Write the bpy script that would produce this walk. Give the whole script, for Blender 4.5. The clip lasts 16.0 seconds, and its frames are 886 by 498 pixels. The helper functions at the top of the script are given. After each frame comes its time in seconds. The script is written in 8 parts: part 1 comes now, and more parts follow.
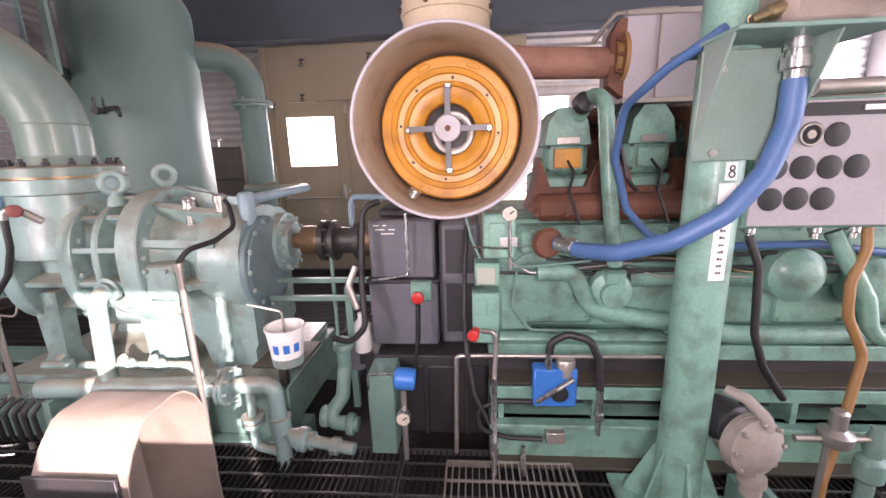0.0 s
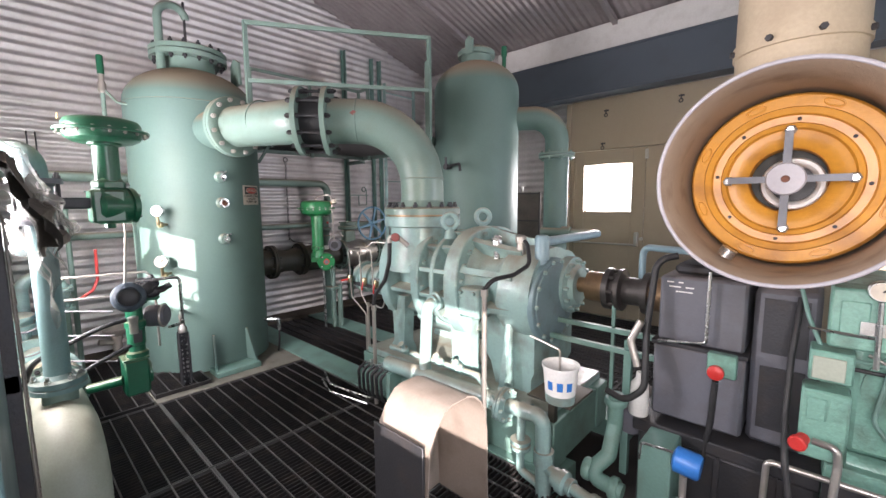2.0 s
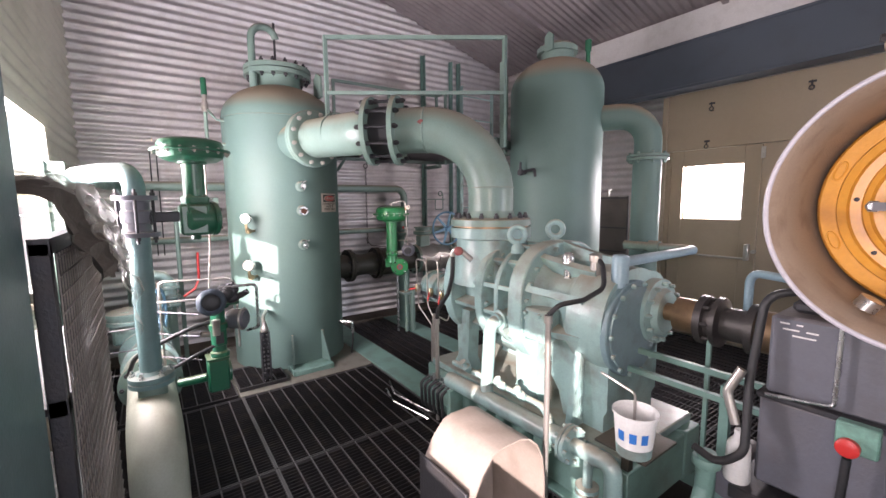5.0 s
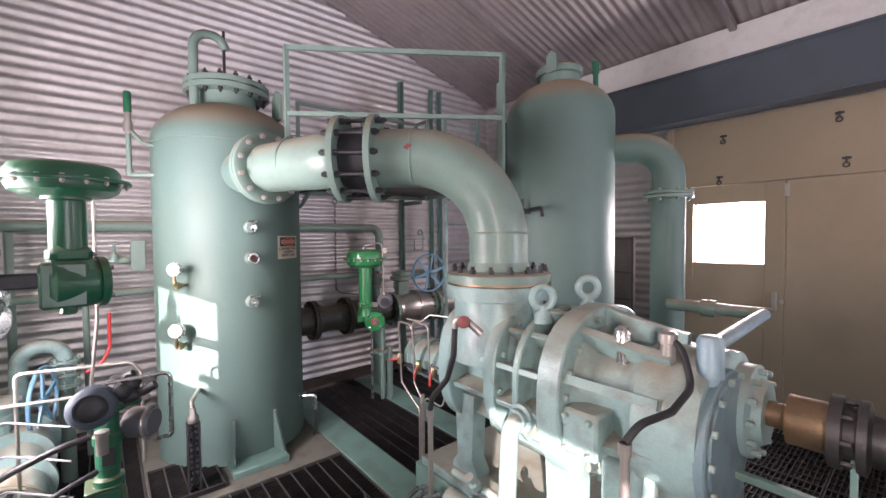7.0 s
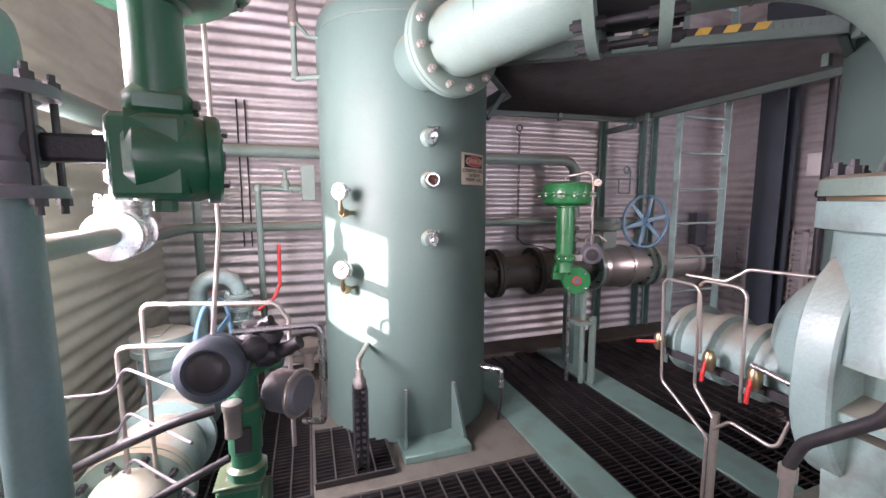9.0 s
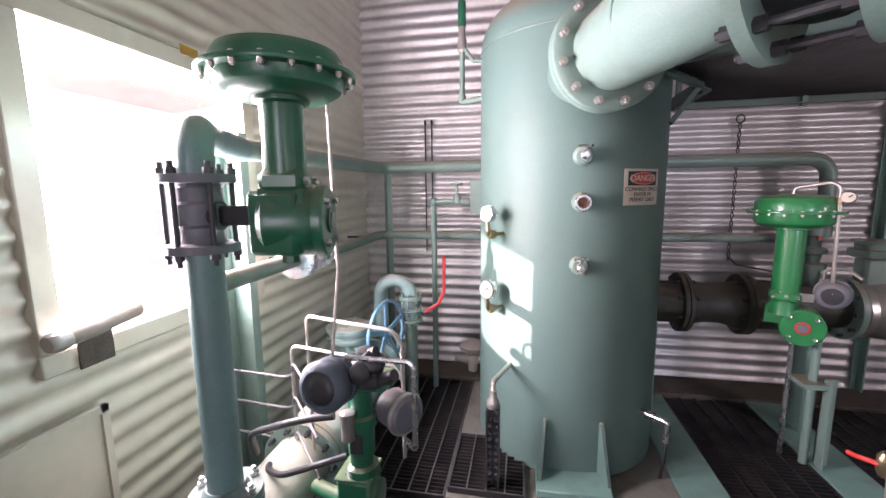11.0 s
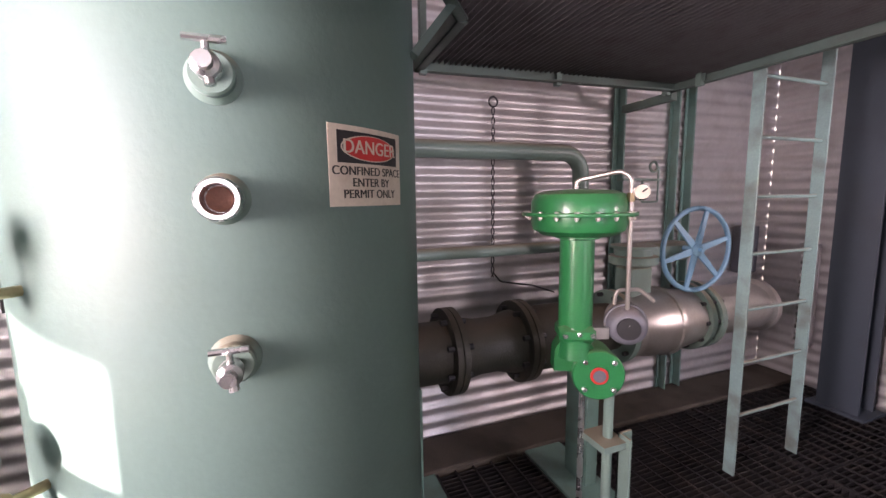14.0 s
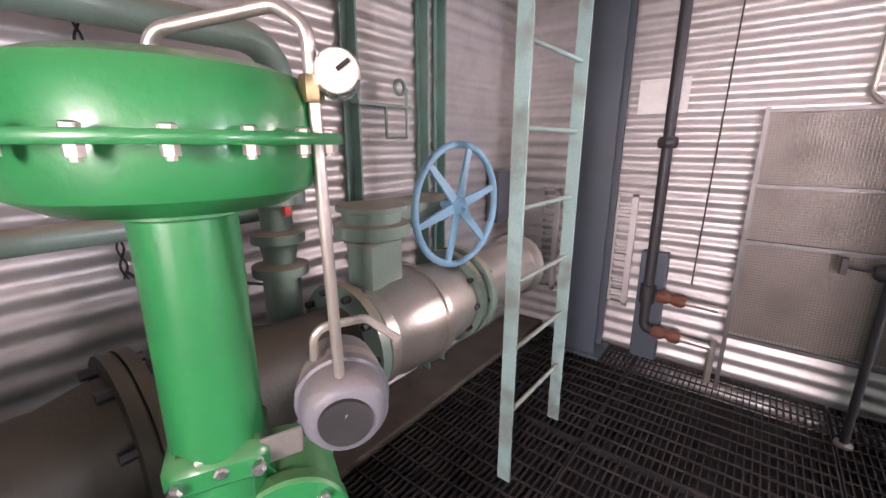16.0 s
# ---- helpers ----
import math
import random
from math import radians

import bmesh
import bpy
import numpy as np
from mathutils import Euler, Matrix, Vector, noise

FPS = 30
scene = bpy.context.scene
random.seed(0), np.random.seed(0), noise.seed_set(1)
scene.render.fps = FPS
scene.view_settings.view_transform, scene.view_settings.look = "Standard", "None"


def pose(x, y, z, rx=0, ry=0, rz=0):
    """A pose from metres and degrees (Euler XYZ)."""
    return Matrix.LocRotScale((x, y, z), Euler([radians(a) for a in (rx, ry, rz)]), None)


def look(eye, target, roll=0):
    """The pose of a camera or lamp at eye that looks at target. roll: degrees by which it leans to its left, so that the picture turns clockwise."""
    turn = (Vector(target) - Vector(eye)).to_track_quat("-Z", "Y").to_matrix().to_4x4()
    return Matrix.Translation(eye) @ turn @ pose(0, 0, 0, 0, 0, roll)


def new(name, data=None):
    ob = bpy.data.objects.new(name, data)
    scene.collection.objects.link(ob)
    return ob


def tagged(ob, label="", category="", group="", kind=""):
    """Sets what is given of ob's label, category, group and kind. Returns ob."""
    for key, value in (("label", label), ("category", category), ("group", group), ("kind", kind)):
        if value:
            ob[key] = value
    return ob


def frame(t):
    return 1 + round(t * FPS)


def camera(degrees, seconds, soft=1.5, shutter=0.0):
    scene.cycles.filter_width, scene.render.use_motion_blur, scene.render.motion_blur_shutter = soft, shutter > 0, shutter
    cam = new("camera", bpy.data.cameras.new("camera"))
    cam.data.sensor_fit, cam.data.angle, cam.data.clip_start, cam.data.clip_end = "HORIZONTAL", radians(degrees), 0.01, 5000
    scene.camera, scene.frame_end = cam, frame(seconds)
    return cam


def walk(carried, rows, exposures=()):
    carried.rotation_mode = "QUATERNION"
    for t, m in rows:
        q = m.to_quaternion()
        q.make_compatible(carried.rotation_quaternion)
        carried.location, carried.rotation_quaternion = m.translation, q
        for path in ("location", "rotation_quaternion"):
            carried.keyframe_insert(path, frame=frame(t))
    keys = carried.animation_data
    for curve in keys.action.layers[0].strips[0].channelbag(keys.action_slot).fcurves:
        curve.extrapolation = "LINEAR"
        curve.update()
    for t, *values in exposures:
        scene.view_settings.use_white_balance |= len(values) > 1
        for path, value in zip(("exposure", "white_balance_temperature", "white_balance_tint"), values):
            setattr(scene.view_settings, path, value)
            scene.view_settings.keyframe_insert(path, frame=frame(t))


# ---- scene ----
cam = camera(94.8, 16.0)
PATH = [
    (0, (-0.013, -0.025, 1.552), (-0.163, 1.917, 1.097), -1.6),
    (0.5, (-0.02, -0.023, 1.562), (-0.521, 1.881, 1.209), -1.7),
    (1, (-0.025, -0.05, 1.577), (-0.822, 1.761, 1.289), -1.0),
    (1.5, (-0.029, -0.098, 1.588), (-1.131, 1.552, 1.339), -0.7),
    (2, (-0.02, -0.11, 1.583), (-1.367, 1.351, 1.355), -0.5),
    (2.5, (0.016, -0.069, 1.548), (-1.503, 1.213, 1.322), -0.4),
    (3, (0.065, -0.027, 1.505), (-1.544, 1.137, 1.268), -0.4),
    (5.5, (-0.151, 0.122, 1.715), (-1.769, 1.275, 1.485), -0.5),
    (6, (-0.326, 0.158, 1.743), (-1.914, 1.359, 1.553), -0.5),
    (6.5, (-0.483, 0.263, 1.761), (-2.038, 1.514, 1.628), -0.4),
    (7, (-0.751, 0.436, 1.759), (-2.29, 1.712, 1.691), -0.5),
    (7.5, (-1.153, 0.519, 1.718), (-2.71, 1.774, 1.677), -0.5),
    (8, (-1.493, 0.61, 1.663), (-3.095, 1.804, 1.594), -0.2),
    (8.5, (-1.787, 0.645, 1.549), (-3.528, 1.62, 1.416), -0.1),
    (9, (-1.854, 0.635, 1.479), (-3.74, 1.26, 1.243), -0.1),
    (9.5, (-1.785, 0.762, 1.47), (-3.744, 0.983, 1.127), -0.5),
    (10, (-1.746, 0.866, 1.524), (-3.698, 0.701, 1.123), -0.9),
    (10.2, (-1.758, 0.884, 1.549), (-3.699, 0.625, 1.144), -0.9),
    (12.3, (-2.397, 1.151, 1.792), (-4.338, 0.723, 1.569), -0.8),
    (12.5, (-2.519, 1.147, 1.774), (-4.485, 0.843, 1.565), -0.8),
    (13, (-2.738, 1.166, 1.7), (-4.728, 1.184, 1.505), -0.8),
    (13.5, (-2.944, 1.294, 1.631), (-4.899, 1.66, 1.421), -1.0),
    (14, (-3.18, 1.426, 1.591), (-5.039, 2.121, 1.345), -0.7),
    (14.5, (-3.437, 1.553, 1.57), (-5.138, 2.561, 1.274), -0.5),
    (15, (-3.612, 1.778, 1.525), (-5.167, 2.984, 1.172), -0.4),
    (15.5, (-3.752, 2.028, 1.504), (-5.124, 3.420, 1.078), -0.1),
    (16, (-3.890, 2.289, 1.519), (-5.088, 3.816, 1.020), 0.2),
]
walk(cam, [(t, look(eye, target, roll)) for t, eye, target, roll in PATH], exposures=[(0, 1.95, 6650, 36), (1, 1.85, 6500, 31), (2, 1.80, 6350, 21), (3, 1.80, 6350, 24), (6.5, 1.74, 6480, 30), (7.5, 1.88, 6480, 32), (8, 1.88, 6450, 33), (9, 1.96, 6450, 39), (9.5, 1.98, 6400, 37), (12.5, 1.84, 6350, 34), (13.5, 2.08, 6500, 36), (14, 2.25, 6750, 40), (14.5, 2.68, 7300, 43), (16, 2.85, 6750, 34)])

# ---- light ----
SUN_AZ, SUN_EL = (-0.637, 0.771), 16.8
world = bpy.data.worlds.new("world")
scene.world = world
world.use_nodes = True
wn = world.node_tree.nodes
sky = wn.new("ShaderNodeTexSky")
sky.sky_type, sky.sun_disc = "NISHITA", False
sky.sun_elevation = radians(SUN_EL)
sky.sun_rotation = math.atan2(-SUN_AZ[0], -SUN_AZ[1])
wn["Background"].inputs["Strength"].default_value = 0.15
world.node_tree.links.new(sky.outputs[0], wn["Background"].inputs["Color"])

sun_data = bpy.data.lights.new("sun", "SUN")
sun_data.energy, sun_data.angle, sun_data.color = 5.0, radians(0.5), (1.0, 0.93, 0.82)
sun = new("sun", sun_data)
sun.matrix_world = look((0, 0, 0), (SUN_AZ[0], SUN_AZ[1], -math.tan(radians(SUN_EL))))


def window_light(name, x, y, z, w, h, tx, ty, tz, power, colour=(1.0, 0.97, 0.93)):
    """The sky's light that enters through one opening."""
    d = bpy.data.lights.new(name, "AREA")
    d.shape, d.size, d.size_y, d.energy, d.color = "RECTANGLE", w, h, power, colour
    ob = new(name, d)
    ob.matrix_world = look((x, y, z), (tx, ty, tz))
    return ob


SY, NY, WX, EX = -0.46, 5.45, -5.59, 4.6
EAVE, RIDGE, RIDGE_Y = 3.87, 4.66, 2.5
window_light("window_light_south_west", -3.36, SY - 0.05, 1.69, 0.96, 1.0, -3.36, 2, 1.69, 60)
window_light("window_light_south", 0.1, SY - 0.05, 1.67, 0.62, 1.0, 0.1, 2, 1.67, 15)
window_light("window_light_door", -2.13, NY + 0.06, 1.76, 0.6, 0.6, -2.9, 3.4, 1.76, 16)
# the two east lamps are added fill, through doorways that are only assumed
window_light("window_light_east", EX + 0.02, 0.8, 1.8, 2.2, 3.0, 0, 0.8, 1.6, 30, (0.93, 0.97, 1.0))
window_light("window_light_north_east", EX + 0.02, 4.7, 1.7, 0.8, 2.0, 0, 4.9, 1.8, 46, (0.84, 0.93, 1.0))


# ---- materials ----
def material(name, base, rough=0.5, metal=0.0, dirt=(0.1, 0.08, 0.06), amount=0.25, scale=6.0, bump=0.02, fine=90.0, coat=0.0, spread=0.12, dust=0.0):
    """Paint or metal with tonal drift, grime in patches, fine grain, and dust on faces that look up."""
    m = bpy.data.materials.new(name)
    m.use_nodes = True
    n, l = m.node_tree.nodes, m.node_tree.links
    b = n["Principled BSDF"]
    b.inputs["Metallic"].default_value = metal
    if coat:
        b.inputs["Coat Weight"].default_value = coat
        b.inputs["Coat Roughness"].default_value = 0.15
    tc = n.new("ShaderNodeTexCoord")
    big, small = n.new("ShaderNodeTexNoise"), n.new("ShaderNodeTexNoise")
    big.inputs["Scale"].default_value, big.inputs["Detail"].default_value = scale, 6
    small.inputs["Scale"].default_value, small.inputs["Detail"].default_value = fine, 3
    geo = n.new("ShaderNodeNewGeometry")
    for k in (big, small):
        l.new(geo.outputs["Position"], k.inputs["Vector"])
    ramp = n.new("ShaderNodeValToRGB")
    ramp.color_ramp.elements[0].position, ramp.color_ramp.elements[1].position = 0.48, 0.72
    l.new(big.outputs["Fac"], ramp.inputs["Fac"])
    drift = n.new("ShaderNodeMixRGB")
    drift.blend_type = "MULTIPLY"
    drift.inputs["Fac"].default_value = 1.0
    drift.inputs["Color1"].default_value = (*base, 1)
    tone = n.new("ShaderNodeMapRange")
    tone.inputs["To Min"].default_value, tone.inputs["To Max"].default_value = 1 - spread, 1 + spread
    l.new(small.outputs["Fac"], tone.inputs["Value"])
    l.new(tone.outputs[0], drift.inputs["Color2"])
    grime = n.new("ShaderNodeMixRGB")
    grime.inputs["Color2"].default_value = (*dirt, 1)
    mul = n.new("ShaderNodeMath")
    mul.operation = "MULTIPLY"
    mul.inputs[1].default_value = amount
    l.new(ramp.outputs["Color"], mul.inputs[0])
    l.new(mul.outputs[0], grime.inputs["Fac"])
    l.new(drift.outputs[0], grime.inputs["Color1"])
    last = grime
    if dust:
        sep = n.new("ShaderNodeSeparateXYZ")
        l.new(geo.outputs["Normal"], sep.inputs[0])
        up = n.new("ShaderNodeMapRange")
        up.inputs["From Min"].default_value, up.inputs["From Max"].default_value = 0.25, 0.9
        up.inputs["To Max"].default_value = dust
        l.new(sep.outputs["Z"], up.inputs["Value"])
        dm = n.new("ShaderNodeMixRGB")
        dm.inputs["Color2"].default_value = (0.33, 0.215, 0.135, 1)
        l.new(up.outputs[0], dm.inputs["Fac"])
        l.new(grime.outputs[0], dm.inputs["Color1"])
        last = dm
    l.new(last.outputs[0], b.inputs["Base Color"])
    rr = n.new("ShaderNodeMapRange")
    rr.inputs["To Min"].default_value, rr.inputs["To Max"].default_value = max(0.03, rough - 0.1), min(1, rough + 0.14)
    l.new(big.outputs["Fac"], rr.inputs["Value"])
    l.new(rr.outputs[0], b.inputs["Roughness"])
    if bump:
        bp = n.new("ShaderNodeBump")
        bp.inputs["Strength"].default_value, bp.inputs["Distance"].default_value = 0.35, bump
        l.new(small.outputs["Fac"], bp.inputs["Height"])
        l.new(bp.outputs[0], b.inputs["Normal"])
    return m


def glass(name, colour=(0.95, 0.97, 0.96), alpha=0.15, rough=0.1):
    m = material(name, colour, rough, bump=0, amount=0.1, spread=0.02)
    m.node_tree.nodes["Principled BSDF"].inputs["Alpha"].default_value = alpha
    return m


TEAL = material("vessel_paint", (0.108, 0.178, 0.158), 0.54, dirt=(0.075, 0.12, 0.10), amount=0.35, scale=2.2, bump=0.002, fine=60, spread=0.06, dust=0.9)
MINT = material("machine_paint", (0.245, 0.375, 0.360), 0.38, dirt=(0.12, 0.10, 0.075), amount=0.62, scale=7, bump=0.005, spread=0.14, dust=0.5, coat=0.15)
PIPE = material("pipe_paint", (0.165, 0.245, 0.212), 0.42, dirt=(0.12, 0.13, 0.10), amount=0.3, scale=5, bump=0.003, coat=0.15, dust=0.6)
ENGINE = material("engine_paint", (0.17, 0.34, 0.275), 0.42, dirt=(0.05, 0.06, 0.045), amount=0.65, scale=9, bump=0.008, spread=0.2, coat=0.2)
STEELG = material("frame_paint", (0.15, 0.27, 0.235), 0.5, dirt=(0.10, 0.075, 0.05), amount=0.35, scale=6, bump=0.004)
GREEN = material("actuator_paint", (0.008, 0.185, 0.055), 0.36, dirt=(0.01, 0.10, 0.03), amount=0.25, scale=5, bump=0.002, coat=0.4, spread=0.05, dust=0.18)
DKGREEN = material("dark_green_paint", (0.008, 0.11, 0.055), 0.35, dirt=(0.02, 0.05, 0.03), amount=0.3, scale=5, bump=0.002, coat=0.3, dust=0.3)
BLUEG = material("blue_grey_paint", (0.062, 0.08, 0.102), 0.5, dirt=(0.05, 0.05, 0.055), amount=0.3, scale=4, bump=0.002, spread=0.06)
TEALCOL = material("teal_column_paint", (0.08, 0.14, 0.15), 0.4, dirt=(0.06, 0.09, 0.08), amount=0.35, scale=5, bump=0.002, coat=0.2)
GALV = material("galvanised_sheet", (0.60, 0.575, 0.57), 0.45, metal=0.62, dirt=(0.36, 0.32, 0.30), amount=0.3, scale=5, bump=0.001, fine=25, spread=0.10)
ROOFM = material("roof_sheet", (0.40, 0.36, 0.36), 0.5, metal=0.6, dirt=(0.25, 0.21, 0.2), amount=0.35, scale=3, bump=0.001, fine=20)
CREAM = material("cream_sheet", (0.70, 0.67, 0.56), 0.36, metal=0.3, dirt=(0.40, 0.36, 0.28), amount=0.3, scale=3, bump=0.001, fine=25, spread=0.06)
RISER = material("riser_paint", (0.13, 0.225, 0.225), 0.42, dirt=(0.09, 0.12, 0.11), amount=0.3, scale=5, bump=0.003, coat=0.15, dust=0.3)
TAN = material("tan_door_paint", (0.36, 0.29, 0.21), 0.55, dirt=(0.26, 0.21, 0.16), amount=0.35, scale=2.5, bump=0.001, fine=40, spread=0.05)
GRATE = material("grating_steel", (0.026, 0.024, 0.025), 0.55, metal=0.4, dirt=(0.10, 0.075, 0.06), amount=0.4, scale=8, bump=0.004)
ROD = material("grating_rod", (0.15, 0.145, 0.145), 0.45, metal=0.7, dirt=(0.10, 0.08, 0.07), amount=0.4, scale=8, bump=0.003)
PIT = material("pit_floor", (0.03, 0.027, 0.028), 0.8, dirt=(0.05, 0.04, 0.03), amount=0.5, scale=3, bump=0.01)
CONC = material("concrete", (0.30, 0.27, 0.24), 0.85, dirt=(0.16, 0.13, 0.11), amount=0.5, scale=7, bump=0.01)
GREY = material("gearbox_paint", (0.125, 0.128, 0.15), 0.45, dirt=(0.09, 0.08, 0.075), amount=0.45, scale=7, bump=0.004, spread=0.08, dust=0.2)
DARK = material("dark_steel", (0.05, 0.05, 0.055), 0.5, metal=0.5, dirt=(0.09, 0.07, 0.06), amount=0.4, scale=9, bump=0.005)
BLACK = material("black_rubber", (0.02, 0.02, 0.022), 0.5, dirt=(0.06, 0.055, 0.05), amount=0.3, scale=12, bump=0.003)
CHROME = material("bright_steel", (0.62, 0.62, 0.62), 0.25, metal=0.95, dirt=(0.35, 0.33, 0.3), amount=0.35, scale=20, bump=0.001)
SILVER = material("silver_paint", (0.48, 0.45, 0.42), 0.33, metal=0.75, dirt=(0.30, 0.23, 0.17), amount=0.45, scale=6, bump=0.002)
BRONZE = material("bronze", (0.33, 0.22, 0.13), 0.4, metal=0.8, dirt=(0.12, 0.09, 0.07), amount=0.5, scale=14, bump=0.003)
DKBRONZE = material("dark_bronze", (0.095, 0.088, 0.085), 0.42, metal=0.7, dirt=(0.05, 0.045, 0.04), amount=0.5, scale=14, bump=0.003)
BRASS = material("brass", (0.40, 0.32, 0.19), 0.3, metal=0.9, dirt=(0.25, 0.18, 0.1), amount=0.3, scale=18, bump=0.001)
RUST = material("rusty_cast_iron", (0.16, 0.06, 0.035), 0.7, dirt=(0.05, 0.035, 0.03), amount=0.6, scale=10, bump=0.012, spread=0.25)
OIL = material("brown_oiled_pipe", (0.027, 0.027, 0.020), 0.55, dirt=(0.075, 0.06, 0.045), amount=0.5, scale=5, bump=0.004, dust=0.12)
ORANGE = material("orange_varnish", (0.60, 0.27, 0.03), 0.38, dirt=(0.22, 0.075, 0.02), amount=0.8, scale=6, bump=0.002, coat=0.08, spread=0.1)
RIM = material("drum_liner", (0.27, 0.20, 0.145), 0.6, dirt=(0.12, 0.07, 0.04), amount=0.6, scale=9, bump=0.004, fine=160)
EXHAUST = material("scaled_exhaust_pipe", (0.30, 0.15, 0.11), 0.65, dirt=(0.16, 0.06, 0.035), amount=0.6, scale=8, bump=0.006, spread=0.2)
SIGN = material("aged_sign_plate", (0.60, 0.53, 0.44), 0.45, dirt=(0.40, 0.32, 0.24), amount=0.4, scale=20, bump=0.001)
YELLOWTAPE = material("yellow_edge_paint", (0.50, 0.33, 0.05), 0.5, dirt=(0.25, 0.17, 0.06), amount=0.5, scale=14, bump=0.002)
PLATFORM = material("platform_paint", (0.095, 0.145, 0.125), 0.5, dirt=(0.08, 0.065, 0.05), amount=0.4, scale=6, bump=0.004)
KERB = material("oily_brown_kerb", (0.085, 0.068, 0.052), 0.8, dirt=(0.04, 0.034, 0.03), amount=0.6, scale=5, bump=0.01)
BEIGE = material("beige_duct", (0.42, 0.34, 0.24), 0.55, dirt=(0.25, 0.18, 0.12), amount=0.4, scale=5, bump=0.003)
GUARD = material("guard_sheet", (0.30, 0.25, 0.215), 0.55, metal=0.2, dirt=(0.17, 0.135, 0.11), amount=0.6, scale=5, bump=0.001)
BLUEHOSE = material("blue_hose", (0.06, 0.14, 0.31), 0.45, dirt=(0.08, 0.13, 0.25), amount=0.3, scale=14, bump=0.002)
BLUE = material("blue_plastic", (0.03, 0.17, 0.52), 0.4, dirt=(0.03, 0.10, 0.3), amount=0.3, scale=14, bump=0.001)
WHEELBLUE = material("hand_wheel_blue", (0.17, 0.36, 0.52), 0.4, dirt=(0.12, 0.22, 0.30), amount=0.3, scale=14, bump=0.002)
PALEBLUE = material("pale_blue_paint", (0.22, 0.33, 0.38), 0.4, dirt=(0.15, 0.2, 0.22), amount=0.3, scale=12, bump=0.002, dust=0.2)
DULLRED = material("dull_red_paint", (0.22, 0.05, 0.045), 0.5, dirt=(0.12, 0.06, 0.05), amount=0.5, scale=25, bump=0.002)
RED = material("red_plastic", (0.55, 0.035, 0.03), 0.4, dirt=(0.3, 0.02, 0.02), amount=0.3, scale=20, bump=0.001)
WHITE = material("white_plastic", (0.75, 0.74, 0.72), 0.5, dirt=(0.45, 0.42, 0.38), amount=0.25, scale=9, bump=0.001)
LAGGING = material("white_pipe_wrap", (0.37, 0.40, 0.33), 0.5, dirt=(0.24, 0.25, 0.19), amount=0.4, scale=6, bump=0.004, dust=0.2)
PANEL = material("panel_grey", (0.38, 0.36, 0.39), 0.5, dirt=(0.25, 0.23, 0.24), amount=0.25, scale=5, bump=0.001)
YELLOW = material("yellow_hose", (0.30, 0.16, 0.06), 0.5, dirt=(0.25, 0.14, 0.05), amount=0.4, scale=9, bump=0.002)
PLASTIC = glass("clear_plastic_sheet", (0.62, 0.59, 0.53), 0.34, 0.3)
CLOTH = material("brown_dusty_cloth", (0.10, 0.085, 0.07), 0.85, dirt=(0.05, 0.04, 0.035), amount=0.6, scale=14, bump=0.01, spread=0.25)
PAD = material("stained_plinth", (0.15, 0.145, 0.12), 0.8, dirt=(0.08, 0.065, 0.05), amount=0.6, scale=6, bump=0.008)
COVER = material("blue_grey_cover_paint", (0.15, 0.235, 0.26), 0.42, dirt=(0.10, 0.11, 0.11), amount=0.4, scale=9, bump=0.003)
PANE = glass("window_pane", (0.9, 0.92, 0.92), 0.06, 0.05)


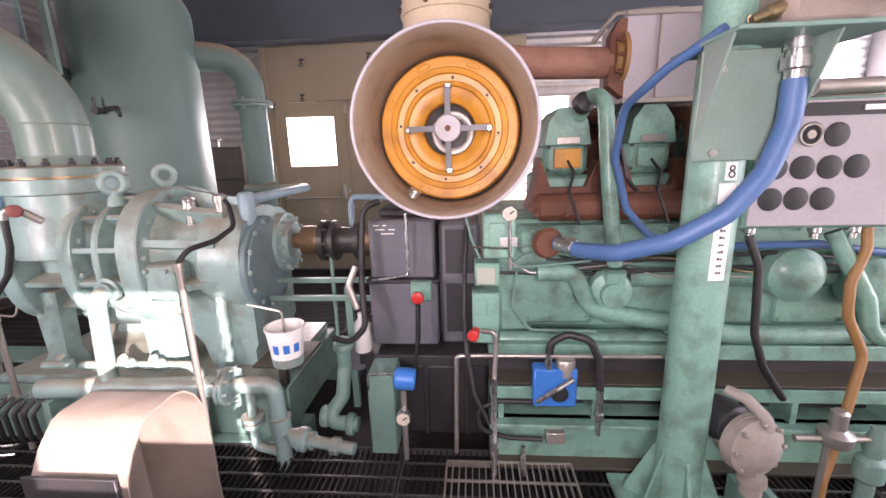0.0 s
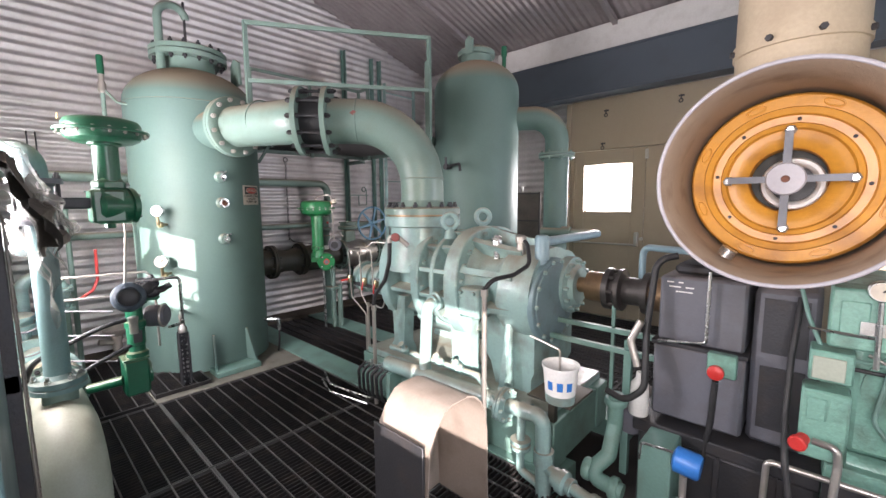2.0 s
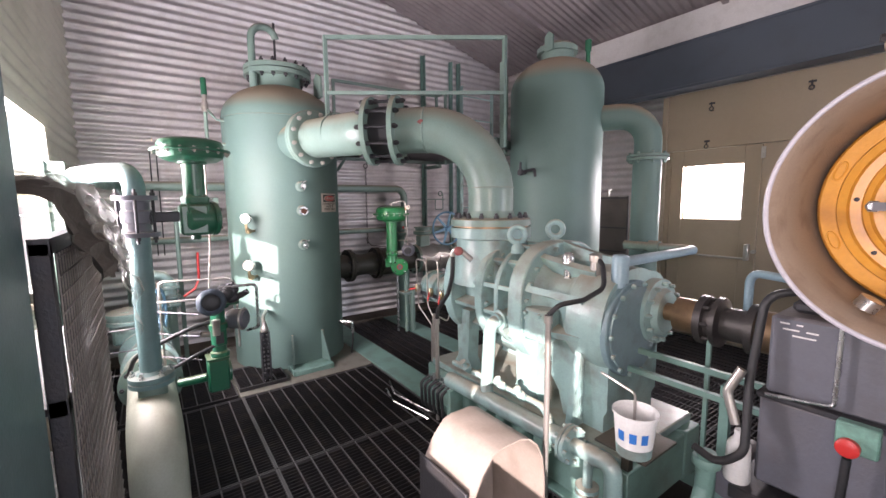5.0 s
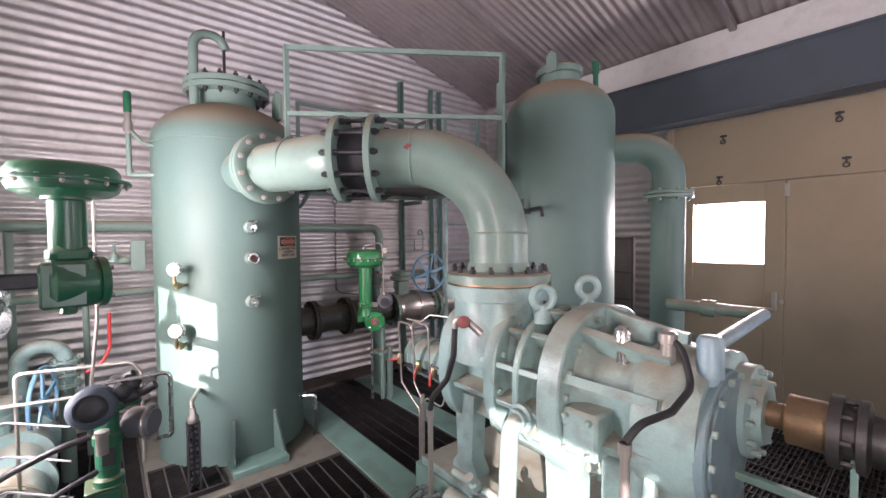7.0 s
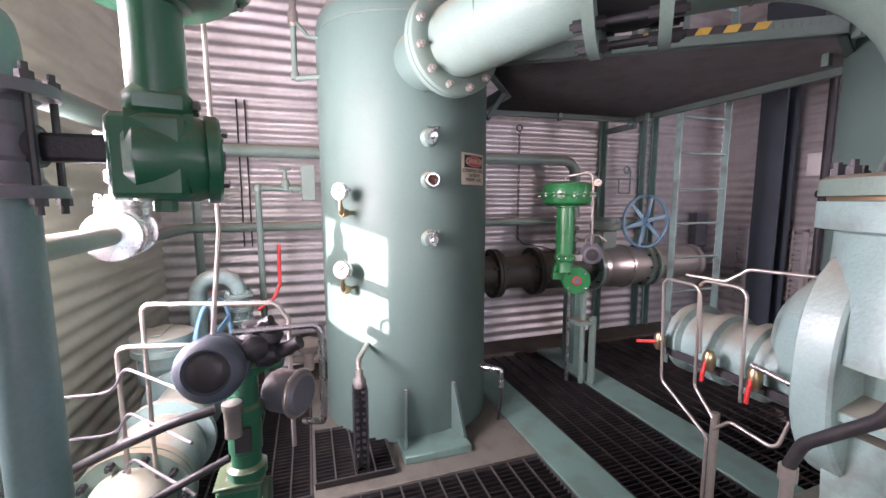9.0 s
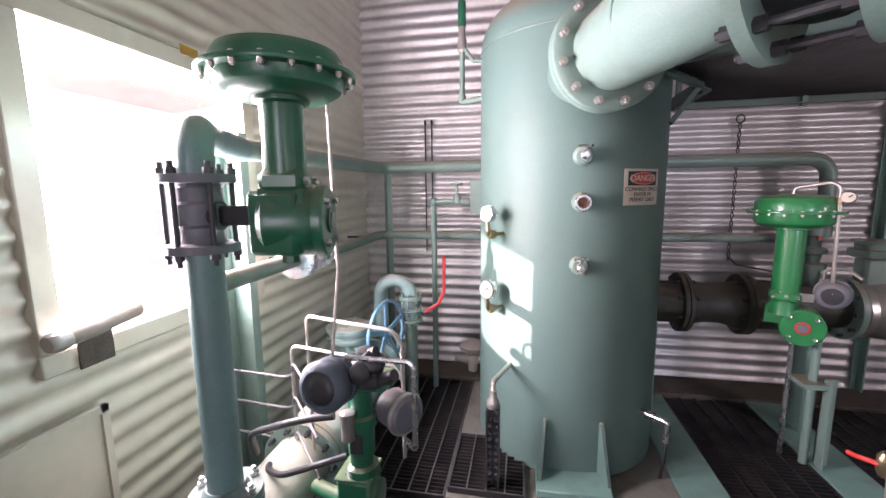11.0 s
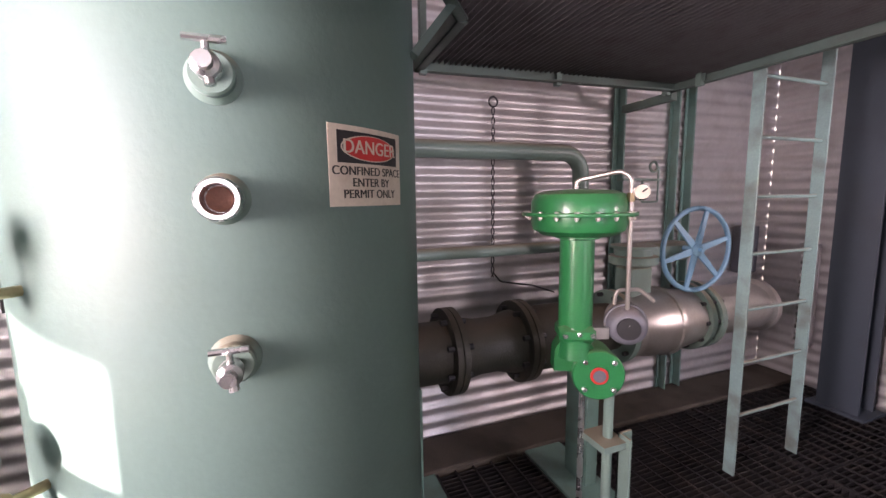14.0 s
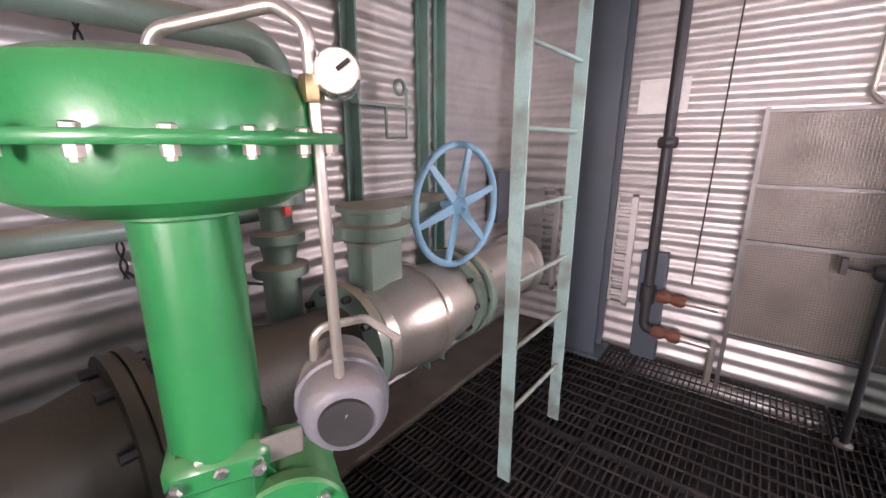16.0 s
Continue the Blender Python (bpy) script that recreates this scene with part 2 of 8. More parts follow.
# ---- mesh building ----
class Shape:
    """Vertices and faces of one mesh, in metres."""

    def __init__(self):
        self.v, self.f = [], []

    def add(self, verts, faces):
        k = len(self.v)
        self.v.extend(tuple(p) for p in verts)
        self.f.extend(tuple(k + i for i in q) for q in faces)
        return self

    def box(self, a, b, c=0.0):
        """A box between two corners, with chamfered edges of width c."""
        (x0, y0, z0), (x1, y1, z1) = [tuple(fn(p, q) for p, q in zip(a, b)) for fn in (min, max)]
        if c <= 0:
            vs = [(x, y, z) for x in (x0, x1) for y in (y0, y1) for z in (z0, z1)]
            return self.add(vs, [(0, 1, 3, 2), (4, 6, 7, 5), (0, 4, 5, 1), (2, 3, 7, 6), (0, 2, 6, 4), (1, 5, 7, 3)])
        c = min(c, (x1 - x0) * 0.45, (y1 - y0) * 0.45, (z1 - z0) * 0.45)
        vs, idx = [], {}
        for i, x in enumerate((x0, x1)):
            for j, y in enumerate((y0, y1)):
                for k, z in enumerate((z0, z1)):
                    ix, iy, iz = x + c * (1 - 2 * i), y + c * (1 - 2 * j), z + c * (1 - 2 * k)
                    for ax, p in enumerate(((x, iy, iz), (ix, y, iz), (ix, iy, z))):
                        idx[i, j, k, ax] = len(vs)
                        vs.append(p)
        fs = []
        for i in (0, 1):
            q = [idx[i, 0, 0, 0], idx[i, 1, 0, 0], idx[i, 1, 1, 0], idx[i, 0, 1, 0]]
            fs.append(q if i else q[::-1])
            q = [idx[0, i, 0, 1], idx[0, i, 1, 1], idx[1, i, 1, 1], idx[1, i, 0, 1]]
            fs.append(q if i else q[::-1])
            q = [idx[0, 0, i, 2], idx[1, 0, i, 2], idx[1, 1, i, 2], idx[0, 1, i, 2]]
            fs.append(q if i else q[::-1])
        for i in (0, 1):
            for j in (0, 1):
                fs.append((idx[i, j, 0, 0], idx[i, j, 1, 0], idx[i, j, 1, 1], idx[i, j, 0, 1]))
                fs.append((idx[i, 0, j, 0], idx[i, 1, j, 0], idx[i, 1, j, 2], idx[i, 0, j, 2]))
                fs.append((idx[0, i, j, 1], idx[1, i, j, 1], idx[1, i, j, 2], idx[0, i, j, 2]))
        for i in (0, 1):
            for j in (0, 1):
                for k in (0, 1):
                    fs.append((idx[i, j, k, 0], idx[i, j, k, 1], idx[i, j, k, 2]))
        return self.add(vs, fs)

    def rings(self, loops, cap0=True, cap1=True):
        """Skin through loops of equal length."""
        n = len(loops[0])
        vs = [p for lp in loops for p in lp]
        fs = [(a * n + i, a * n + (i + 1) % n, (a + 1) * n + (i + 1) % n, (a + 1) * n + i) for a in range(len(loops) - 1) for i in range(n)]
        if cap0:
            fs.append(tuple(range(n))[::-1])
        if cap1:
            fs.append(tuple((len(loops) - 1) * n + i for i in range(n)))
        return self.add(vs, fs)

    def lathe(self, profile, origin=(0, 0, 0), axis=(0, 0, 1), seg=32, cap0=True, cap1=True):
        """Turn a profile of (radius, height) round an axis."""
        q = Vector(axis).normalized().to_track_quat("Z", "Y")
        o = Vector(origin)
        loops = []
        for r, h in profile:
            r = max(r, 0.0005)
            loops.append([o + q @ Vector((r * math.cos(2 * math.pi * i / seg), r * math.sin(2 * math.pi * i / seg), h)) for i in range(seg)])
        return self.rings(loops, cap0, cap1)

    def rod(self, a, b, r, seg=12, r2=None):
        d = Vector(b) - Vector(a)
        return self.lathe([(r, 0), (r if r2 is None else r2, d.length)], a, d, seg)

    def tube(self, points, r, bend=0.0, seg=14, steps=6, closed=False):
        """A pipe along points, with corners rounded to a bend radius."""
        P = [Vector(p) for p in points]
        path = []
        if bend > 0 and len(P) > 2 and not closed:
            path.append(P[0])
            for a, b, c in zip(P, P[1:], P[2:]):
                u, w = (a - b).normalized(), (c - b).normalized()
                ang = u.angle(w)
                if ang > 3.1:
                    path.append(b)
                    continue
                t = min(bend / math.tan(ang / 2), (a - b).length * 0.49 if a is not P[0] else (a - b).length * 0.98, (c - b).length * 0.49 if c is not P[-1] else (c - b).length * 0.98)
                rad = t * math.tan(ang / 2)
                mid = b + (u + w).normalized() * (rad / math.sin(ang / 2))
                s, e = (b + u * t) - mid, (b + w * t) - mid
                tot = s.angle(e)
                for k in range(steps + 1):
                    x = k / steps
                    path.append(mid + (s * math.sin((1 - x) * tot) + e * math.sin(x * tot)) / math.sin(tot))
            path.append(P[-1])
        else:
            path = P
        clean = [path[0]]
        for p in path[1:]:
            if (p - clean[-1]).length > 1e-4:
                clean.append(p)
        path = clean
        n = len(path)
        tang = []
        for i in range(n):
            a, b = (path[i - 1], path[(i + 1) % n]) if closed else (path[max(i - 1, 0)], path[min(i + 1, n - 1)])
            tang.append((b - a).normalized())
        ref = tang[0].orthogonal().normalized()
        loops = []
        for i in range(n):
            ref = (ref - tang[i] * ref.dot(tang[i])).normalized()
            s = tang[i].cross(ref)
            k = 1.0
            if 0 < i < n - 1 and not closed:
                k = 1 / max(0.6, math.cos((path[i] - path[i - 1]).angle(path[i + 1] - path[i]) / 2))
            loops.append([path[i] + (ref * math.cos(2 * math.pi * j / seg) + s * math.sin(2 * math.pi * j / seg)) * r * k for j in range(seg)])
        if closed:
            loops.append(loops[0])
            return self.rings(loops, False, False)
        return self.rings(loops)

    def ring(self, c, axis, R, r, n=32, seg=10):
        """A torus."""
        q = Vector(axis).normalized().to_track_quat("Z", "Y")
        return self.tube([Vector(c) + q @ Vector((R * math.cos(2 * math.pi * i / n), R * math.sin(2 * math.pi * i / n), 0)) for i in range(n)], r, seg=seg, closed=True)

    def bolts(self, c, axis, R, n, r=0.012, h=0.02, seg=6, turn=0.0):
        """A circle of bolt heads that stand along the axis."""
        q = Vector(axis).normalized().to_track_quat("Z", "Y")
        for i in range(n):
            a = 2 * math.pi * (i + turn) / n
            p = Vector(c) + q @ Vector((R * math.cos(a), R * math.sin(a), 0))
            self.lathe([(r, 0), (r, h * 0.8), (r * 0.7, h)], p, axis, seg)
        return self

    def prism(self, poly, a, b, axis="y"):
        """A flat outline pushed from a to b along one axis."""
        put = {"x": lambda u, w, s: (s, u, w), "y": lambda u, w, s: (u, s, w), "z": lambda u, w, s: (u, w, s)}[axis]
        return self.rings([[put(u, w, a) for u, w in poly], [put(u, w, b) for u, w in poly]])

    def turned(self, m):
        self.v = [tuple(m @ Vector(p)) for p in self.v]
        return self


def mesh_of(name, shape, mat, angle=38):
    me = bpy.data.meshes.new(name)
    me.from_pydata(shape.v, [], shape.f)
    me.materials.append(mat)
    bm = bmesh.new()
    bm.from_mesh(me)
    bmesh.ops.recalc_face_normals(bm, faces=bm.faces)
    bm.to_mesh(me)
    bm.free()
    me.polygons.foreach_set("use_smooth", [True] * len(me.polygons))
    me.set_sharp_from_angle(angle=radians(angle))
    return me


def thing(name, at, label, category, group=""):
    """An empty at a thing's base."""
    ob = new(name)
    ob.empty_display_size = 0.1
    ob.location = at
    return tagged(ob, label, category, group)


def origin_of(ob):
    o = Vector((0, 0, 0))
    while ob:
        o += ob.location
        ob = ob.parent
    return o


def part(name, shape, mat, parent, label=""):
    """One mesh under a thing or a part; the shape is in world metres."""
    o = origin_of(parent)
    shape.v = [(x - o.x, y - o.y, z - o.z) for x, y, z in shape.v]
    ob = new(name, mesh_of(name, shape, mat))
    ob.parent = parent
    return tagged(ob, label)


def single(name, shape, mat, label, category, kind="", group=""):
    """A top-level thing of one mesh."""
    ob = new(name, mesh_of(name, shape, mat))
    return tagged(ob, label, category, group, kind)


def flange_pair(s, c, axis, R, t=0.03, gap=0.006, n=12, br=0.011):
    """Two bolted flanges round c."""
    a = Vector(axis).normalized()
    for k in (-1, 1):
        s.lathe([(R, 0), (R, t * 0.85), (R * 0.985, t)], Vector(c) + a * k * gap * 0.5, a * k, 32)
        s.bolts(Vector(c) + a * k * (t + gap * 0.5), a * k, R * 0.86, n, br, 0.022)
    return s


# ---- structure ----
def corrugated(axis, a, b, z0, z1, at, face, pitch=0.095, depth=0.009, top=None, holes=()):
    """A sheet with horizontal waves between a and b; top(u) gives the upper edge; openings (u0, u1, z0, z1) go through."""
    s = Shape()
    cuts = sorted({a, b, *[h[0] for h in holes], *[h[1] for h in holes], *([RIDGE_Y] if top else [])})
    for u0, u1 in zip(cuts, cuts[1:]):
        if u1 - u0 < 1e-6:
            continue
        spans = [(z0, z1)]
        for h in holes:
            if h[0] < (u0 + u1) / 2 < h[1]:
                spans = [q for p0, p1 in spans for q in ((p0, min(p1, h[2])), (max(p0, h[3]), p1)) if q[1] - q[0] > 1e-4]
        cols = [u0, u1] if not top else [u0 + (u1 - u0) * i / 24 for i in range(25)]
        for c0, c1 in zip(cols, cols[1:]):
            for p0, p1 in spans:
                limit = top((c0 + c1) / 2) if top else p1
                rows = max(2, int((min(p1, limit) - p0) / (pitch / 8)))
                hs = [p0 + (min(p1, limit) - p0) * i / rows for i in range(rows + 1)]
                vs = []
                for z in hs:
                    o = at + face * depth * math.sin(2 * math.pi * z / pitch)
                    for u in (c0, c1):
                        vs.append((o, u, z) if axis == "x" else (u, o, z))
                s.add(vs, [(2 * i, 2 * i + 1, 2 * i + 3, 2 * i + 2) for i in range(rows)])
    return s


def roof_z(y):
    return RIDGE - abs(y - RIDGE_Y) * (RIDGE - EAVE) / (NY - RIDGE_Y)


WIN_A = (-3.84, -2.88, 1.17, 2.19)
WIN_B = (-0.24, 0.46, 1.10, 2.14)
# unseen narrow opening, added to let a strip of sun in
SLIT = (0.61, 0.655, 0.55, 2.0)
NWIN = (0.72, 1.20, 1.95, 2.22)
DOORWIN = (-2.44, -1.81, 1.44, 2.065)
single("wall_west", corrugated("x", SY - 0.02, NY, -0.3, 5.0, WX, 1, top=roof_z), GALV, "galvanised corrugated steel end wall", "wall", "structure")
single("wall_south", corrugated("y", WX, EX, -0.3, EAVE, SY, 1, depth=0.010, holes=(WIN_A, WIN_B, SLIT)), CREAM, "cream-coated corrugated steel side wall", "wall", "structure")
single("wall_north", corrugated("y", WX, EX, -0.3, EAVE + 0.05, NY, -1, holes=((-2.62, 0.6, -0.3, 2.9), NWIN)), GALV, "galvanised corrugated steel side wall with a door panel", "wall", "structure")
# both doorways here are assumed, added for the east fill lamps
east = Shape()
for y0, y1, z0, z1 in ((SY - 0.1, -0.3, -0.3, 4.7), (1.9, 3.4, -0.3, 4.7), (5.2, NY + 0.1, -0.3, 4.7), (-0.3, 1.9, 3.3, 4.7), (3.4, 4.3, -0.3, 4.7), (4.3, 5.2, 2.9, 4.7)):
    east.box((EX, y0, z0), (EX + 0.12, y1, z1))
single("wall_east", east, GALV, "plain steel end wall with two assumed doorways added for light", "wall", "structure")
outer = Shape()
for a, b in (((WX - 0.25, SY - 0.2, -0.4), (WX - 0.06, NY + 0.2, 4.9)),):
    outer.box(a, b)
A1X, B1X = WIN_A[1] + 0.1, WIN_B[1] + 0.1
for x0, x1, z0, z1 in ((WX, WIN_A[0], -0.4, 3.9), (WIN_A[0], A1X, -0.4, WIN_A[2]), (WIN_A[0], A1X, WIN_A[3], 3.9), (A1X, WIN_B[0], -0.4, 3.9), (WIN_B[0], B1X, -0.4, WIN_B[2]), (WIN_B[0], B1X, WIN_B[3], 3.9), (B1X, SLIT[0], -0.4, 3.9), (SLIT[0], SLIT[1] + 0.1, -0.4, SLIT[2]), (SLIT[0], SLIT[1] + 0.1, SLIT[3], 3.9), (SLIT[1] + 0.1, EX, -0.4, 3.9)):
    outer.box((x0, SY - 0.1, z0), (x1, SY - 0.03, z1))
for x0, x1, z0, z1 in ((WX, DOORWIN[0], -0.4, 4), (DOORWIN[0], DOORWIN[1], -0.4, DOORWIN[2]), (DOORWIN[0], DOORWIN[1], DOORWIN[3], 4), (DOORWIN[1], NWIN[0], -0.4, 4), (NWIN[0], NWIN[1], -0.4, NWIN[2]), (NWIN[0], NWIN[1], NWIN[3], 4), (NWIN[1], EX, -0.4, 4)):
    outer.box((x0, NY + 0.04, z0), (x1, NY + 0.1, z1))
single("wall_cladding", outer, CREAM, "outer steel cladding behind the wall sheets", "wall", "structure")

roof = Shape()
for y0, y1 in ((SY - 0.35, RIDGE_Y), (RIDGE_Y, NY + 0.35)):
    n = int((EX - WX + 0.4) / 0.0095)
    vs = []
    for i in range(n + 1):
        x = WX - 0.2 + (EX - WX + 0.4) * i / n
        o = 0.009 * math.sin(2 * math.pi * x / 0.095)
        vs += [(x, y0, roof_z(y0) + o), (x, y1, roof_z(y1) + o)]
    roof.add(vs, [(2 * i, 2 * i + 1, 2 * i + 3, 2 * i + 2) for i in range(n)])
single("ceiling", roof, ROOFM, "corrugated steel gable roof seen from below", "ceiling", "structure")
top = Shape()
for y0, y1 in ((SY - 0.35, RIDGE_Y), (RIDGE_Y, NY + 0.35)):
    top.add([(WX - 0.25, y0, roof_z(y0) + 0.05), (EX + 0.2, y0, roof_z(y0) + 0.05), (EX + 0.2, y1, roof_z(y1) + 0.05), (WX - 0.25, y1, roof_z(y1) + 0.05)], [(0, 1, 2, 3)])
single("roof_cover", top, ROOFM, "outer roof sheet", "roof", "structure")
for x in (-4.1, -2.1, 0.4, 2.9):
    raf = Shape()
    for y0, y1 in ((SY, RIDGE_Y), (RIDGE_Y, NY)):
        vs = []
        for y in (y0, y1):
            z = roof_z(y) - 0.012
            vs += [(x - 0.03, y, z), (x + 0.03, y, z), (x + 0.03, y, z - 0.06), (x - 0.03, y, z - 0.06)]
        raf.add(vs, [(0, 1, 5, 4), (1, 2, 6, 5), (2, 3, 7, 6), (3, 0, 4, 7), (0, 3, 2, 1), (4, 5, 6, 7)])
    single("roof_rafter", raf, ROOFM, "grey steel roof rafter under the sheets", "rafter", "structure")

# pale strip of sheet above the runway beam
single("trim_north", Shape().box((-3.9, NY - 0.035, 3.36), (EX, NY - 0.012, 3.86), 0.004), WHITE, "white painted strip along the top of the wall", "trim", "structure")


def runway_beam():
    s = Shape().box((-4.95, 5.09, 2.92), (EX, 5.33, 2.95), 0.004).box((-4.95, 5.19, 2.95), (EX, 5.21, 3.40)).box((-4.95, 5.09, 3.40), (EX, 5.33, 3.43), 0.004)
    s.box((-4.95, 5.10, 2.95), (EX, 5.115, 3.40))
    return single("runway_beam", s, BLUEG, "dark blue-grey painted steel crane runway beam", "beam", "structure")


runway_beam()
col = Shape().box((-4.95, 5.12, 0), (-4.70, 5.14, 2.92)).box((-4.95, 5.30, 0), (-4.70, 5.32, 2.92)).box((-4.835, 5.14, 0), (-4.815, 5.30, 2.92)).box((-5.0, 5.08, 0), (-4.65, 5.36, 0.02))
single("runway_column", col, BLUEG, "dark blue-grey steel column in the wall corner", "column", "structure")

single("pit_floor", Shape().box((WX, SY - 0.1, -0.32), (EX, NY + 0.1, -0.22)), PIT, "very dark pit floor under the gratings", "floor", "structure")
backdrop = bpy.data.materials.new("bright_sky_haze")
backdrop.use_nodes = True
backdrop.node_tree.nodes["Principled BSDF"].inputs["Base Color"].default_value = (0.8, 0.8, 0.8, 1)
backdrop.node_tree.nodes["Principled BSDF"].inputs["Emission Color"].default_value = (1.0, 0.98, 0.95, 1)
backdrop.node_tree.nodes["Principled BSDF"].inputs["Emission Strength"].default_value = 1.6
single("backdrop", Shape().box((-4.4, NY + 1.2, 0.2), (2.6, NY + 1.25, 3.4)), backdrop, "overexposed pale sky outside the north panes", "sky", "structure")
ground = Shape().add([(-3000, -3000, -0.45), (3000, -3000, -0.45), (3000, 3000, -0.45), (-3000, 3000, -0.45)], [(0, 1, 2, 3)])
single("ground", ground, CONC, "bare sandy ground outside", "ground", "structure")


def grating(x0, x1, y0, y1, label="dark steel bar grating floor panel", rod=ROD):
    """Bearing bars along y, cross rods along x, and an edge frame."""
    t = thing("floor_grating", (x0, y0, 0), label, "grating")
    t["kind"] = "structure"
    s = Shape()
    n = int((x1 - x0) / 0.032)
    for i in range(n + 1):
        x = x0 + (x1 - x0) * i / n
        s.box((x - 0.0028, y0, -0.03), (x + 0.0028, y1, 0.0))
    b = part("bearing_bar", s, GRATE, t)
    b["kind"] = "stuff"
    s = Shape()
    n = max(1, int((y1 - y0) / 0.1))
    for i in range(n + 1):
        y = y0 + (y1 - y0) * i / n
        s.box((x0, y - 0.004, -0.008), (x1, y + 0.004, 0.003))
    b = part("cross_rod", s, rod, t)
    b["kind"] = "stuff"
    s = Shape()
    for a, b in (((x0, y0, -0.032), (x0 + 0.006, y1, 0.004)), ((x1 - 0.006, y0, -0.032), (x1, y1, 0.004)), ((x0, y0, -0.032), (x1, y0 + 0.006, 0.004)), ((x0, y1 - 0.006, -0.032), (x1, y1, 0.004))):
        s.box(a, b)
    part("edge_band", s, rod, t)
    return t


for x0, x1 in ((-3.79, -2.62), (-2.61, -1.5), (-1.49, -0.4), (-0.39, 0.7), (0.71, 1.8), (1.81, 3.0)):
    for y0, y1 in ((SY + 0.04, 0.62), (0.63, 1.86)):
        grating(x0, x1, y0, y1)
grating(-5.5, -3.86, SY + 0.04, 0.60)
grating(-5.5, -2.9, 2.14, 2.72, rod=GRATE)
for x0, x1 in ((-5.5, -4.45), (-4.44, -3.4), (-3.39, -2.3), (-2.29, -1.2), (-1.19, -0.1)):
    grating(x0, x1, 3.0, 4.18, rod=GRATE)
    grating(x0, x1, 4.19, NY - 0.06, rod=GRATE)


single("wall_kerb", Shape().box((WX + 0.02, SY + 0.05, -0.1), (-5.24, NY - 0.02, 0.03), 0.01), KERB, "dusty brown concrete kerb along the end wall", "kerb", "structure")
vessel_grate = grating(-4.40, -3.885, 0.62, 1.035, "small bright steel grating plate beside the vessel")
vessel_grate.location.z = 0.04


def floor_beam(a, b, label):
    return single("floor_beam", Shape().box(a, b, 0.004), STEELG, label, "beam", "structure")


floor_beam((-5.5, 1.87, -0.12), (-1.0, 2.13, 0.012), "green painted steel floor beam flange with scuffs")
floor_beam((-5.5, 2.73, -0.12), (-0.9, 2.99, 0.012), "green painted steel floor beam flange with scuffs")
single("vessel_plinth", Shape().box((-5.45, 0.61, -0.2), (-3.80, 1.865, 0.006), 0.004), PAD, "stained concrete and steel pad under the vessel", "plinth", "structure")


# ---- tall vessel by the end wall ----
VX, VY, VR = -4.675, 1.288, 0.564


def on_vessel(angle, r, z):
    a = radians(angle)
    return Vector((VX + r * math.cos(a), VY + r * math.sin(a), z))


def gauge(parent, c, axis, r=0.05, name="pressure_gauge"):
    """A dial with a steel case and a white face."""
    a = Vector(axis).normalized()
    g = part(name, Shape().lathe([(r * 0.9, -0.03), (r, -0.02), (r, 0.006), (r * 0.92, 0.012)], c, a, 24), CHROME, parent)
    part("dial", Shape().lathe([(r * 0.88, 0.0125), (r * 0.86, 0.0145)], c, a, 24), SIGN, g, "aged pale dial face")
    q = a.to_track_quat("Z", "Y")
    n = Shape()
    n.rod(Vector(c) + a * 0.017, Vector(c) + a * 0.017 + q @ Vector((r * 0.5, r * 0.4, 0)), 0.003, 6)
    part("needle", n, BLACK, g)
    return g


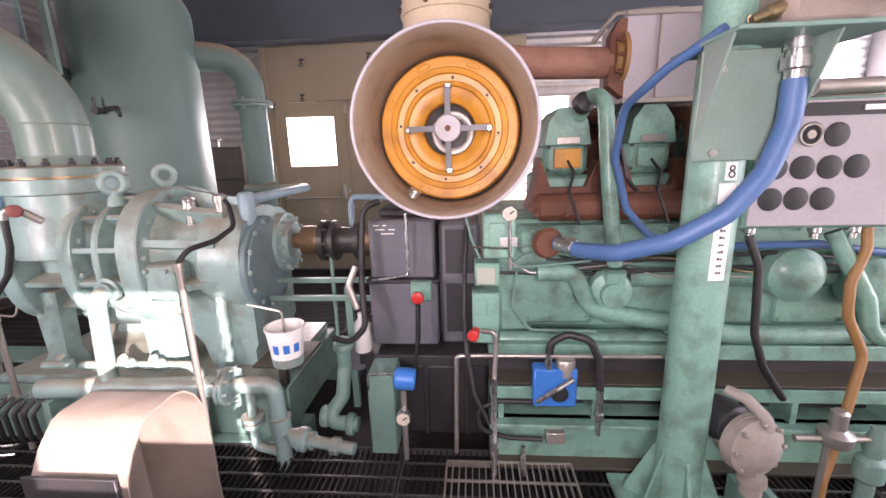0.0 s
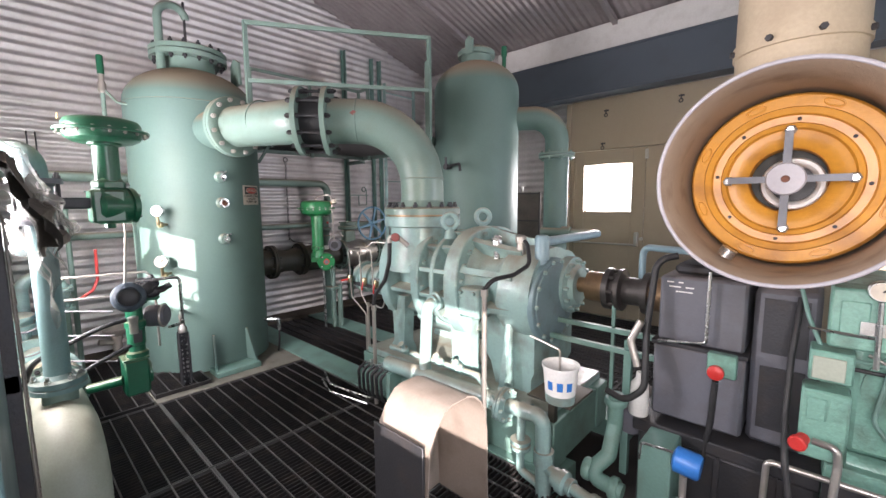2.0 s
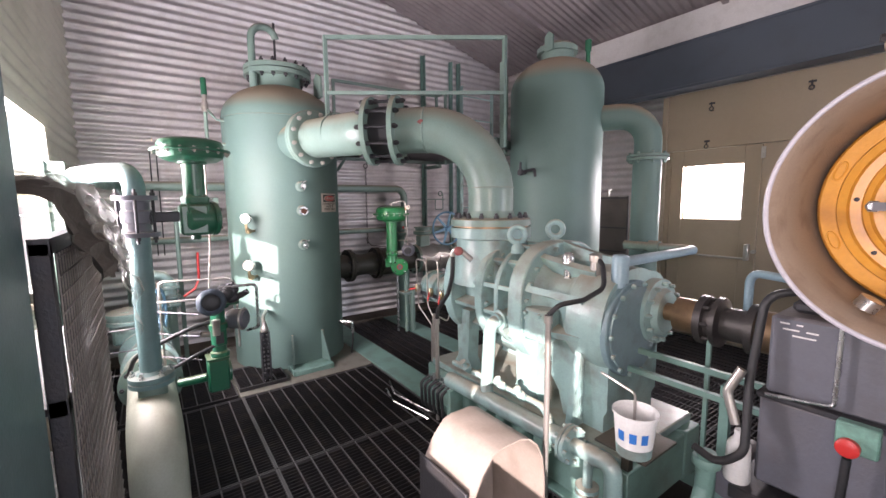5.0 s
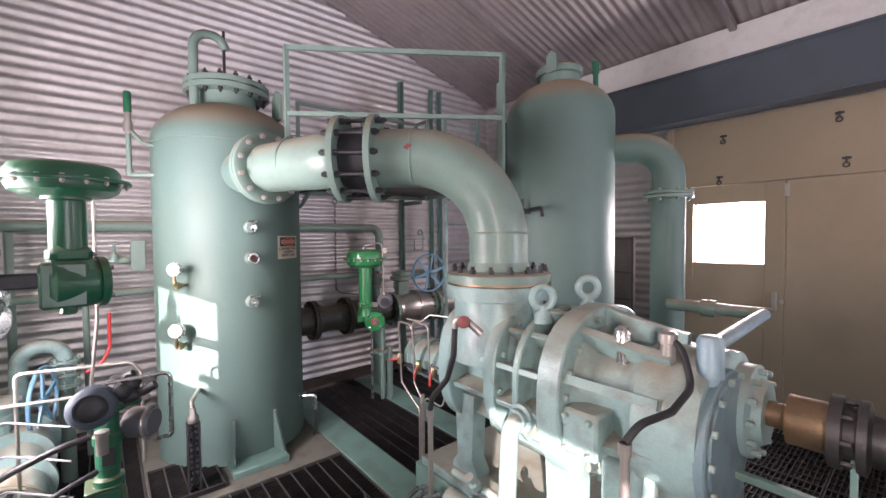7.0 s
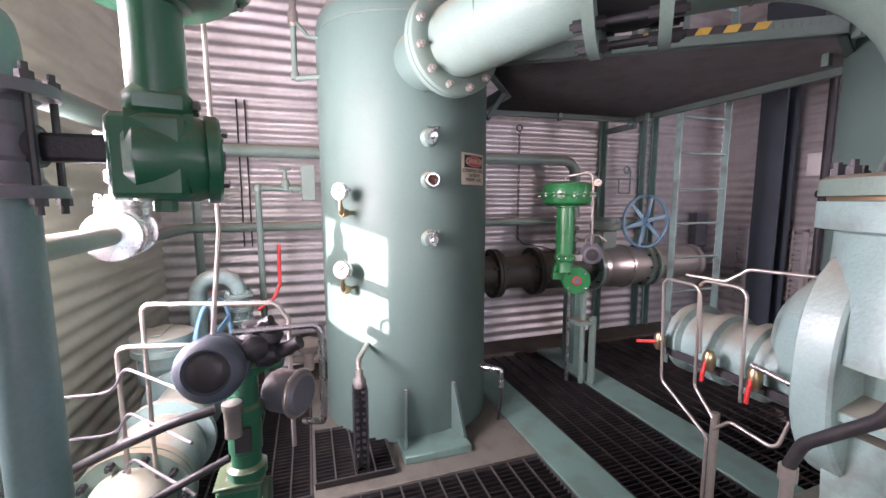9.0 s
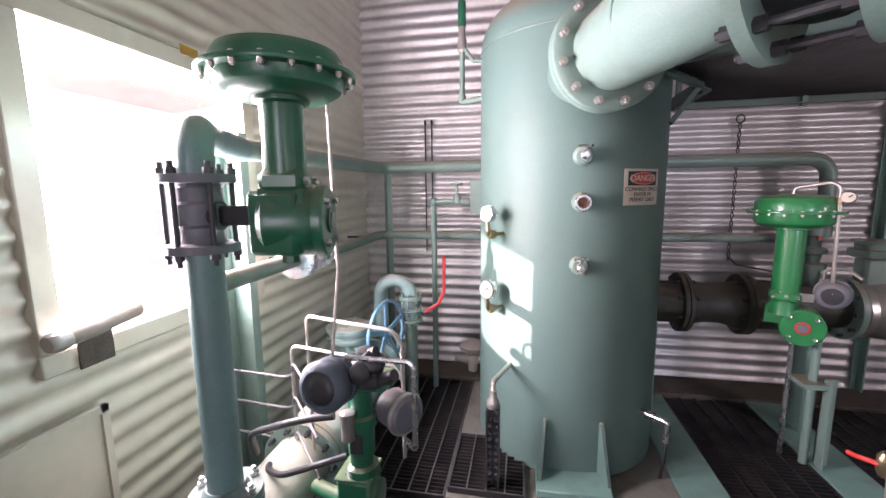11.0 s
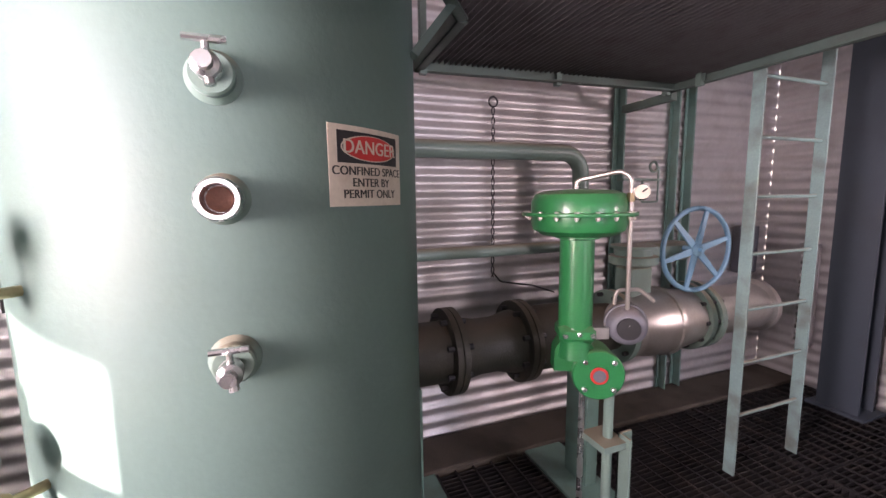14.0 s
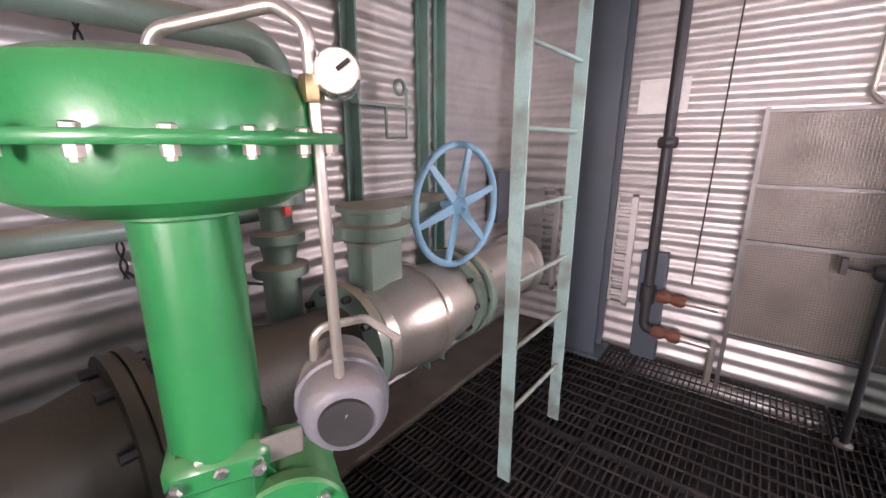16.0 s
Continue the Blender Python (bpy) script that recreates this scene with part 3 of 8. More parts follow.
def vessel_one():
    t = thing("separator_vessel", (VX, VY, 0), "tall teal-green painted steel pressure vessel with a dusty domed top", "pressure vessel")
    prof = [(VR, 0.02), (VR, 2.52)]
    for k in range(1, 11):
        a = k / 10 * math.pi / 2
        prof.append((VR * math.cos(a), 2.52 + 0.36 * math.sin(a)))
    part("shell", Shape().lathe(prof, (VX, VY, 0), seg=64), TEAL, t)
    part("weld_seam", Shape().ring((VX, VY, 2.50), (0, 0, 1), VR, 0.006, 64, 6), TEAL, t)
    m = Shape().lathe([(0.22, 2.80), (0.22, 2.97)], (VX, VY, 0), seg=32)
    part("manway_neck", m, PIPE, t)
    m = Shape().lathe([(0.33, 2.96), (0.33, 3.0)], (VX, VY, 0), seg=40).lathe([(0.33, 3.01), (0.33, 3.05), (0.31, 3.06)], (VX, VY, 0), seg=40)
    part("manway_flange", m, PIPE, t)
    b = Shape()
    for i in range(16):
        a = 2 * math.pi * i / 16
        x, y = VX + 0.29 * math.cos(a), VY + 0.29 * math.sin(a)
        b.rod((x, y, 2.92), (x, y, 3.10), 0.010, 8).lathe([(0.02, 0), (0.02, 0.022)], (x, y, 3.06), seg=6).lathe([(0.02, 0), (0.02, 0.022)], (x, y, 2.936), seg=6)
    part("stud_bolts", b, DARK, t)
    d = Shape().tube([(VX + 0.12, VY - 0.27, 2.72), (VX + 0.12, VY - 0.27, 3.40), (VX + 0.06, VY - 0.04, 3.44), (VX + 0.05, VY - 0.02, 3.34)], 0.035, 0.14, 14)
    part("davit_arm", d, PIPE, t, "bent green pipe davit")
    part("davit_screw", Shape().rod((VX + 0.04, VY - 0.03, 3.05), (VX + 0.04, VY - 0.03, 3.50), 0.012, 8).ring((VX + 0.04, VY - 0.03, 3.09), (0, 1, 0), 0.03, 0.008, 16, 6), DARK, t)
    part("lifting_lug", Shape().prism([(VX + 0.20, 2.74), (VX + 0.42, 2.74), (VX + 0.40, 2.95), (VX + 0.30, 3.0), (VX + 0.22, 2.95)], VY + 0.30, VY + 0.325, "y"), PIPE, t)
    for z in (1.83, 1.595, 1.26):
        a = Vector((1, 0.0, 0))
        c = on_vessel(1.5, VR - 0.02, z)
        n = part("coupling", Shape().lathe([(0.052, 0.0), (0.052, 0.022), (0.042, 0.034), (0.042, 0.055), (0.038, 0.060)], c, a, 24), PIPE, t)
        if z == 1.595:
            part("plug", Shape().lathe([(0.038, 0.0), (0.042, 0.006), (0.042, 0.032), (0.038, 0.038), (0.030, 0.038), (0.027, 0.030), (0.026, 0.004), (0.004, 0.003)], c + a * 0.058, a, 24), CHROME, n, "bright open pipe collar")
            part("stub_bore", Shape().lathe([(0.026, 0.003), (0.024, 0.012), (0.004, 0.013)], c + a * 0.058, a, 20), RUST, n, "rusty bore of the stub")
        else:
            v = Shape().lathe([(0.017, 0), (0.017, 0.03), (0.024, 0.035), (0.024, 0.065), (0.015, 0.07), (0.015, 0.09)], c + a * 0.05, a, 12)
            v.rod(c + a * 0.10, c + a * 0.10 + Vector((0, 0, 0.04)), 0.007, 8).rod(c + a * 0.10 + Vector((0, -0.035, 0.045)), c + a * 0.10 + Vector((0, 0.035, 0.045)), 0.007, 8)
            v.rod(c + a * 0.10, c + a * 0.105 + Vector((0, 0.005, -0.035)), 0.010, 8)
            part("sample_valve", v, CHROME, n, "small bright steel valve with a tee handle")
    for ang in (-14, 17):
        c = on_vessel(ang, VR, 0)
        d = (c - Vector((VX, VY, 0))).normalized()
        s = Vector((-d.y, d.x, 0)) * 0.009
        pts = [c + d * -0.01, c + d * 0.13, c + d * 0.13 + Vector((0, 0, 0.06)), c + d * 0.02 + Vector((0, 0, 0.36)), c + d * -0.01 + Vector((0, 0, 0.36))]
        part("base_gusset", Shape().rings([[p - s for p in pts], [p + s for p in pts]]), TEAL, t)
    part("base_chair", Shape().box((-4.14, 1.10, 0.006), (-3.93, 1.50, 0.055), 0.006), STEELG, t)
    # gauges and their small valves
    for z, r in ((1.53, 0.048), (1.09, 0.055)):
        g0 = on_vessel(-45, VR, z - 0.12)
        out = Vector((math.cos(radians(-45)), math.sin(radians(-45)), 0))
        p = part("gauge_pipe", Shape().tube([g0, g0 + out * 0.115, g0 + out * 0.115 + Vector((0, 0, 0.09))], 0.012, 0.02, 10).lathe([(0.02, 0), (0.026, 0.01), (0.026, 0.035), (0.02, 0.045)], g0 + out * 0.06, out, 10).rod(g0 + out * 0.08, g0 + out * 0.08 + Vector((0.02, -0.02, 0.05)), 0.006, 8), BRASS, t, "brass gauge piping with a small valve")
        gauge(p, g0 + out * 0.115 + Vector((0, 0, 0.12)), (0.8, -0.6, 0.03), r)
    d0 = on_vessel(48, VR - 0.02, 0.36)
    out = Vector((math.cos(radians(48)), math.sin(radians(48)), 0))
    part("drain_valve", Shape().tube([d0, d0 + out * 0.17, d0 + out * 0.17 + Vector((0, 0, -0.12))], 0.017, 0.015, 10).lathe([(0.026, 0), (0.026, 0.05)], d0 + out * 0.05, out, 10), CHROME, t, "bright steel drain valve")
    part("drain_hose", Shape().tube([d0 + out * 0.17 + Vector((0, 0, -0.12)), d0 + out * 0.165 + Vector((0, 0, -0.24)), d0 + out * 0.15 + Vector((0, 0, -0.35))], 0.010, 0.05, 10), BLACK, t)
    return t


vessel_one()


def danger_sign():
    """A curved notice on the shell."""
    t = thing("danger_sign", on_vessel(36.5, VR + 0.004, 1.575), "white danger sign with red oval and black lettering", "sign")
    a0, a1, z0, z1 = 23.5, 49.5, 1.575, 1.765

    def sheet(u0, u1, w0, w1, lift, n=10):
        vs = []
        for i in range(n + 1):
            ang = a0 + (a1 - a0) * (u0 + (u1 - u0) * i / n)
            for z in (z0 + (z1 - z0) * w0, z0 + (z1 - z0) * w1):
                for r in (lift, lift + 0.0012):
                    vs.append(on_vessel(ang, VR + r, z))
        f = []
        for i in range(n):
            k = 4 * i
            f += [(k, k + 4, k + 6, k + 2), (k + 1, k + 3, k + 7, k + 5), (k, k + 1, k + 5, k + 4), (k + 2, k + 6, k + 7, k + 3)]
        f += [(0, 2, 3, 1), (4 * n, 4 * n + 1, 4 * n + 3, 4 * n + 2)]
        return Shape().add(vs, f)

    part("plate", sheet(0, 1, 0, 1, 0.003), SIGN, t)
    part("black_band", sheet(0.09, 0.91, 0.54, 0.93, 0.0045), BLACK, t)
    for rad, lift, mat in ((1.0, 0.006, SIGN), (0.93, 0.0075, RED)):
        vs = [on_vessel(a0 + (a1 - a0) * 0.5, VR + lift, z0 + (z1 - z0) * 0.735)]
        for i in range(40):
            q = 2 * math.pi * i / 40
            vs.append(on_vessel(a0 + (a1 - a0) * (0.5 + 0.375 * rad * math.cos(q)), VR + lift, z0 + (z1 - z0) * (0.735 + 0.165 * rad * math.sin(q))))
        part("oval", Shape().add(vs, [(0, i + 1, (i + 1) % 40 + 1) for i in range(40)]), mat, t)

    def words(body, centre, size, mat, lift):
        c = bpy.data.curves.new("lettering", "FONT")
        c.body, c.size, c.align_x, c.align_y, c.space_character = body, size, "CENTER", "CENTER", 1.02
        tmp = bpy.data.objects.new("lettering", c)
        scene.collection.objects.link(tmp)
        me = bpy.data.meshes.new_from_object(tmp.evaluated_get(bpy.context.evaluated_depsgraph_get()))
        bpy.data.objects.remove(tmp)
        s = Shape()
        mid = a0 + (a1 - a0) * 0.5
        vs = [on_vessel(mid + math.degrees(v.co.x / (VR + lift)), VR + lift, z0 + (z1 - z0) * centre + v.co.y) for v in me.vertices]
        s.add(vs, [tuple(p.vertices) for p in me.polygons])
        bpy.data.meshes.remove(me)
        for k in (-0.0011, 0.0011):
            q = Shape().add([on_vessel(math.degrees(math.atan2(p[1] - VY, p[0] - VX)) + math.degrees(k / VR), VR + lift, p[2]) for p in s.v], s.f)
            s2 = q if k < 0 else s2.add(q.v, q.f)
        part("lettering", s2, mat, t)

    words("DANGER", 0.735, 0.046, SIGN, 0.009)
    words("CONFINED SPACE", 0.44, 0.0295, BLACK, 0.006)
    words("ENTER BY", 0.295, 0.0295, BLACK, 0.006)
    words("PERMIT ONLY", 0.15, 0.0295, BLACK, 0.006)


danger_sign()

# perforated level column standing before the vessel
t = thing("level_column", (-3.93, 0.86, 0), "dark perforated steel level gauge column with dull steel head", "level gauge")
s = Shape().box((-3.985, 0.825, 0.0), (-3.975, 0.90, 0.50)).box((-3.985, 0.825, 0), (-3.91, 0.835, 0.5)).box((-3.985, 0.89, 0), (-3.91, 0.90, 0.5)).box((-3.975, 0.835, 0.0), (-3.955, 0.89, 0.5))
part("channel", s, DARK, t)
s = Shape()
for k in range(12):
    for y in (0.845, 0.88):
        s.lathe([(0.011, 0), (0.011, 0.012)], (-3.955, y, 0.03 + k * 0.04), (1, 0, 0), 8)
part("studs", s, CHROME, t)
part("head", Shape().lathe([(0.03, 0.5), (0.034, 0.51), (0.034, 0.54), (0.02, 0.56), (0.02, 0.60)], (-3.945, 0.862, 0), seg=14).tube([(-3.945, 0.862, 0.59), (-3.99, 0.862, 0.63), (-4.25, 0.95, 0.63)], 0.014, 0.04, 10), SILVER, t)

# ---- suction pipe over the machine ----
PZ, PR = 2.222, 0.172
RXY = (-2.401, 2.231)


def suction_pipe():
    t = thing("suction_pipe", (RXY[0], RXY[1], 1.5), "large grey-green painted pipe with elbows and an expansion joint", "pipe")
    d = Vector((1, 1, 0)).normalized()
    e = Vector((math.cos(radians(13)), math.sin(radians(13)), 0))
    first = Vector((-3.83, 1.36, PZ + 0.03))
    corner, end = Vector((-3.104, 1.528, PZ)), Vector((RXY[0], RXY[1], PZ))
    j0, j1 = corner + d * 0.06, corner + d * 0.27
    part("nozzle", Shape().lathe([(PR, -0.45), (PR, -0.05)], first, e, 40), TEAL, t)
    part("vessel_flange", Shape().lathe([(0.255, -0.058), (0.255, -0.022)], first, e, 40), PIPE, t)
    part("pipe_flange", Shape().lathe([(0.255, -0.018), (0.255, 0.014), (0.248, 0.02), (0.2, 0.024)], first, e, 40), PIPE, t)
    q = e.to_track_quat("Z", "Y")
    for i in range(12):
        a = 2 * math.pi * (i + 0.5) / 12
        o = first + q @ Vector((0.222 * math.cos(a), 0.222 * math.sin(a), 0))
        part("flange_bolt", Shape().lathe([(0.018, -0.085), (0.018, -0.058), (0.012, -0.05), (0.012, 0.02), (0.019, 0.021), (0.019, 0.045), (0.011, 0.046), (0.011, 0.06)], o, e, 6), SILVER, t)
    part("bend", Shape().tube([first, corner, j0], PR, 0.26, 40, 10), PIPE, t)
    part("elbow", Shape().tube([j1, end, (RXY[0], RXY[1], 1.60)], PR, 0.50, 40, 14), PIPE, t)
    for p, a in ((first + e * 0.38, e), (end - d * 0.50, d), (Vector((RXY[0], RXY[1], 1.77)), (0, 0, 1))):
        part("weld_bead", Shape().ring(p, a, PR, 0.006, 40, 6), PIPE, t)
    jt = part("expansion_joint", Shape().lathe([(PR * 0.98, 0), (PR * 1.02, 0.03), (PR * 1.10, 0.08), (PR * 1.10, 0.13), (PR * 1.02, 0.18), (PR * 0.98, 0.21)], j0, d, 40, False, False), DARK, t, "dark rubber bellows")
    for p in (j0, j1):
        part("joint_flange", Shape().lathe([(0.262, -0.018), (0.262, 0.018)], p, d, 40), PIPE, jt)
    q = d.to_track_quat("Z", "Y")
    for i in range(12):
        a = 2 * math.pi * i / 12
        o = q @ Vector((0.232 * math.cos(a), 0.232 * math.sin(a), 0))
        s = Shape().rod(j0 + o - d * 0.06, j1 + o + d * 0.06, 0.011, 8)
        for k in (-0.05, 0.02):
            s.lathe([(0.019, 0), (0.019, 0.028)], j0 + o + d * (k if k < 0 else 0.018), d, 6)
            s.lathe([(0.019, 0), (0.019, 0.028)], j1 + o - d * (-k if k < 0 else 0.046) if k > 0 else j1 + o + d * 0.02, d, 6)
        part("tie_rod", s, DARK, jt)
    part("red_paint_mark", Shape().add([end - d * k + Vector((0.1235, -0.1235, z)) for k, z in ((0.535, 0.03), (0.51, 0.05), (0.485, 0.045), (0.50, 0.01))], [(0, 1, 2, 3)]), DULLRED, t)
    s = Shape().lathe([(0.305, 1.49), (0.305, 1.535), (0.29, 1.545), (0.19, 1.55), (0.175, 1.60)], (RXY[0], RXY[1], 0), seg=48)
    part("riser_flange", s, PIPE, t)
    for i in range(16):
        a = 2 * math.pi * (i + 0.5) / 16
        part("riser_bolt", Shape().lathe([(0.018, 1.545), (0.018, 1.568), (0.011, 1.569), (0.011, 1.585)], (RXY[0] + 0.268 * math.cos(a), RXY[1] + 0.268 * math.sin(a), 0), seg=6), DARK, t)
    part("gasket", Shape().lathe([(0.285, 1.478), (0.285, 1.488)], (RXY[0], RXY[1], 0), seg=48), BRONZE, t, "thin rusty gasket line")
    return t


suction_pipe()

# ---- second vessel ----
BX, BY, BR = -2.945, 3.636, 0.47


def vessel_two():
    t = thing("receiver_vessel", (BX, BY, 0), "tall green painted pressure vessel with domed dusty top", "pressure vessel")
    prof = [(BR, 0.02), (BR, 2.78)]
    for k in range(1, 11):
        a = k / 10 * math.pi / 2
        prof.append((BR * math.cos(a), 2.78 + 0.34 * math.sin(a)))
    part("shell", Shape().lathe(prof, (BX, BY, 0), seg=56), TEAL, t)
    part("top_nozzle", Shape().lathe([(0.17, 3.02), (0.17, 3.17), (0.205, 3.17), (0.205, 3.22), (0.15, 3.26), (0.05, 3.28)], (BX, BY, 0), seg=32).bolts((BX, BY, 3.22), (0, 0, 1), 0.18, 10, 0.014, 0.02), PIPE, t)
    part("lifting_lug", Shape().prism([(BX + 0.02, 3.15), (BX + 0.12, 3.15), (BX + 0.12, 3.29), (BX + 0.07, 3.33), (BX + 0.02, 3.29)], BY - 0.22, BY - 0.2, "y"), PIPE, t)
    part("vent", Shape().rod((BX + 0.30, BY + 0.1, 2.95), (BX + 0.30, BY + 0.1, 3.17), 0.022, 10).lathe([(0.03, 3.14), (0.03, 3.24)], (BX + 0.30, BY + 0.1, 0), seg=10), DKGREEN, t)
    s = Shape().tube([(BX + 0.1, BY + 0.05, 2.49), (-2.188, 4.093, 2.49), (-2.188, 4.093, 2.05)], 0.125, 0.26, 28, 10)
    part("outlet_elbow", s, TEAL, t)
    part("outlet_flange", flange_pair(Shape(), (-2.188, 4.093, 2.08), (0, 0, 1), 0.19, 0.025, 0.008, 8, 0.014), PIPE, t)
    part("down_pipe", Shape().rod((-2.188, 4.093, 2.05), (-2.188, 4.093, 0.55), 0.13, 28), TEAL, t)
    c = Vector((BX + 0.02, BY - BR, 1.95))
    s = Shape().lathe([(0.02, 0), (0.02, 0.05), (0.03, 0.055), (0.03, 0.09)], c, (0.1, -1, 0), 10).rod(c + Vector((0, -0.07, 0)), c + Vector((0, -0.07, 0.1)), 0.012, 8).tube([c + Vector((0.02, -0.07, 0.0)), c + Vector((0.2, -0.09, 0.02)), c + Vector((0.22, -0.1, -0.05))], 0.014, 0.02, 8)
    part("vent_valve", s, DARK, t)
    return t


vessel_two()

# ---- screw compressor ----
CY, CZ = 2.32, 1.0


def compressor():
    t = thing("screw_compressor", (-1.95, CY, 0.35), "large mint-green cast screw compressor with ribbed casing", "compressor")

    def oval(x, ry, rz, dz=0.0, n=44, p=2.5):
        out = []
        for i in range(n):
            a = 2 * math.pi * i / n
            c, s = math.cos(a), math.sin(a)
            out.append((x, CY + ry * math.copysign(abs(c) ** (2 / p), c), CZ + dz + rz * math.copysign(abs(s) ** (2 / p), s)))
        return out

    part("discharge_casing", Shape().rings([oval(-2.78, 0.20, 0.19, -0.02), oval(-2.70, 0.27, 0.26), oval(-2.60, 0.30, 0.30), oval(-2.54, 0.32, 0.32)]), MINT, t)
    part("rotor_casing", Shape().rings([oval(-2.54, 0.26, 0.255), oval(-2.20, 0.265, 0.26), oval(-1.82, 0.27, 0.265)]), MINT, t)
    for x0, x1, r in ((-2.60, -2.50, 0.40), (-2.25, -2.17, 0.385), (-2.06, -2.02, 0.375), (-1.88, -1.76, 0.42)):
        part("casing_flange", Shape().rings([oval(x0, r - 0.008, r - 0.023), oval(x0 + 0.008, r, r - 0.015), oval(x1 - 0.008, r, r - 0.015), oval(x1, r - 0.008, r - 0.023)]), MINT, t)
    for i in range(22):
        a = 2 * math.pi * (i + 0.5) / 22
        part("casing_bolt", Shape().lathe([(0.018, 0), (0.018, 0.018), (0.013, 0.024)], (-1.76, CY + 0.38 * math.cos(a), CZ + 0.37 * math.sin(a)), (1, 0, 0), 6), MINT, t)
        if i % 2:
            part("casing_bolt", Shape().lathe([(0.018, 0), (0.018, 0.018), (0.013, 0.024)], (-2.17, CY + 0.345 * math.cos(a), CZ + 0.335 * math.sin(a)), (1, 0, 0), 6), MINT, t)
            part("casing_bolt", Shape().lathe([(0.018, 0), (0.018, 0.018), (0.013, 0.024)], (-2.58, CY + 0.345 * math.cos(a), CZ + 0.335 * math.sin(a)), (-1, 0, 0), 6), MINT, t)
    for a in range(12):
        ang = math.pi * (a + 0.5) / 6
        q = Shape().box((-2.52, -0.016, 0.22), (-1.84, 0.016, 0.375), 0.005)
        part("rib", q.turned(Matrix.Translation((0, CY, CZ)) @ Matrix.Rotation(ang - math.pi / 2, 4, "X")), MINT, t)
    part("inlet_casing", Shape().rings([oval(-1.77, 0.34, 0.33), oval(-1.71, 0.275, 0.265), oval(-1.60, 0.255, 0.25, -0.01), oval(-1.54, 0.29, 0.28, -0.02, p=2.2), oval(-1.50, 0.325, 0.315, -0.02, p=2.1), oval(-1.34, 0.33, 0.32, -0.03, p=2.1), oval(-1.27, 0.325, 0.315, -0.03, p=2.1)]), MINT, t)
    for ang in (-100, -65, -30, 0, 35, 70, 110, 145, 180):
        q = Shape().prism([(-1.78, 0.22), (-1.78, 0.408), (-1.70, 0.385), (-1.50, 0.345), (-1.40, 0.335), (-1.40, 0.22)], -0.02, 0.02, "y")
        part("cone_rib", q.turned(Matrix.Translation((0, CY, CZ)) @ Matrix.Rotation(radians(ang), 4, "X")), MINT, t)
    part("end_cover", Shape().lathe([(0.275, 0), (0.275, 0.03), (0.268, 0.036), (0.245, 0.037), (0.24, 0.045), (0.10, 0.048)], (-1.275, CY - 0.05, CZ - 0.05), (1, 0, 0), 48), COVER, t, "blue-grey end cover")
    for i in range(14):
        a = 2 * math.pi * i / 14
        part("cover_bolt", Shape().lathe([(0.014, 0), (0.014, 0.014), (0.010, 0.018)], (-1.228, CY - 0.05 + 0.256 * math.cos(a), CZ - 0.05 + 0.256 * math.sin(a)), (1, 0, 0), 6), MINT, t)
    part("seal_housing", Shape().lathe([(0.23, 0), (0.23, 0.06), (0.19, 0.07), (0.19, 0.13), (0.14, 0.14), (0.12, 0.17)], (-1.335, CY + 0.17, CZ + 0.02), (1, 0, 0), 36), MINT, t)
    for i in range(12):
        a = 2 * math.pi * i / 12
        part("seal_bolt", Shape().lathe([(0.013, 0), (0.013, 0.03), (0.009, 0.034)], (-1.205, CY + 0.17 + 0.165 * math.cos(a), CZ + 0.02 + 0.165 * math.sin(a)), (1, 0, 0), 6), MINT, t)
    part("suction_neck", Shape().lathe([(0.30, 1.05), (0.285, 1.22), (0.262, 1.30), (0.26, 1.39), (0.305, 1.40), (0.305, 1.475)], (RXY[0], RXY[1], 0), seg=48), MINT, t)
    cyl = part("slide_cylinder", Shape().lathe([(0.13, 0), (0.145, 0.02), (0.145, 0.06), (0.12, 0.07), (0.12, 0.15), (0.14, 0.155), (0.14, 0.20), (0.12, 0.21), (0.12, 0.30), (0.14, 0.305), (0.14, 0.34), (0.12, 0.35), (0.12, 0.60)], (-3.14, 2.18, 0.90), (1, 0, 0), 36), MINT, t)
    for i in range(8):
        a = 2 * math.pi * i / 8
        part("cylinder_bolt", Shape().lathe([(0.012, 0), (0.012, 0.018)], (-3.14, 2.18 + 0.105 * math.cos(a), 0.90 + 0.105 * math.sin(a)), (-1, 0, 0), 6), MINT, cyl)
    blk = part("side_block", Shape().box((-1.77, 1.93, 0.82), (-1.60, 2.12, 1.02), 0.015), MINT, t)
    for x, z in ((-1.74, 0.85), (-1.63, 0.85), (-1.74, 0.99), (-1.63, 0.99)):
        part("block_bolt", Shape().lathe([(0.014, 0), (0.014, 0.018), (0.010, 0.022)], (x, 1.93, z), (0, -1, 0), 6), MINT, blk)
    for x, y, z in ((-1.985, 2.10, 1.36), (-1.93, 2.42, 1.385)):
        e = Shape().ring((x, y, z + 0.085), (0.75, -0.65, 0), 0.052, 0.020, 24, 10).lathe([(0.045, -0.04), (0.04, 0.0), (0.026, 0.02), (0.022, 0.045)], (x, y, z), seg=16)
        part("lifting_eye", e, MINT, t)
    for x0, x1 in ((-2.56, -2.40), (-1.92, -1.72)):
        for y0, y1 in ((2.02, 2.12), (2.54, 2.64)):
            part("foot", Shape().prism([(x0 - 0.02, 0.36), (x1 + 0.02, 0.36), (x1 + 0.02, 0.40), (x1 - 0.02, 0.46), (x1, 0.84), (x0, 0.84), (x0 + 0.02, 0.46), (x0 - 0.02, 0.40)], y0, y1, "y"), MINT, t)
    part("lower_casing", Shape().box((-2.48, 2.14, 0.56), (-1.80, 2.54, 0.80), 0.09), MINT, t)
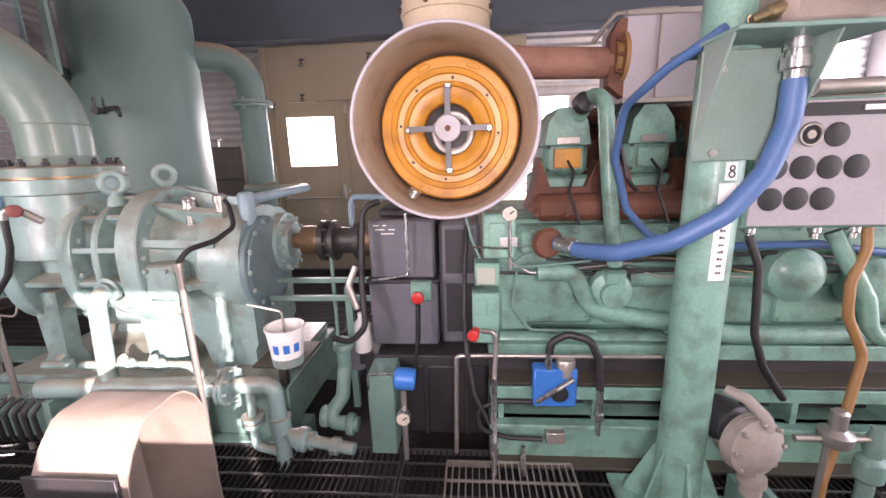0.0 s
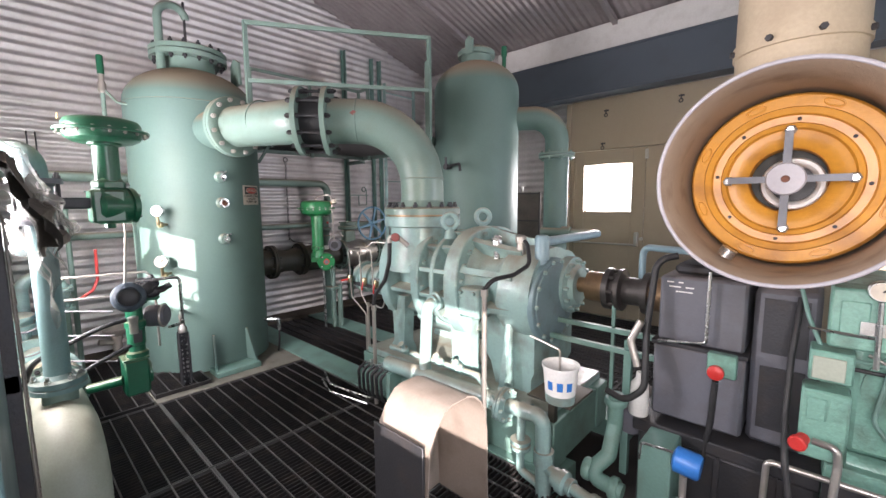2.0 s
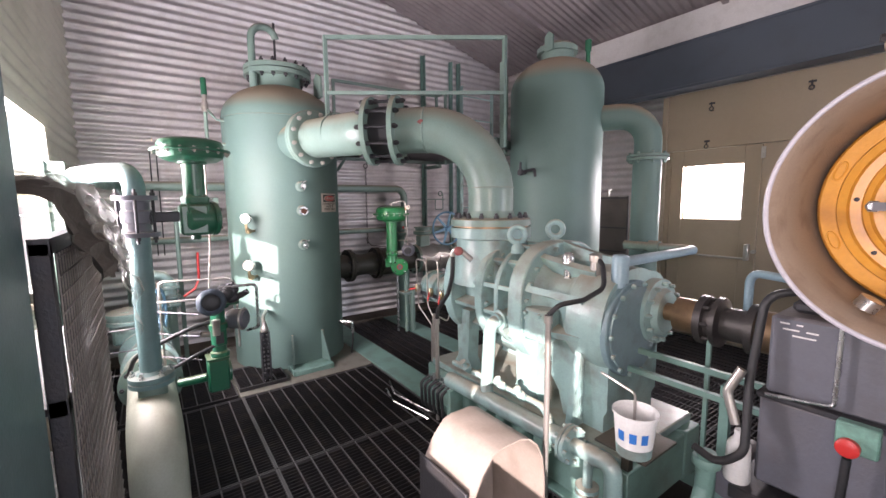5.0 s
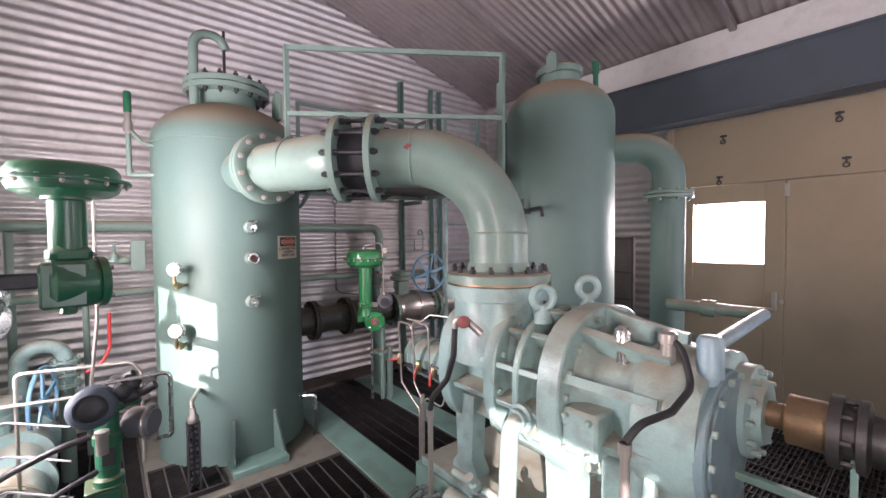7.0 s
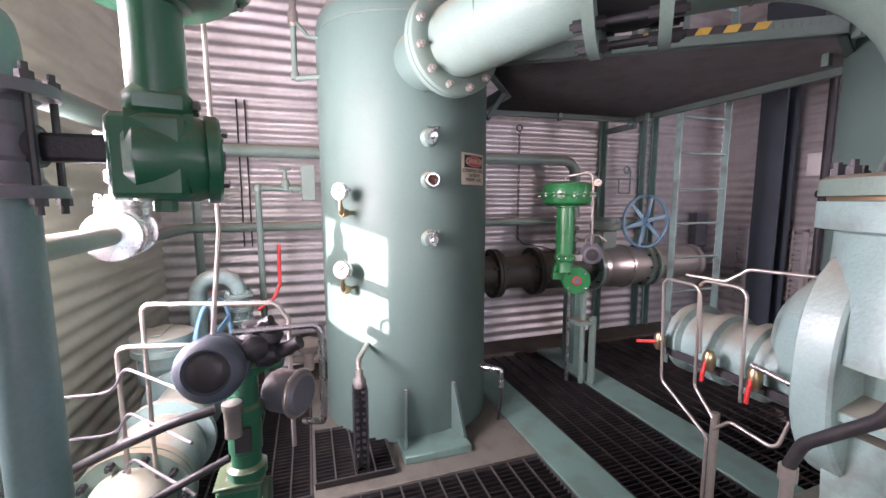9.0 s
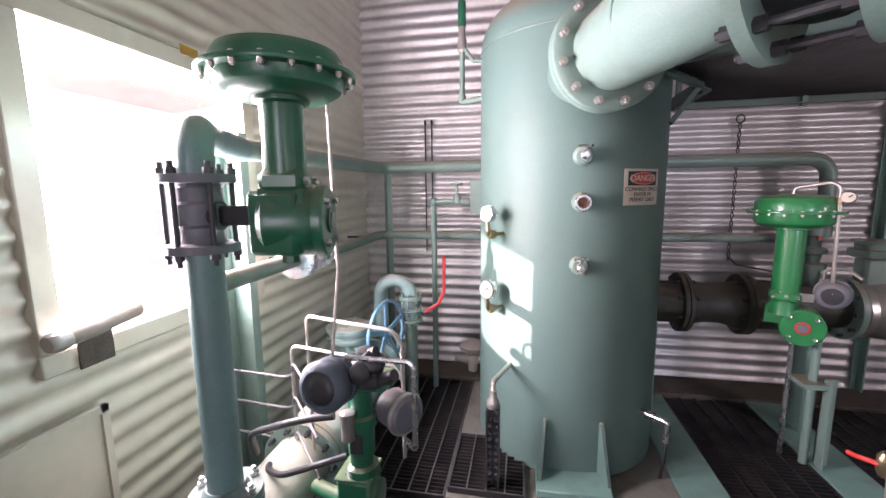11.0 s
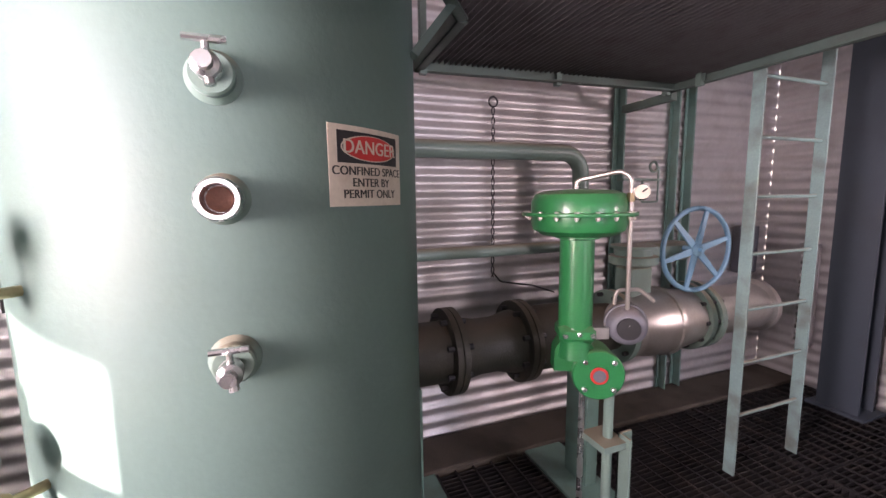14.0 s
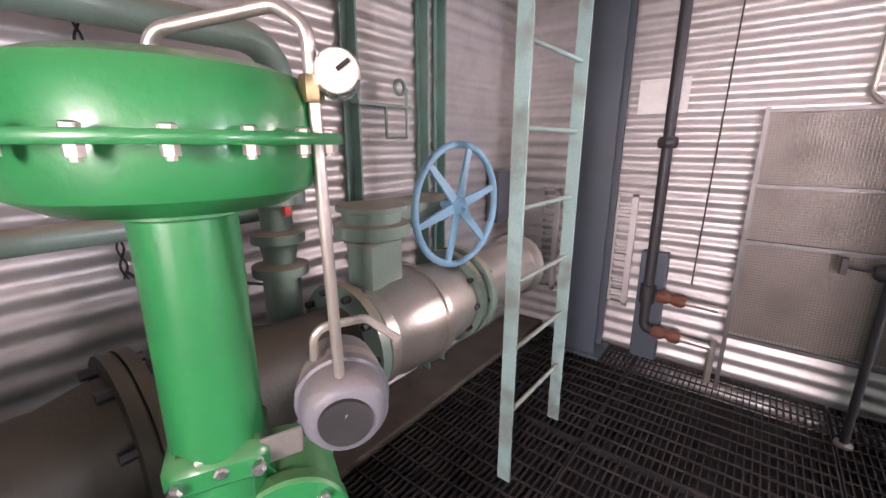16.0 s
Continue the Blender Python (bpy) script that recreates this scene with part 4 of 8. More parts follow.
    part("bearing_support", Shape().prism([(-1.56, 0.36), (-1.29, 0.36), (-1.29, 0.46), (-1.27, 0.50), (-1.27, 0.85), (-1.66, 0.88), (-1.66, 0.58), (-1.60, 0.50)], 2.08, 2.60, "y"), MINT, t)
    part("support_web", Shape().prism([(1.96, 0.36), (2.08, 0.36), (2.08, 0.80), (2.04, 0.80)], -1.46, -1.42, "x"), MINT, t)
    part("sole_plate", Shape().box((-2.80, 1.94, 0.31), (-1.10, 2.72, 0.365), 0.008), MINT, t)
    part("equalising_pipe", Shape().tube([(-1.275, 2.164, 1.111), (-1.275, 2.164, 1.331), (-1.324, 3.14, 1.321)], 0.030, 0.03, 14).lathe([(0.046, -0.11), (0.046, 0.025), (0.036, 0.042), (0.02, 0.046)], (-1.275, 2.164, 1.331), seg=18), PALEBLUE, t, "pale blue pipe arm")
    part("top_pipe", Shape().rod((-1.787, 3.068, 1.327), (-1.324, 3.14, 1.321), 0.033, 14).lathe([(0.048, -0.03), (0.048, 0.04)], Vector((-1.787, 3.068, 1.327)).lerp(Vector((-1.324, 3.14, 1.321)), 0.45), Vector((-1.324, 3.14, 1.321)) - Vector((-1.787, 3.068, 1.327)), 14), PIPE, t)
    part("temperature_probe", Shape().lathe([(0.024, 1.20), (0.024, 1.27), (0.035, 1.275), (0.035, 1.34), (0.02, 1.36)], (-1.60, 2.14, 0), seg=14), CHROME, t)
    return t


compressor()

# ---- coupling, gearbox and its base ----
t = thing("shaft_coupling", (-0.9, 2.42, 0.9), "bronze and dark steel flexible shaft coupling", "coupling")
part("hub", Shape().lathe([(0.05, 0), (0.05, 0.10), (0.095, 0.10), (0.095, 0.24)], (-1.20, 2.48, 1.03), (1, 0, 0), 28), BRONZE, t)
part("disc_pack", Shape().lathe([(0.13, 0), (0.13, 0.035), (0.10, 0.04), (0.10, 0.07), (0.13, 0.075), (0.13, 0.10), (0.085, 0.11), (0.085, 0.22), (0.125, 0.225), (0.125, 0.26), (0.10, 0.265)], (-0.98, 2.48, 1.03), (1, 0, 0), 32).bolts((-0.945, 2.48, 1.03), (1, 0, 0), 0.115, 8, 0.012, 0.03), DKBRONZE, t)
part("gearbox_hub", Shape().lathe([(0.10, 0), (0.10, 0.20), (0.06, 0.21), (0.06, 0.30)], (-0.74, 2.48, 1.03), (1, 0, 0), 28), BRONZE, t)

t = thing("gearbox", (-0.4, 2.3, 0.45), "grey painted gearbox housing with chalk writing on it", "gearbox")
part("upper_housing", Shape().box((-0.57, 2.06, 0.90), (-0.22, 2.75, 1.22), 0.012), GREY, t)
part("lower_housing", Shape().box((-0.58, 2.04, 0.52), (-0.21, 2.77, 0.885), 0.012), GREY, t)
part("split_line", Shape().box((-0.59, 2.03, 0.882), (-0.20, 2.78, 0.903), 0.003), DARK, t)
part("top_cover", Shape().box((-0.53, 2.15, 1.22), (-0.26, 2.65, 1.27), 0.015), DARK, t)
part("conduit", Shape().tube([(-0.36, 2.03, 1.26), (-0.36, 2.03, 0.93), (-0.56, 2.03, 0.90)], 0.008, 0.02, 8), CHROME, t)
s = Shape()
for k, (x, w) in enumerate(((-0.54, 0.03), (-0.49, 0.02), (-0.46, 0.035), (-0.53, 0.05), (-0.46, 0.03), (-0.50, 0.045))):
    z = 1.19 - 0.022 * (k // 2 if k < 4 else 2)
    s.box((x, 2.0575, z), (x + w, 2.0592, z + 0.006))
part("chalk_marks", s, WHITE, t, "unreadable white chalk strokes")
t = thing("coupling_guard", (-0.1, 2.3, 0.45), "dusty grey coupling guard with louvred mesh panels", "guard")
part("guard_body", Shape().box((-0.20, 2.10, 0.50), (0.02, 2.80, 1.20), 0.02), GREY, t)
for z0, z1 in ((0.92, 1.16), (0.58, 0.86)):
    part("mesh_panel", Shape().box((-0.165, 2.092, z0), (-0.015, 2.103, z1)), DARK, t)
t = thing("machine_pedestal", (-0.28, 2.4, 0), "dark oily steel pedestal under the gearbox", "pedestal")
part("pedestal_block", Shape().box((-0.62, 1.98, 0.0), (0.06, 2.85, 0.44), 0.02), DARK, t)
part("pedestal_cap", Shape().box((-0.64, 1.96, 0.44), (0.06, 2.87, 0.50), 0.006), DARK, t)
for x in (-0.50, -0.28, -0.06):
    part("pedestal_rib", Shape().box((x - 0.012, 1.955, 0.02), (x + 0.012, 1.98, 0.44), 0.003), DARK, t)

# ---- engine and its skid (main masses) ----
t = thing("engine_skid", (1.4, 2.3, 0), "green painted steel engine skid with oily ledges", "skid")
part("front_channel", Shape().box((0.06, 1.80, 0.03), (3.4, 1.83, 0.25)).box((0.06, 1.74, 0.225), (3.4, 1.94, 0.25), 0.004), ENGINE, t)
part("upper_rail", Shape().box((0.06, 1.78, 0.37), (3.4, 1.94, 0.385), 0.003).box((0.06, 1.775, 0.37), (3.4, 1.79, 0.435), 0.003), ENGINE, t)
part("oily_ledge", Shape().box((0.06, 1.795, 0.425), (3.4, 1.99, 0.445), 0.003), OIL, t, "black oily drip ledge")
part("recess_panel", Shape().box((0.06, 1.93, 0.03), (3.4, 1.948, 0.52)), DARK, t, "dark panel set back behind the rails")
for k in range(8):
    part("stiffener", Shape().box((0.10 + 0.46 * k, 1.79, 0.25), (0.13 + 0.46 * k, 1.93, 0.37), 0.003), ENGINE, t)
part("bottom_flange", Shape().box((0.06, 1.72, 0.012), (3.4, 1.94, 0.03), 0.003), OIL, t)
part("rear_mass", Shape().box((0.06, 1.95, 0.02), (3.4, 3.3, 0.52), 0.01), ENGINE, t)
part("top_ledge", Shape().box((0.06, 1.90, 0.52), (3.4, 2.1, 0.60), 0.006), ENGINE, t)
engine = t = thing("gas_engine", (1.6, 2.6, 0.5), "large green stationary gas engine with rusty exhaust manifold", "engine")
part("crankcase", Shape().box((0.12, 2.05, 0.60), (3.3, 3.2, 1.02), 0.05), ENGINE, t)
part("block", Shape().box((0.12, 2.12, 1.0), (3.3, 3.1, 1.20), 0.03), ENGINE, t)


# ---- valves and actuators ----
def hand_wheel(parent, c, axis, R, mat, spokes=6, r=0.013, name="hand_wheel"):
    a = Vector(axis).normalized()
    q = a.to_track_quat("Z", "Y")
    w = part(name, Shape().ring(c, a, R, r, 40, 10), mat, parent)
    for i in range(spokes):
        g = 2 * math.pi * (i + 0.25) / spokes
        o = q @ Vector((math.cos(g), math.sin(g), 0))
        side = q @ Vector((-math.sin(g), math.cos(g), 0))
        vs = []
        for d, wd in ((0.02, 0.020), (R - r * 0.5, 0.012)):
            for s1, s2 in ((-1, -1), (1, -1), (1, 1), (-1, 1)):
                vs.append(Vector(c) + o * d + side * wd * s1 + a * 0.006 * s2)
        part("spoke", Shape().add(vs, [(0, 1, 5, 4), (1, 2, 6, 5), (2, 3, 7, 6), (3, 0, 4, 7), (0, 3, 2, 1), (4, 5, 6, 7)]), mat, w)
    part("wheel_hub", Shape().lathe([(0.032, -0.018), (0.036, -0.01), (0.036, 0.012), (0.02, 0.02), (0.012, 0.022), (0.012, 0.045)], c, a, 16), mat, w)
    return w


def diaphragm_actuator(name, x, y, mat, z_top, z_rim, z_low, z_neck, z_box, z_end, R, port, port_axis, label, mech=0.062):
    """Domed diaphragm case, yoke tube and gear body with a round port cover."""
    t = thing(name, (x, y, z_end), label, "valve actuator")
    part("upper_case", Shape().lathe([(R * 0.95, z_rim), (R * 0.95, z_rim + (z_top - z_rim) * 0.55), (R * 0.88, z_rim + (z_top - z_rim) * 0.85), (R * 0.7, z_top), (0.03, z_top + 0.008)], (x, y, 0), seg=48), mat, t)
    part("lower_case", Shape().lathe([(0.07, z_low), (R * 0.72, z_low), (R * 0.9, z_low + 0.02), (R * 0.95, z_low + 0.045), (R * 0.95, z_rim)], (x, y, 0), seg=48), mat, t)
    part("case_rim", Shape().lathe([(R * 1.13, z_rim - 0.007), (R * 1.14, z_rim - 0.003), (R * 1.14, z_rim + 0.003), (R * 1.13, z_rim + 0.007)], (x, y, 0), seg=48), mat, t)
    for i in range(18):
        a = 2 * math.pi * i / 18
        p = (x + R * 1.06 * math.cos(a), y + R * 1.06 * math.sin(a), z_rim)
        part("case_bolt", Shape().lathe([(0.005, -0.022), (0.005, -0.018), (0.0085, -0.0175), (0.0085, -0.007), (0.0085, 0.007), (0.0085, 0.011), (0.005, 0.013)], p, seg=6), SILVER, t)
    part("yoke_tube", Shape().lathe([(mech * 1.3, z_low), (mech * 1.3, z_low - 0.012), (mech, z_low - 0.018), (mech, z_neck - 0.02)], (x, y, 0), seg=32), mat, t)
    px, py = Vector(port), Vector(port_axis).normalized()  # port centre and its axis
    turn = Matrix.Translation((x, y, 0)) @ Matrix.Rotation(math.atan2(py.y, py.x) + math.pi / 2, 4, "Z")
    cl = part("yoke_clamp", Shape().box((-mech * 1.08, -mech * 1.08, z_neck - 0.07), (mech * 1.08, mech * 1.08, z_neck), 0.02).turned(turn), mat, t)
    for k in (-1, 1):
        part("clamp_bolt", Shape().lathe([(0.011, 0), (0.011, 0.012), (0.007, 0.016)], (k * mech * 0.8, -mech * 1.08, z_neck - 0.035), (0, -1, 0), 6).turned(turn), CHROME, cl)
    part("neck", Shape().lathe([(mech * 1.02, z_box - 0.05), (mech * 0.92, z_box), (mech * 0.92, z_neck - 0.06)], (x, y, 0), seg=24), mat, t)
    deep = (px - Vector((x, y, px.z))).length + 0.07
    R2 = px.z - z_end
    front = (px - Vector((x, y, px.z))).dot(py)
    g = part("gear_body", Shape().lathe([(R2 * 0.80, -deep), (R2 * 0.98, -deep + 0.02), (R2 * 0.98, -0.03), (R2 * 0.90, -0.01)], px, py, 32), mat, t)
    part("body_shoulder", Shape().prism([(-mech * 1.25, px.z), (mech * 1.25, px.z), (mech * 1.2, z_box - 0.02), (mech * 0.9, z_box + 0.015), (-mech * 0.9, z_box + 0.015), (-mech * 1.2, z_box - 0.02)], -max(0.012, front - 0.035), mech * 1.05, "y").turned(turn), mat, g)
    part("drain_boss", Shape().lathe([(0.022, z_end - 0.022), (0.026, z_end - 0.018), (0.026, z_end + 0.02)], (px - py * deep * 0.6).to_tuple()[:2] + (0,), seg=8), mat, g)
    c = part("port_cover", Shape().lathe([(R2 * 1.02, -0.012), (R2 * 1.02, 0.012), (R2 * 0.97, 0.018)], port, port_axis, 36), mat, t)
    q = py.to_track_quat("Z", "Y")
    for k in range(4):
        a = math.pi / 2 * (k + 0.5)
        part("cover_bolt", Shape().lathe([(0.011, 0.018), (0.011, 0.030), (0.007, 0.033)], px + q @ Vector((R2 * 0.8 * math.cos(a), R2 * 0.8 * math.sin(a), 0)), py, 6), CHROME, c)
    part("indicator", Shape().lathe([(0.036, 0.018), (0.036, 0.024), (0.03, 0.025)], port, port_axis, 24), RED if mat == GREEN else mat, c, "ringed position indicator")
    part("indicator_glass", Shape().lathe([(0.026, 0.0255), (0.025, 0.029)], port, port_axis, 20), GREY, c)
    return t


A2 = diaphragm_actuator("green_actuator", -4.525, 2.51, GREEN, 1.615, 1.525, 1.44, 1.075, 0.98, 0.765, 0.195, Vector((-4.455, 2.575, 0.868)), Vector((0.90, -0.44, 0)), "bright green diaphragm actuator on a control valve, bolted rim", 0.068)
part("air_tube", Shape().tube([(-4.53, 2.50, 1.62), (-4.53, 2.50, 1.655), (-4.40, 2.60, 1.685), (-4.365, 2.62, 1.66), (-4.40, 2.66, 1.14)], 0.009, 0.03, 10), SILVER, A2)
part("tube_union", Shape().lathe([(0.014, 0), (0.016, 0.006), (0.016, 0.028), (0.014, 0.034)], (-4.366, 2.622, 1.57), (0, 0, 1), 6), BRASS, A2)
gauge(A2, Vector((-4.335, 2.64, 1.605)), (0.7, -0.6, 0.1), 0.030)
pos = part("positioner", Shape().lathe([(0.035, -0.12), (0.068, -0.105), (0.078, -0.05), (0.078, -0.012), (0.084, -0.010), (0.084, 0.008), (0.078, 0.010), (0.076, 0.045), (0.062, 0.066), (0.05, 0.07)], (-4.435, 2.69, 1.075), (0.72, -0.5, -0.05), 28), GREY, A2, "grey cast valve positioner with round window")
part("positioner_window", Shape().lathe([(0.046, 0.069), (0.044, 0.077), (0.036, 0.078)], (-4.435, 2.69, 1.075), (0.72, -0.5, -0.05), 24), BLACK, pos)
part("pointer", Shape().rod((-4.386, 2.637, 1.055), (-4.372, 2.650, 1.090), 0.005, 6), WHITE, pos)
part("label_plate", Shape().lathe([(0.0785, -0.045), (0.0785, -0.018)], (-4.435, 2.69, 1.075), (0.72, -0.5, -0.05), 28, False, False), GUARD, pos, "tan worn label band")
part("tube_loop", Shape().tube([(-4.47, 2.66, 1.15), (-4.465, 2.66, 1.21), (-4.42, 2.74, 1.215), (-4.38, 2.78, 1.17)], 0.008, 0.03, 8), SILVER, pos)
br = part("bracket", Shape().box((-0.02, -0.004, -0.024), (0.135, 0.004, 0.024), 0.003).turned(Matrix.Translation((-4.475, 2.475, 1.045)) @ Matrix.Rotation(math.atan2(0.17, 0.06), 4, "Z")), SILVER, A2, "drilled steel bracket strip")
for k in (0.012, 0.06):
    part("bracket_bolt", Shape().lathe([(0.011, 0), (0.011, 0.012), (0.007, 0.015)], Vector((-4.475, 2.475, 1.045)) + Vector((0.33, 0.94, 0)) * k + Vector((0.94, -0.33, 0)) * 0.004, (0.94, -0.33, 0), 6), CHROME, br)
for x, y, mat, r in ((-4.60, 2.62, CHROME, 0.014), (-4.52, 2.70, PIPE, 0.022)):
    part("support_post", Shape().rod((x, y, 0.0), (x, y, 0.76), r, 10), mat, A2)
part("support_angle", Shape().box((-4.50, 2.74, 0.0), (-4.43, 2.75, 0.55)).box((-4.50, 2.74, 0.0), (-4.49, 2.81, 0.55)).box((-4.60, 2.62, 0.50), (-4.45, 2.75, 0.53)), PIPE, A2)


def main_header():
    """The large pipe along the end wall, in wrapped, dark and silver lengths."""
    t = thing("discharge_header", (-4.9, 3.0, 0.7), "large dark and silver flanged pipe with gate valve along the wall", "pipe")
    X, Z = -4.93, 0.87
    part("dark_length", Shape().lathe([(0.145, 0), (0.145, 0.26), (0.16, 0.30), (0.15, 0.36), (0.135, 0.44), (0.135, 0.54), (0.155, 0.62), (0.16, 0.68)], (X, 1.80, Z), (0, 1, 0), 36), OIL, t, "dark oily steel pipe length")
    for y in (2.10, 2.48):
        f = part("header_flange", Shape().lathe([(0.205, -0.03), (0.205, -0.003), (0.195, -0.002), (0.195, 0.002), (0.205, 0.003), (0.205, 0.03)], (X, y, Z), (0, 1, 0), 36), OIL, t)
        for k in range(8):
            a = math.pi / 4 * (k + 0.5)
            part("flange_stud", Shape().lathe([(0.013, -0.06), (0.013, 0.06)], (X + 0.17 * math.cos(a), y, Z + 0.17 * math.sin(a)), (0, 1, 0), 6), DARK, f)
    part("check_valve", Shape().lathe([(0.13, 0), (0.165, 0.06), (0.165, 0.24), (0.14, 0.36), (0.13, 0.56)], (X, 2.50, Z), (0, 1, 0), 32), OIL, t)
    part("silver_valve_body", Shape().lathe([(0.15, 0), (0.18, 0.01), (0.18, 0.05), (0.165, 0.06), (0.185, 0.14), (0.19, 0.26), (0.19, 0.28), (0.20, 0.285), (0.20, 0.31), (0.185, 0.315), (0.175, 0.40), (0.16, 0.52)], (X + 0.02, 3.10, Z), (0, 1, 0), 40), SILVER, t, "silver painted valve body")
    for y in (3.08, 3.64, 3.72):
        f = part("header_flange", Shape().lathe([(0.205, -0.018), (0.205, 0.018)], (X, y, Z), (0, 1, 0), 36), PIPE, t)
        for k in range(10):
            a = math.pi / 5 * k
            part("flange_stud", Shape().lathe([(0.012, -0.046), (0.012, 0.046)], (X + 0.18 * math.cos(a), y, Z + 0.18 * math.sin(a)), (0, 1, 0), 6), DARK, f)
    part("end_length", Shape().lathe([(0.15, 0), (0.15, 0.5), (0.17, 0.52), (0.17, 0.56)], (X, 3.72, Z), (0, 1, 0), 36), SILVER, t)
    part("bonnet", Shape().box((X - 0.06, 3.14, Z + 0.15), (X + 0.06, 3.32, Z + 0.34), 0.02), PIPE, t)
    part("gear_case", Shape().lathe([(0.11, 0), (0.13, 0.01), (0.13, 0.05), (0.10, 0.055), (0.10, 0.09), (0.12, 0.095), (0.12, 0.11)], (X, 3.22, Z + 0.34), seg=28).box((X - 0.11, 3.2, Z + 0.34), (X + 0.02, 3.66, Z + 0.45), 0.02), PIPE, t)
    hand_wheel(t, Vector((-4.83, 3.585, 1.285)), (1, -0.09, 0), 0.235, WHEELBLUE, 6, 0.014)
    part("wheel_shaft", Shape().rod((-4.84, 3.585, 1.285), (-5.0, 3.585, 1.285), 0.016, 10), WHEELBLUE, t)
    s = Shape().lathe([(0.06, 0.86), (0.06, 1.10), (0.09, 1.10), (0.09, 1.13), (0.05, 1.14), (0.06, 1.2), (0.085, 1.21), (0.085, 1.24), (0.05, 1.25), (0.05, 1.32), (0.06, 1.33), (0.06, 1.40)], (-5.12, 2.98, 0), seg=24)
    part("branch_valve", s, PIPE, t)
    part("branch_tag", Shape().box((-5.06, 2.97, 1.30), (-5.045, 2.99, 1.33)), RED, t)
    for y in (1.9, 2.9):
        part("saddle", Shape().box((X - 0.09, y - 0.04, 0.0), (X + 0.09, y + 0.04, Z - 0.13), 0.005), STEELG, t)
    return t


main_header()


def wall_line(name, z, r, drop, label):
    """A pipe along the side wall, round the corner, and past the vessel."""
    t = thing(name, (-5.3, 0, z), label, "pipe")
    pts = [(-3.55 if drop else -4.35, -0.27 if drop else -0.21, z), (-5.30, -0.22, z), (-5.32, 1.2, z), (-5.30, 3.14, z)]
    if drop:
        pts += [(-5.28, 3.14, 1.30)]
    else:
        pts[-1] = (-5.32, 3.1, z)
    part("pipe_run", Shape().tube(pts, r, 0.13, 18, 8), PIPE, t)
    for x in (-4.0, -5.1):
        part("hanger", Shape().rod((x, -0.30, z), (x, SY + 0.01, z), 0.008, 8), DARK, t)
    return t


wall_line("upper_wall_pipe", 1.86, 0.050, True, "green painted pipe running along the walls")
wall_line("lower_wall_pipe", 1.28, 0.036, False, "thinner green painted pipe running along the walls")
t = thing("pipe_stand", (-5.27, -0.14, 0), "green steel angle post holding the wall pipes", "pipe support")
part("post", Shape().box((-5.29, -0.16, 0), (-5.285, -0.11, 1.9)).box((-5.29, -0.16, 0), (-5.24, -0.155, 1.9)), PIPE, t)

# ---- valve on the side-wall pipe, in bright steel ----
t = thing("globe_valve", (-3.67, -0.02, 1.3), "bright steel globe valve with a bar handle, on a side pipe", "valve")
part("body", Shape().lathe([(0.050, -0.02), (0.088, -0.015), (0.088, 0.018), (0.060, 0.024), (0.060, 0.04), (0.092, 0.05), (0.092, 0.075), (0.055, 0.08), (0.078, 0.12), (0.078, 0.19), (0.055, 0.22), (0.092, 0.225), (0.092, 0.25), (0.060, 0.255), (0.088, 0.27), (0.088, 0.30)], (-3.55, -0.008, 1.36), (-1, -0.12, 0), 28), CHROME, t)
bon = part("bonnet", Shape().lathe([(0.062, 1.41), (0.088, 1.43), (0.088, 1.452), (0.080, 1.454), (0.080, 1.458), (0.088, 1.46), (0.088, 1.482), (0.042, 1.49), (0.036, 1.54), (0.050, 1.55), (0.050, 1.59), (0.028, 1.60), (0.028, 1.66), (0.016, 1.67), (0.016, 1.72)], (-3.70, -0.024, 0), seg=24), CHROME, t)
for k in range(6):
    a = math.pi / 3 * k
    part("bonnet_bolt", Shape().lathe([(0.011, 1.482), (0.011, 1.50), (0.006, 1.505)], (-3.70 + 0.07 * math.cos(a), -0.024 + 0.07 * math.sin(a), 0), seg=6), CHROME, bon)
for k in (-1, 1):
    part("yoke_arm", Shape().tube([(-3.70 + 0.045 * k, -0.024, 1.48), (-3.70 + 0.045 * k, -0.024, 1.60), (-3.70 + 0.022 * k, -0.024, 1.64)], 0.010, 0.03, 8), CHROME, t)
part("handle", Shape().box((-3.84, -0.045, 1.70), (-3.56, -0.003, 1.718), 0.007), CHROME, t)
part("side_pipe", Shape().tube([(-3.02, 0.0, 1.36), (-3.57, -0.01, 1.36)], 0.034, seg=14), PIPE, t)
part("tail_pipe", Shape().tube([(-3.79, -0.036, 1.36), (-4.0, -0.12, 1.34), (-4.4, -0.22, 1.28)], 0.034, 0.05, 14), PIPE, t)

# ---- riser with rotary valve and its actuator ----
t = thing("valve_riser", (-3.003, 0.016, 0.58), "grey-green vertical pipe with bolted wafer valve", "pipe")
C = (-2.968, 0.028, 0)
part("stand_pipe", Shape().lathe([(0.058, 0.66), (0.056, 0.70), (0.056, 1.50)], C, seg=32), RISER, t)
f = part("base_flange", Shape().lathe([(0.117, 0.605), (0.117, 0.63), (0.112, 0.633), (0.112, 0.637), (0.117, 0.64), (0.117, 0.665), (0.075, 0.67), (0.062, 0.69)], C, seg=32), RISER, t)
for i in range(6):
    a = math.pi * (i + 0.5) / 3
    part("flange_bolt", Shape().lathe([(0.016, 0.665), (0.016, 0.685), (0.009, 0.686), (0.009, 0.70)], (C[0] + 0.094 * math.cos(a), C[1] + 0.094 * math.sin(a), 0), seg=6), CHROME, f)
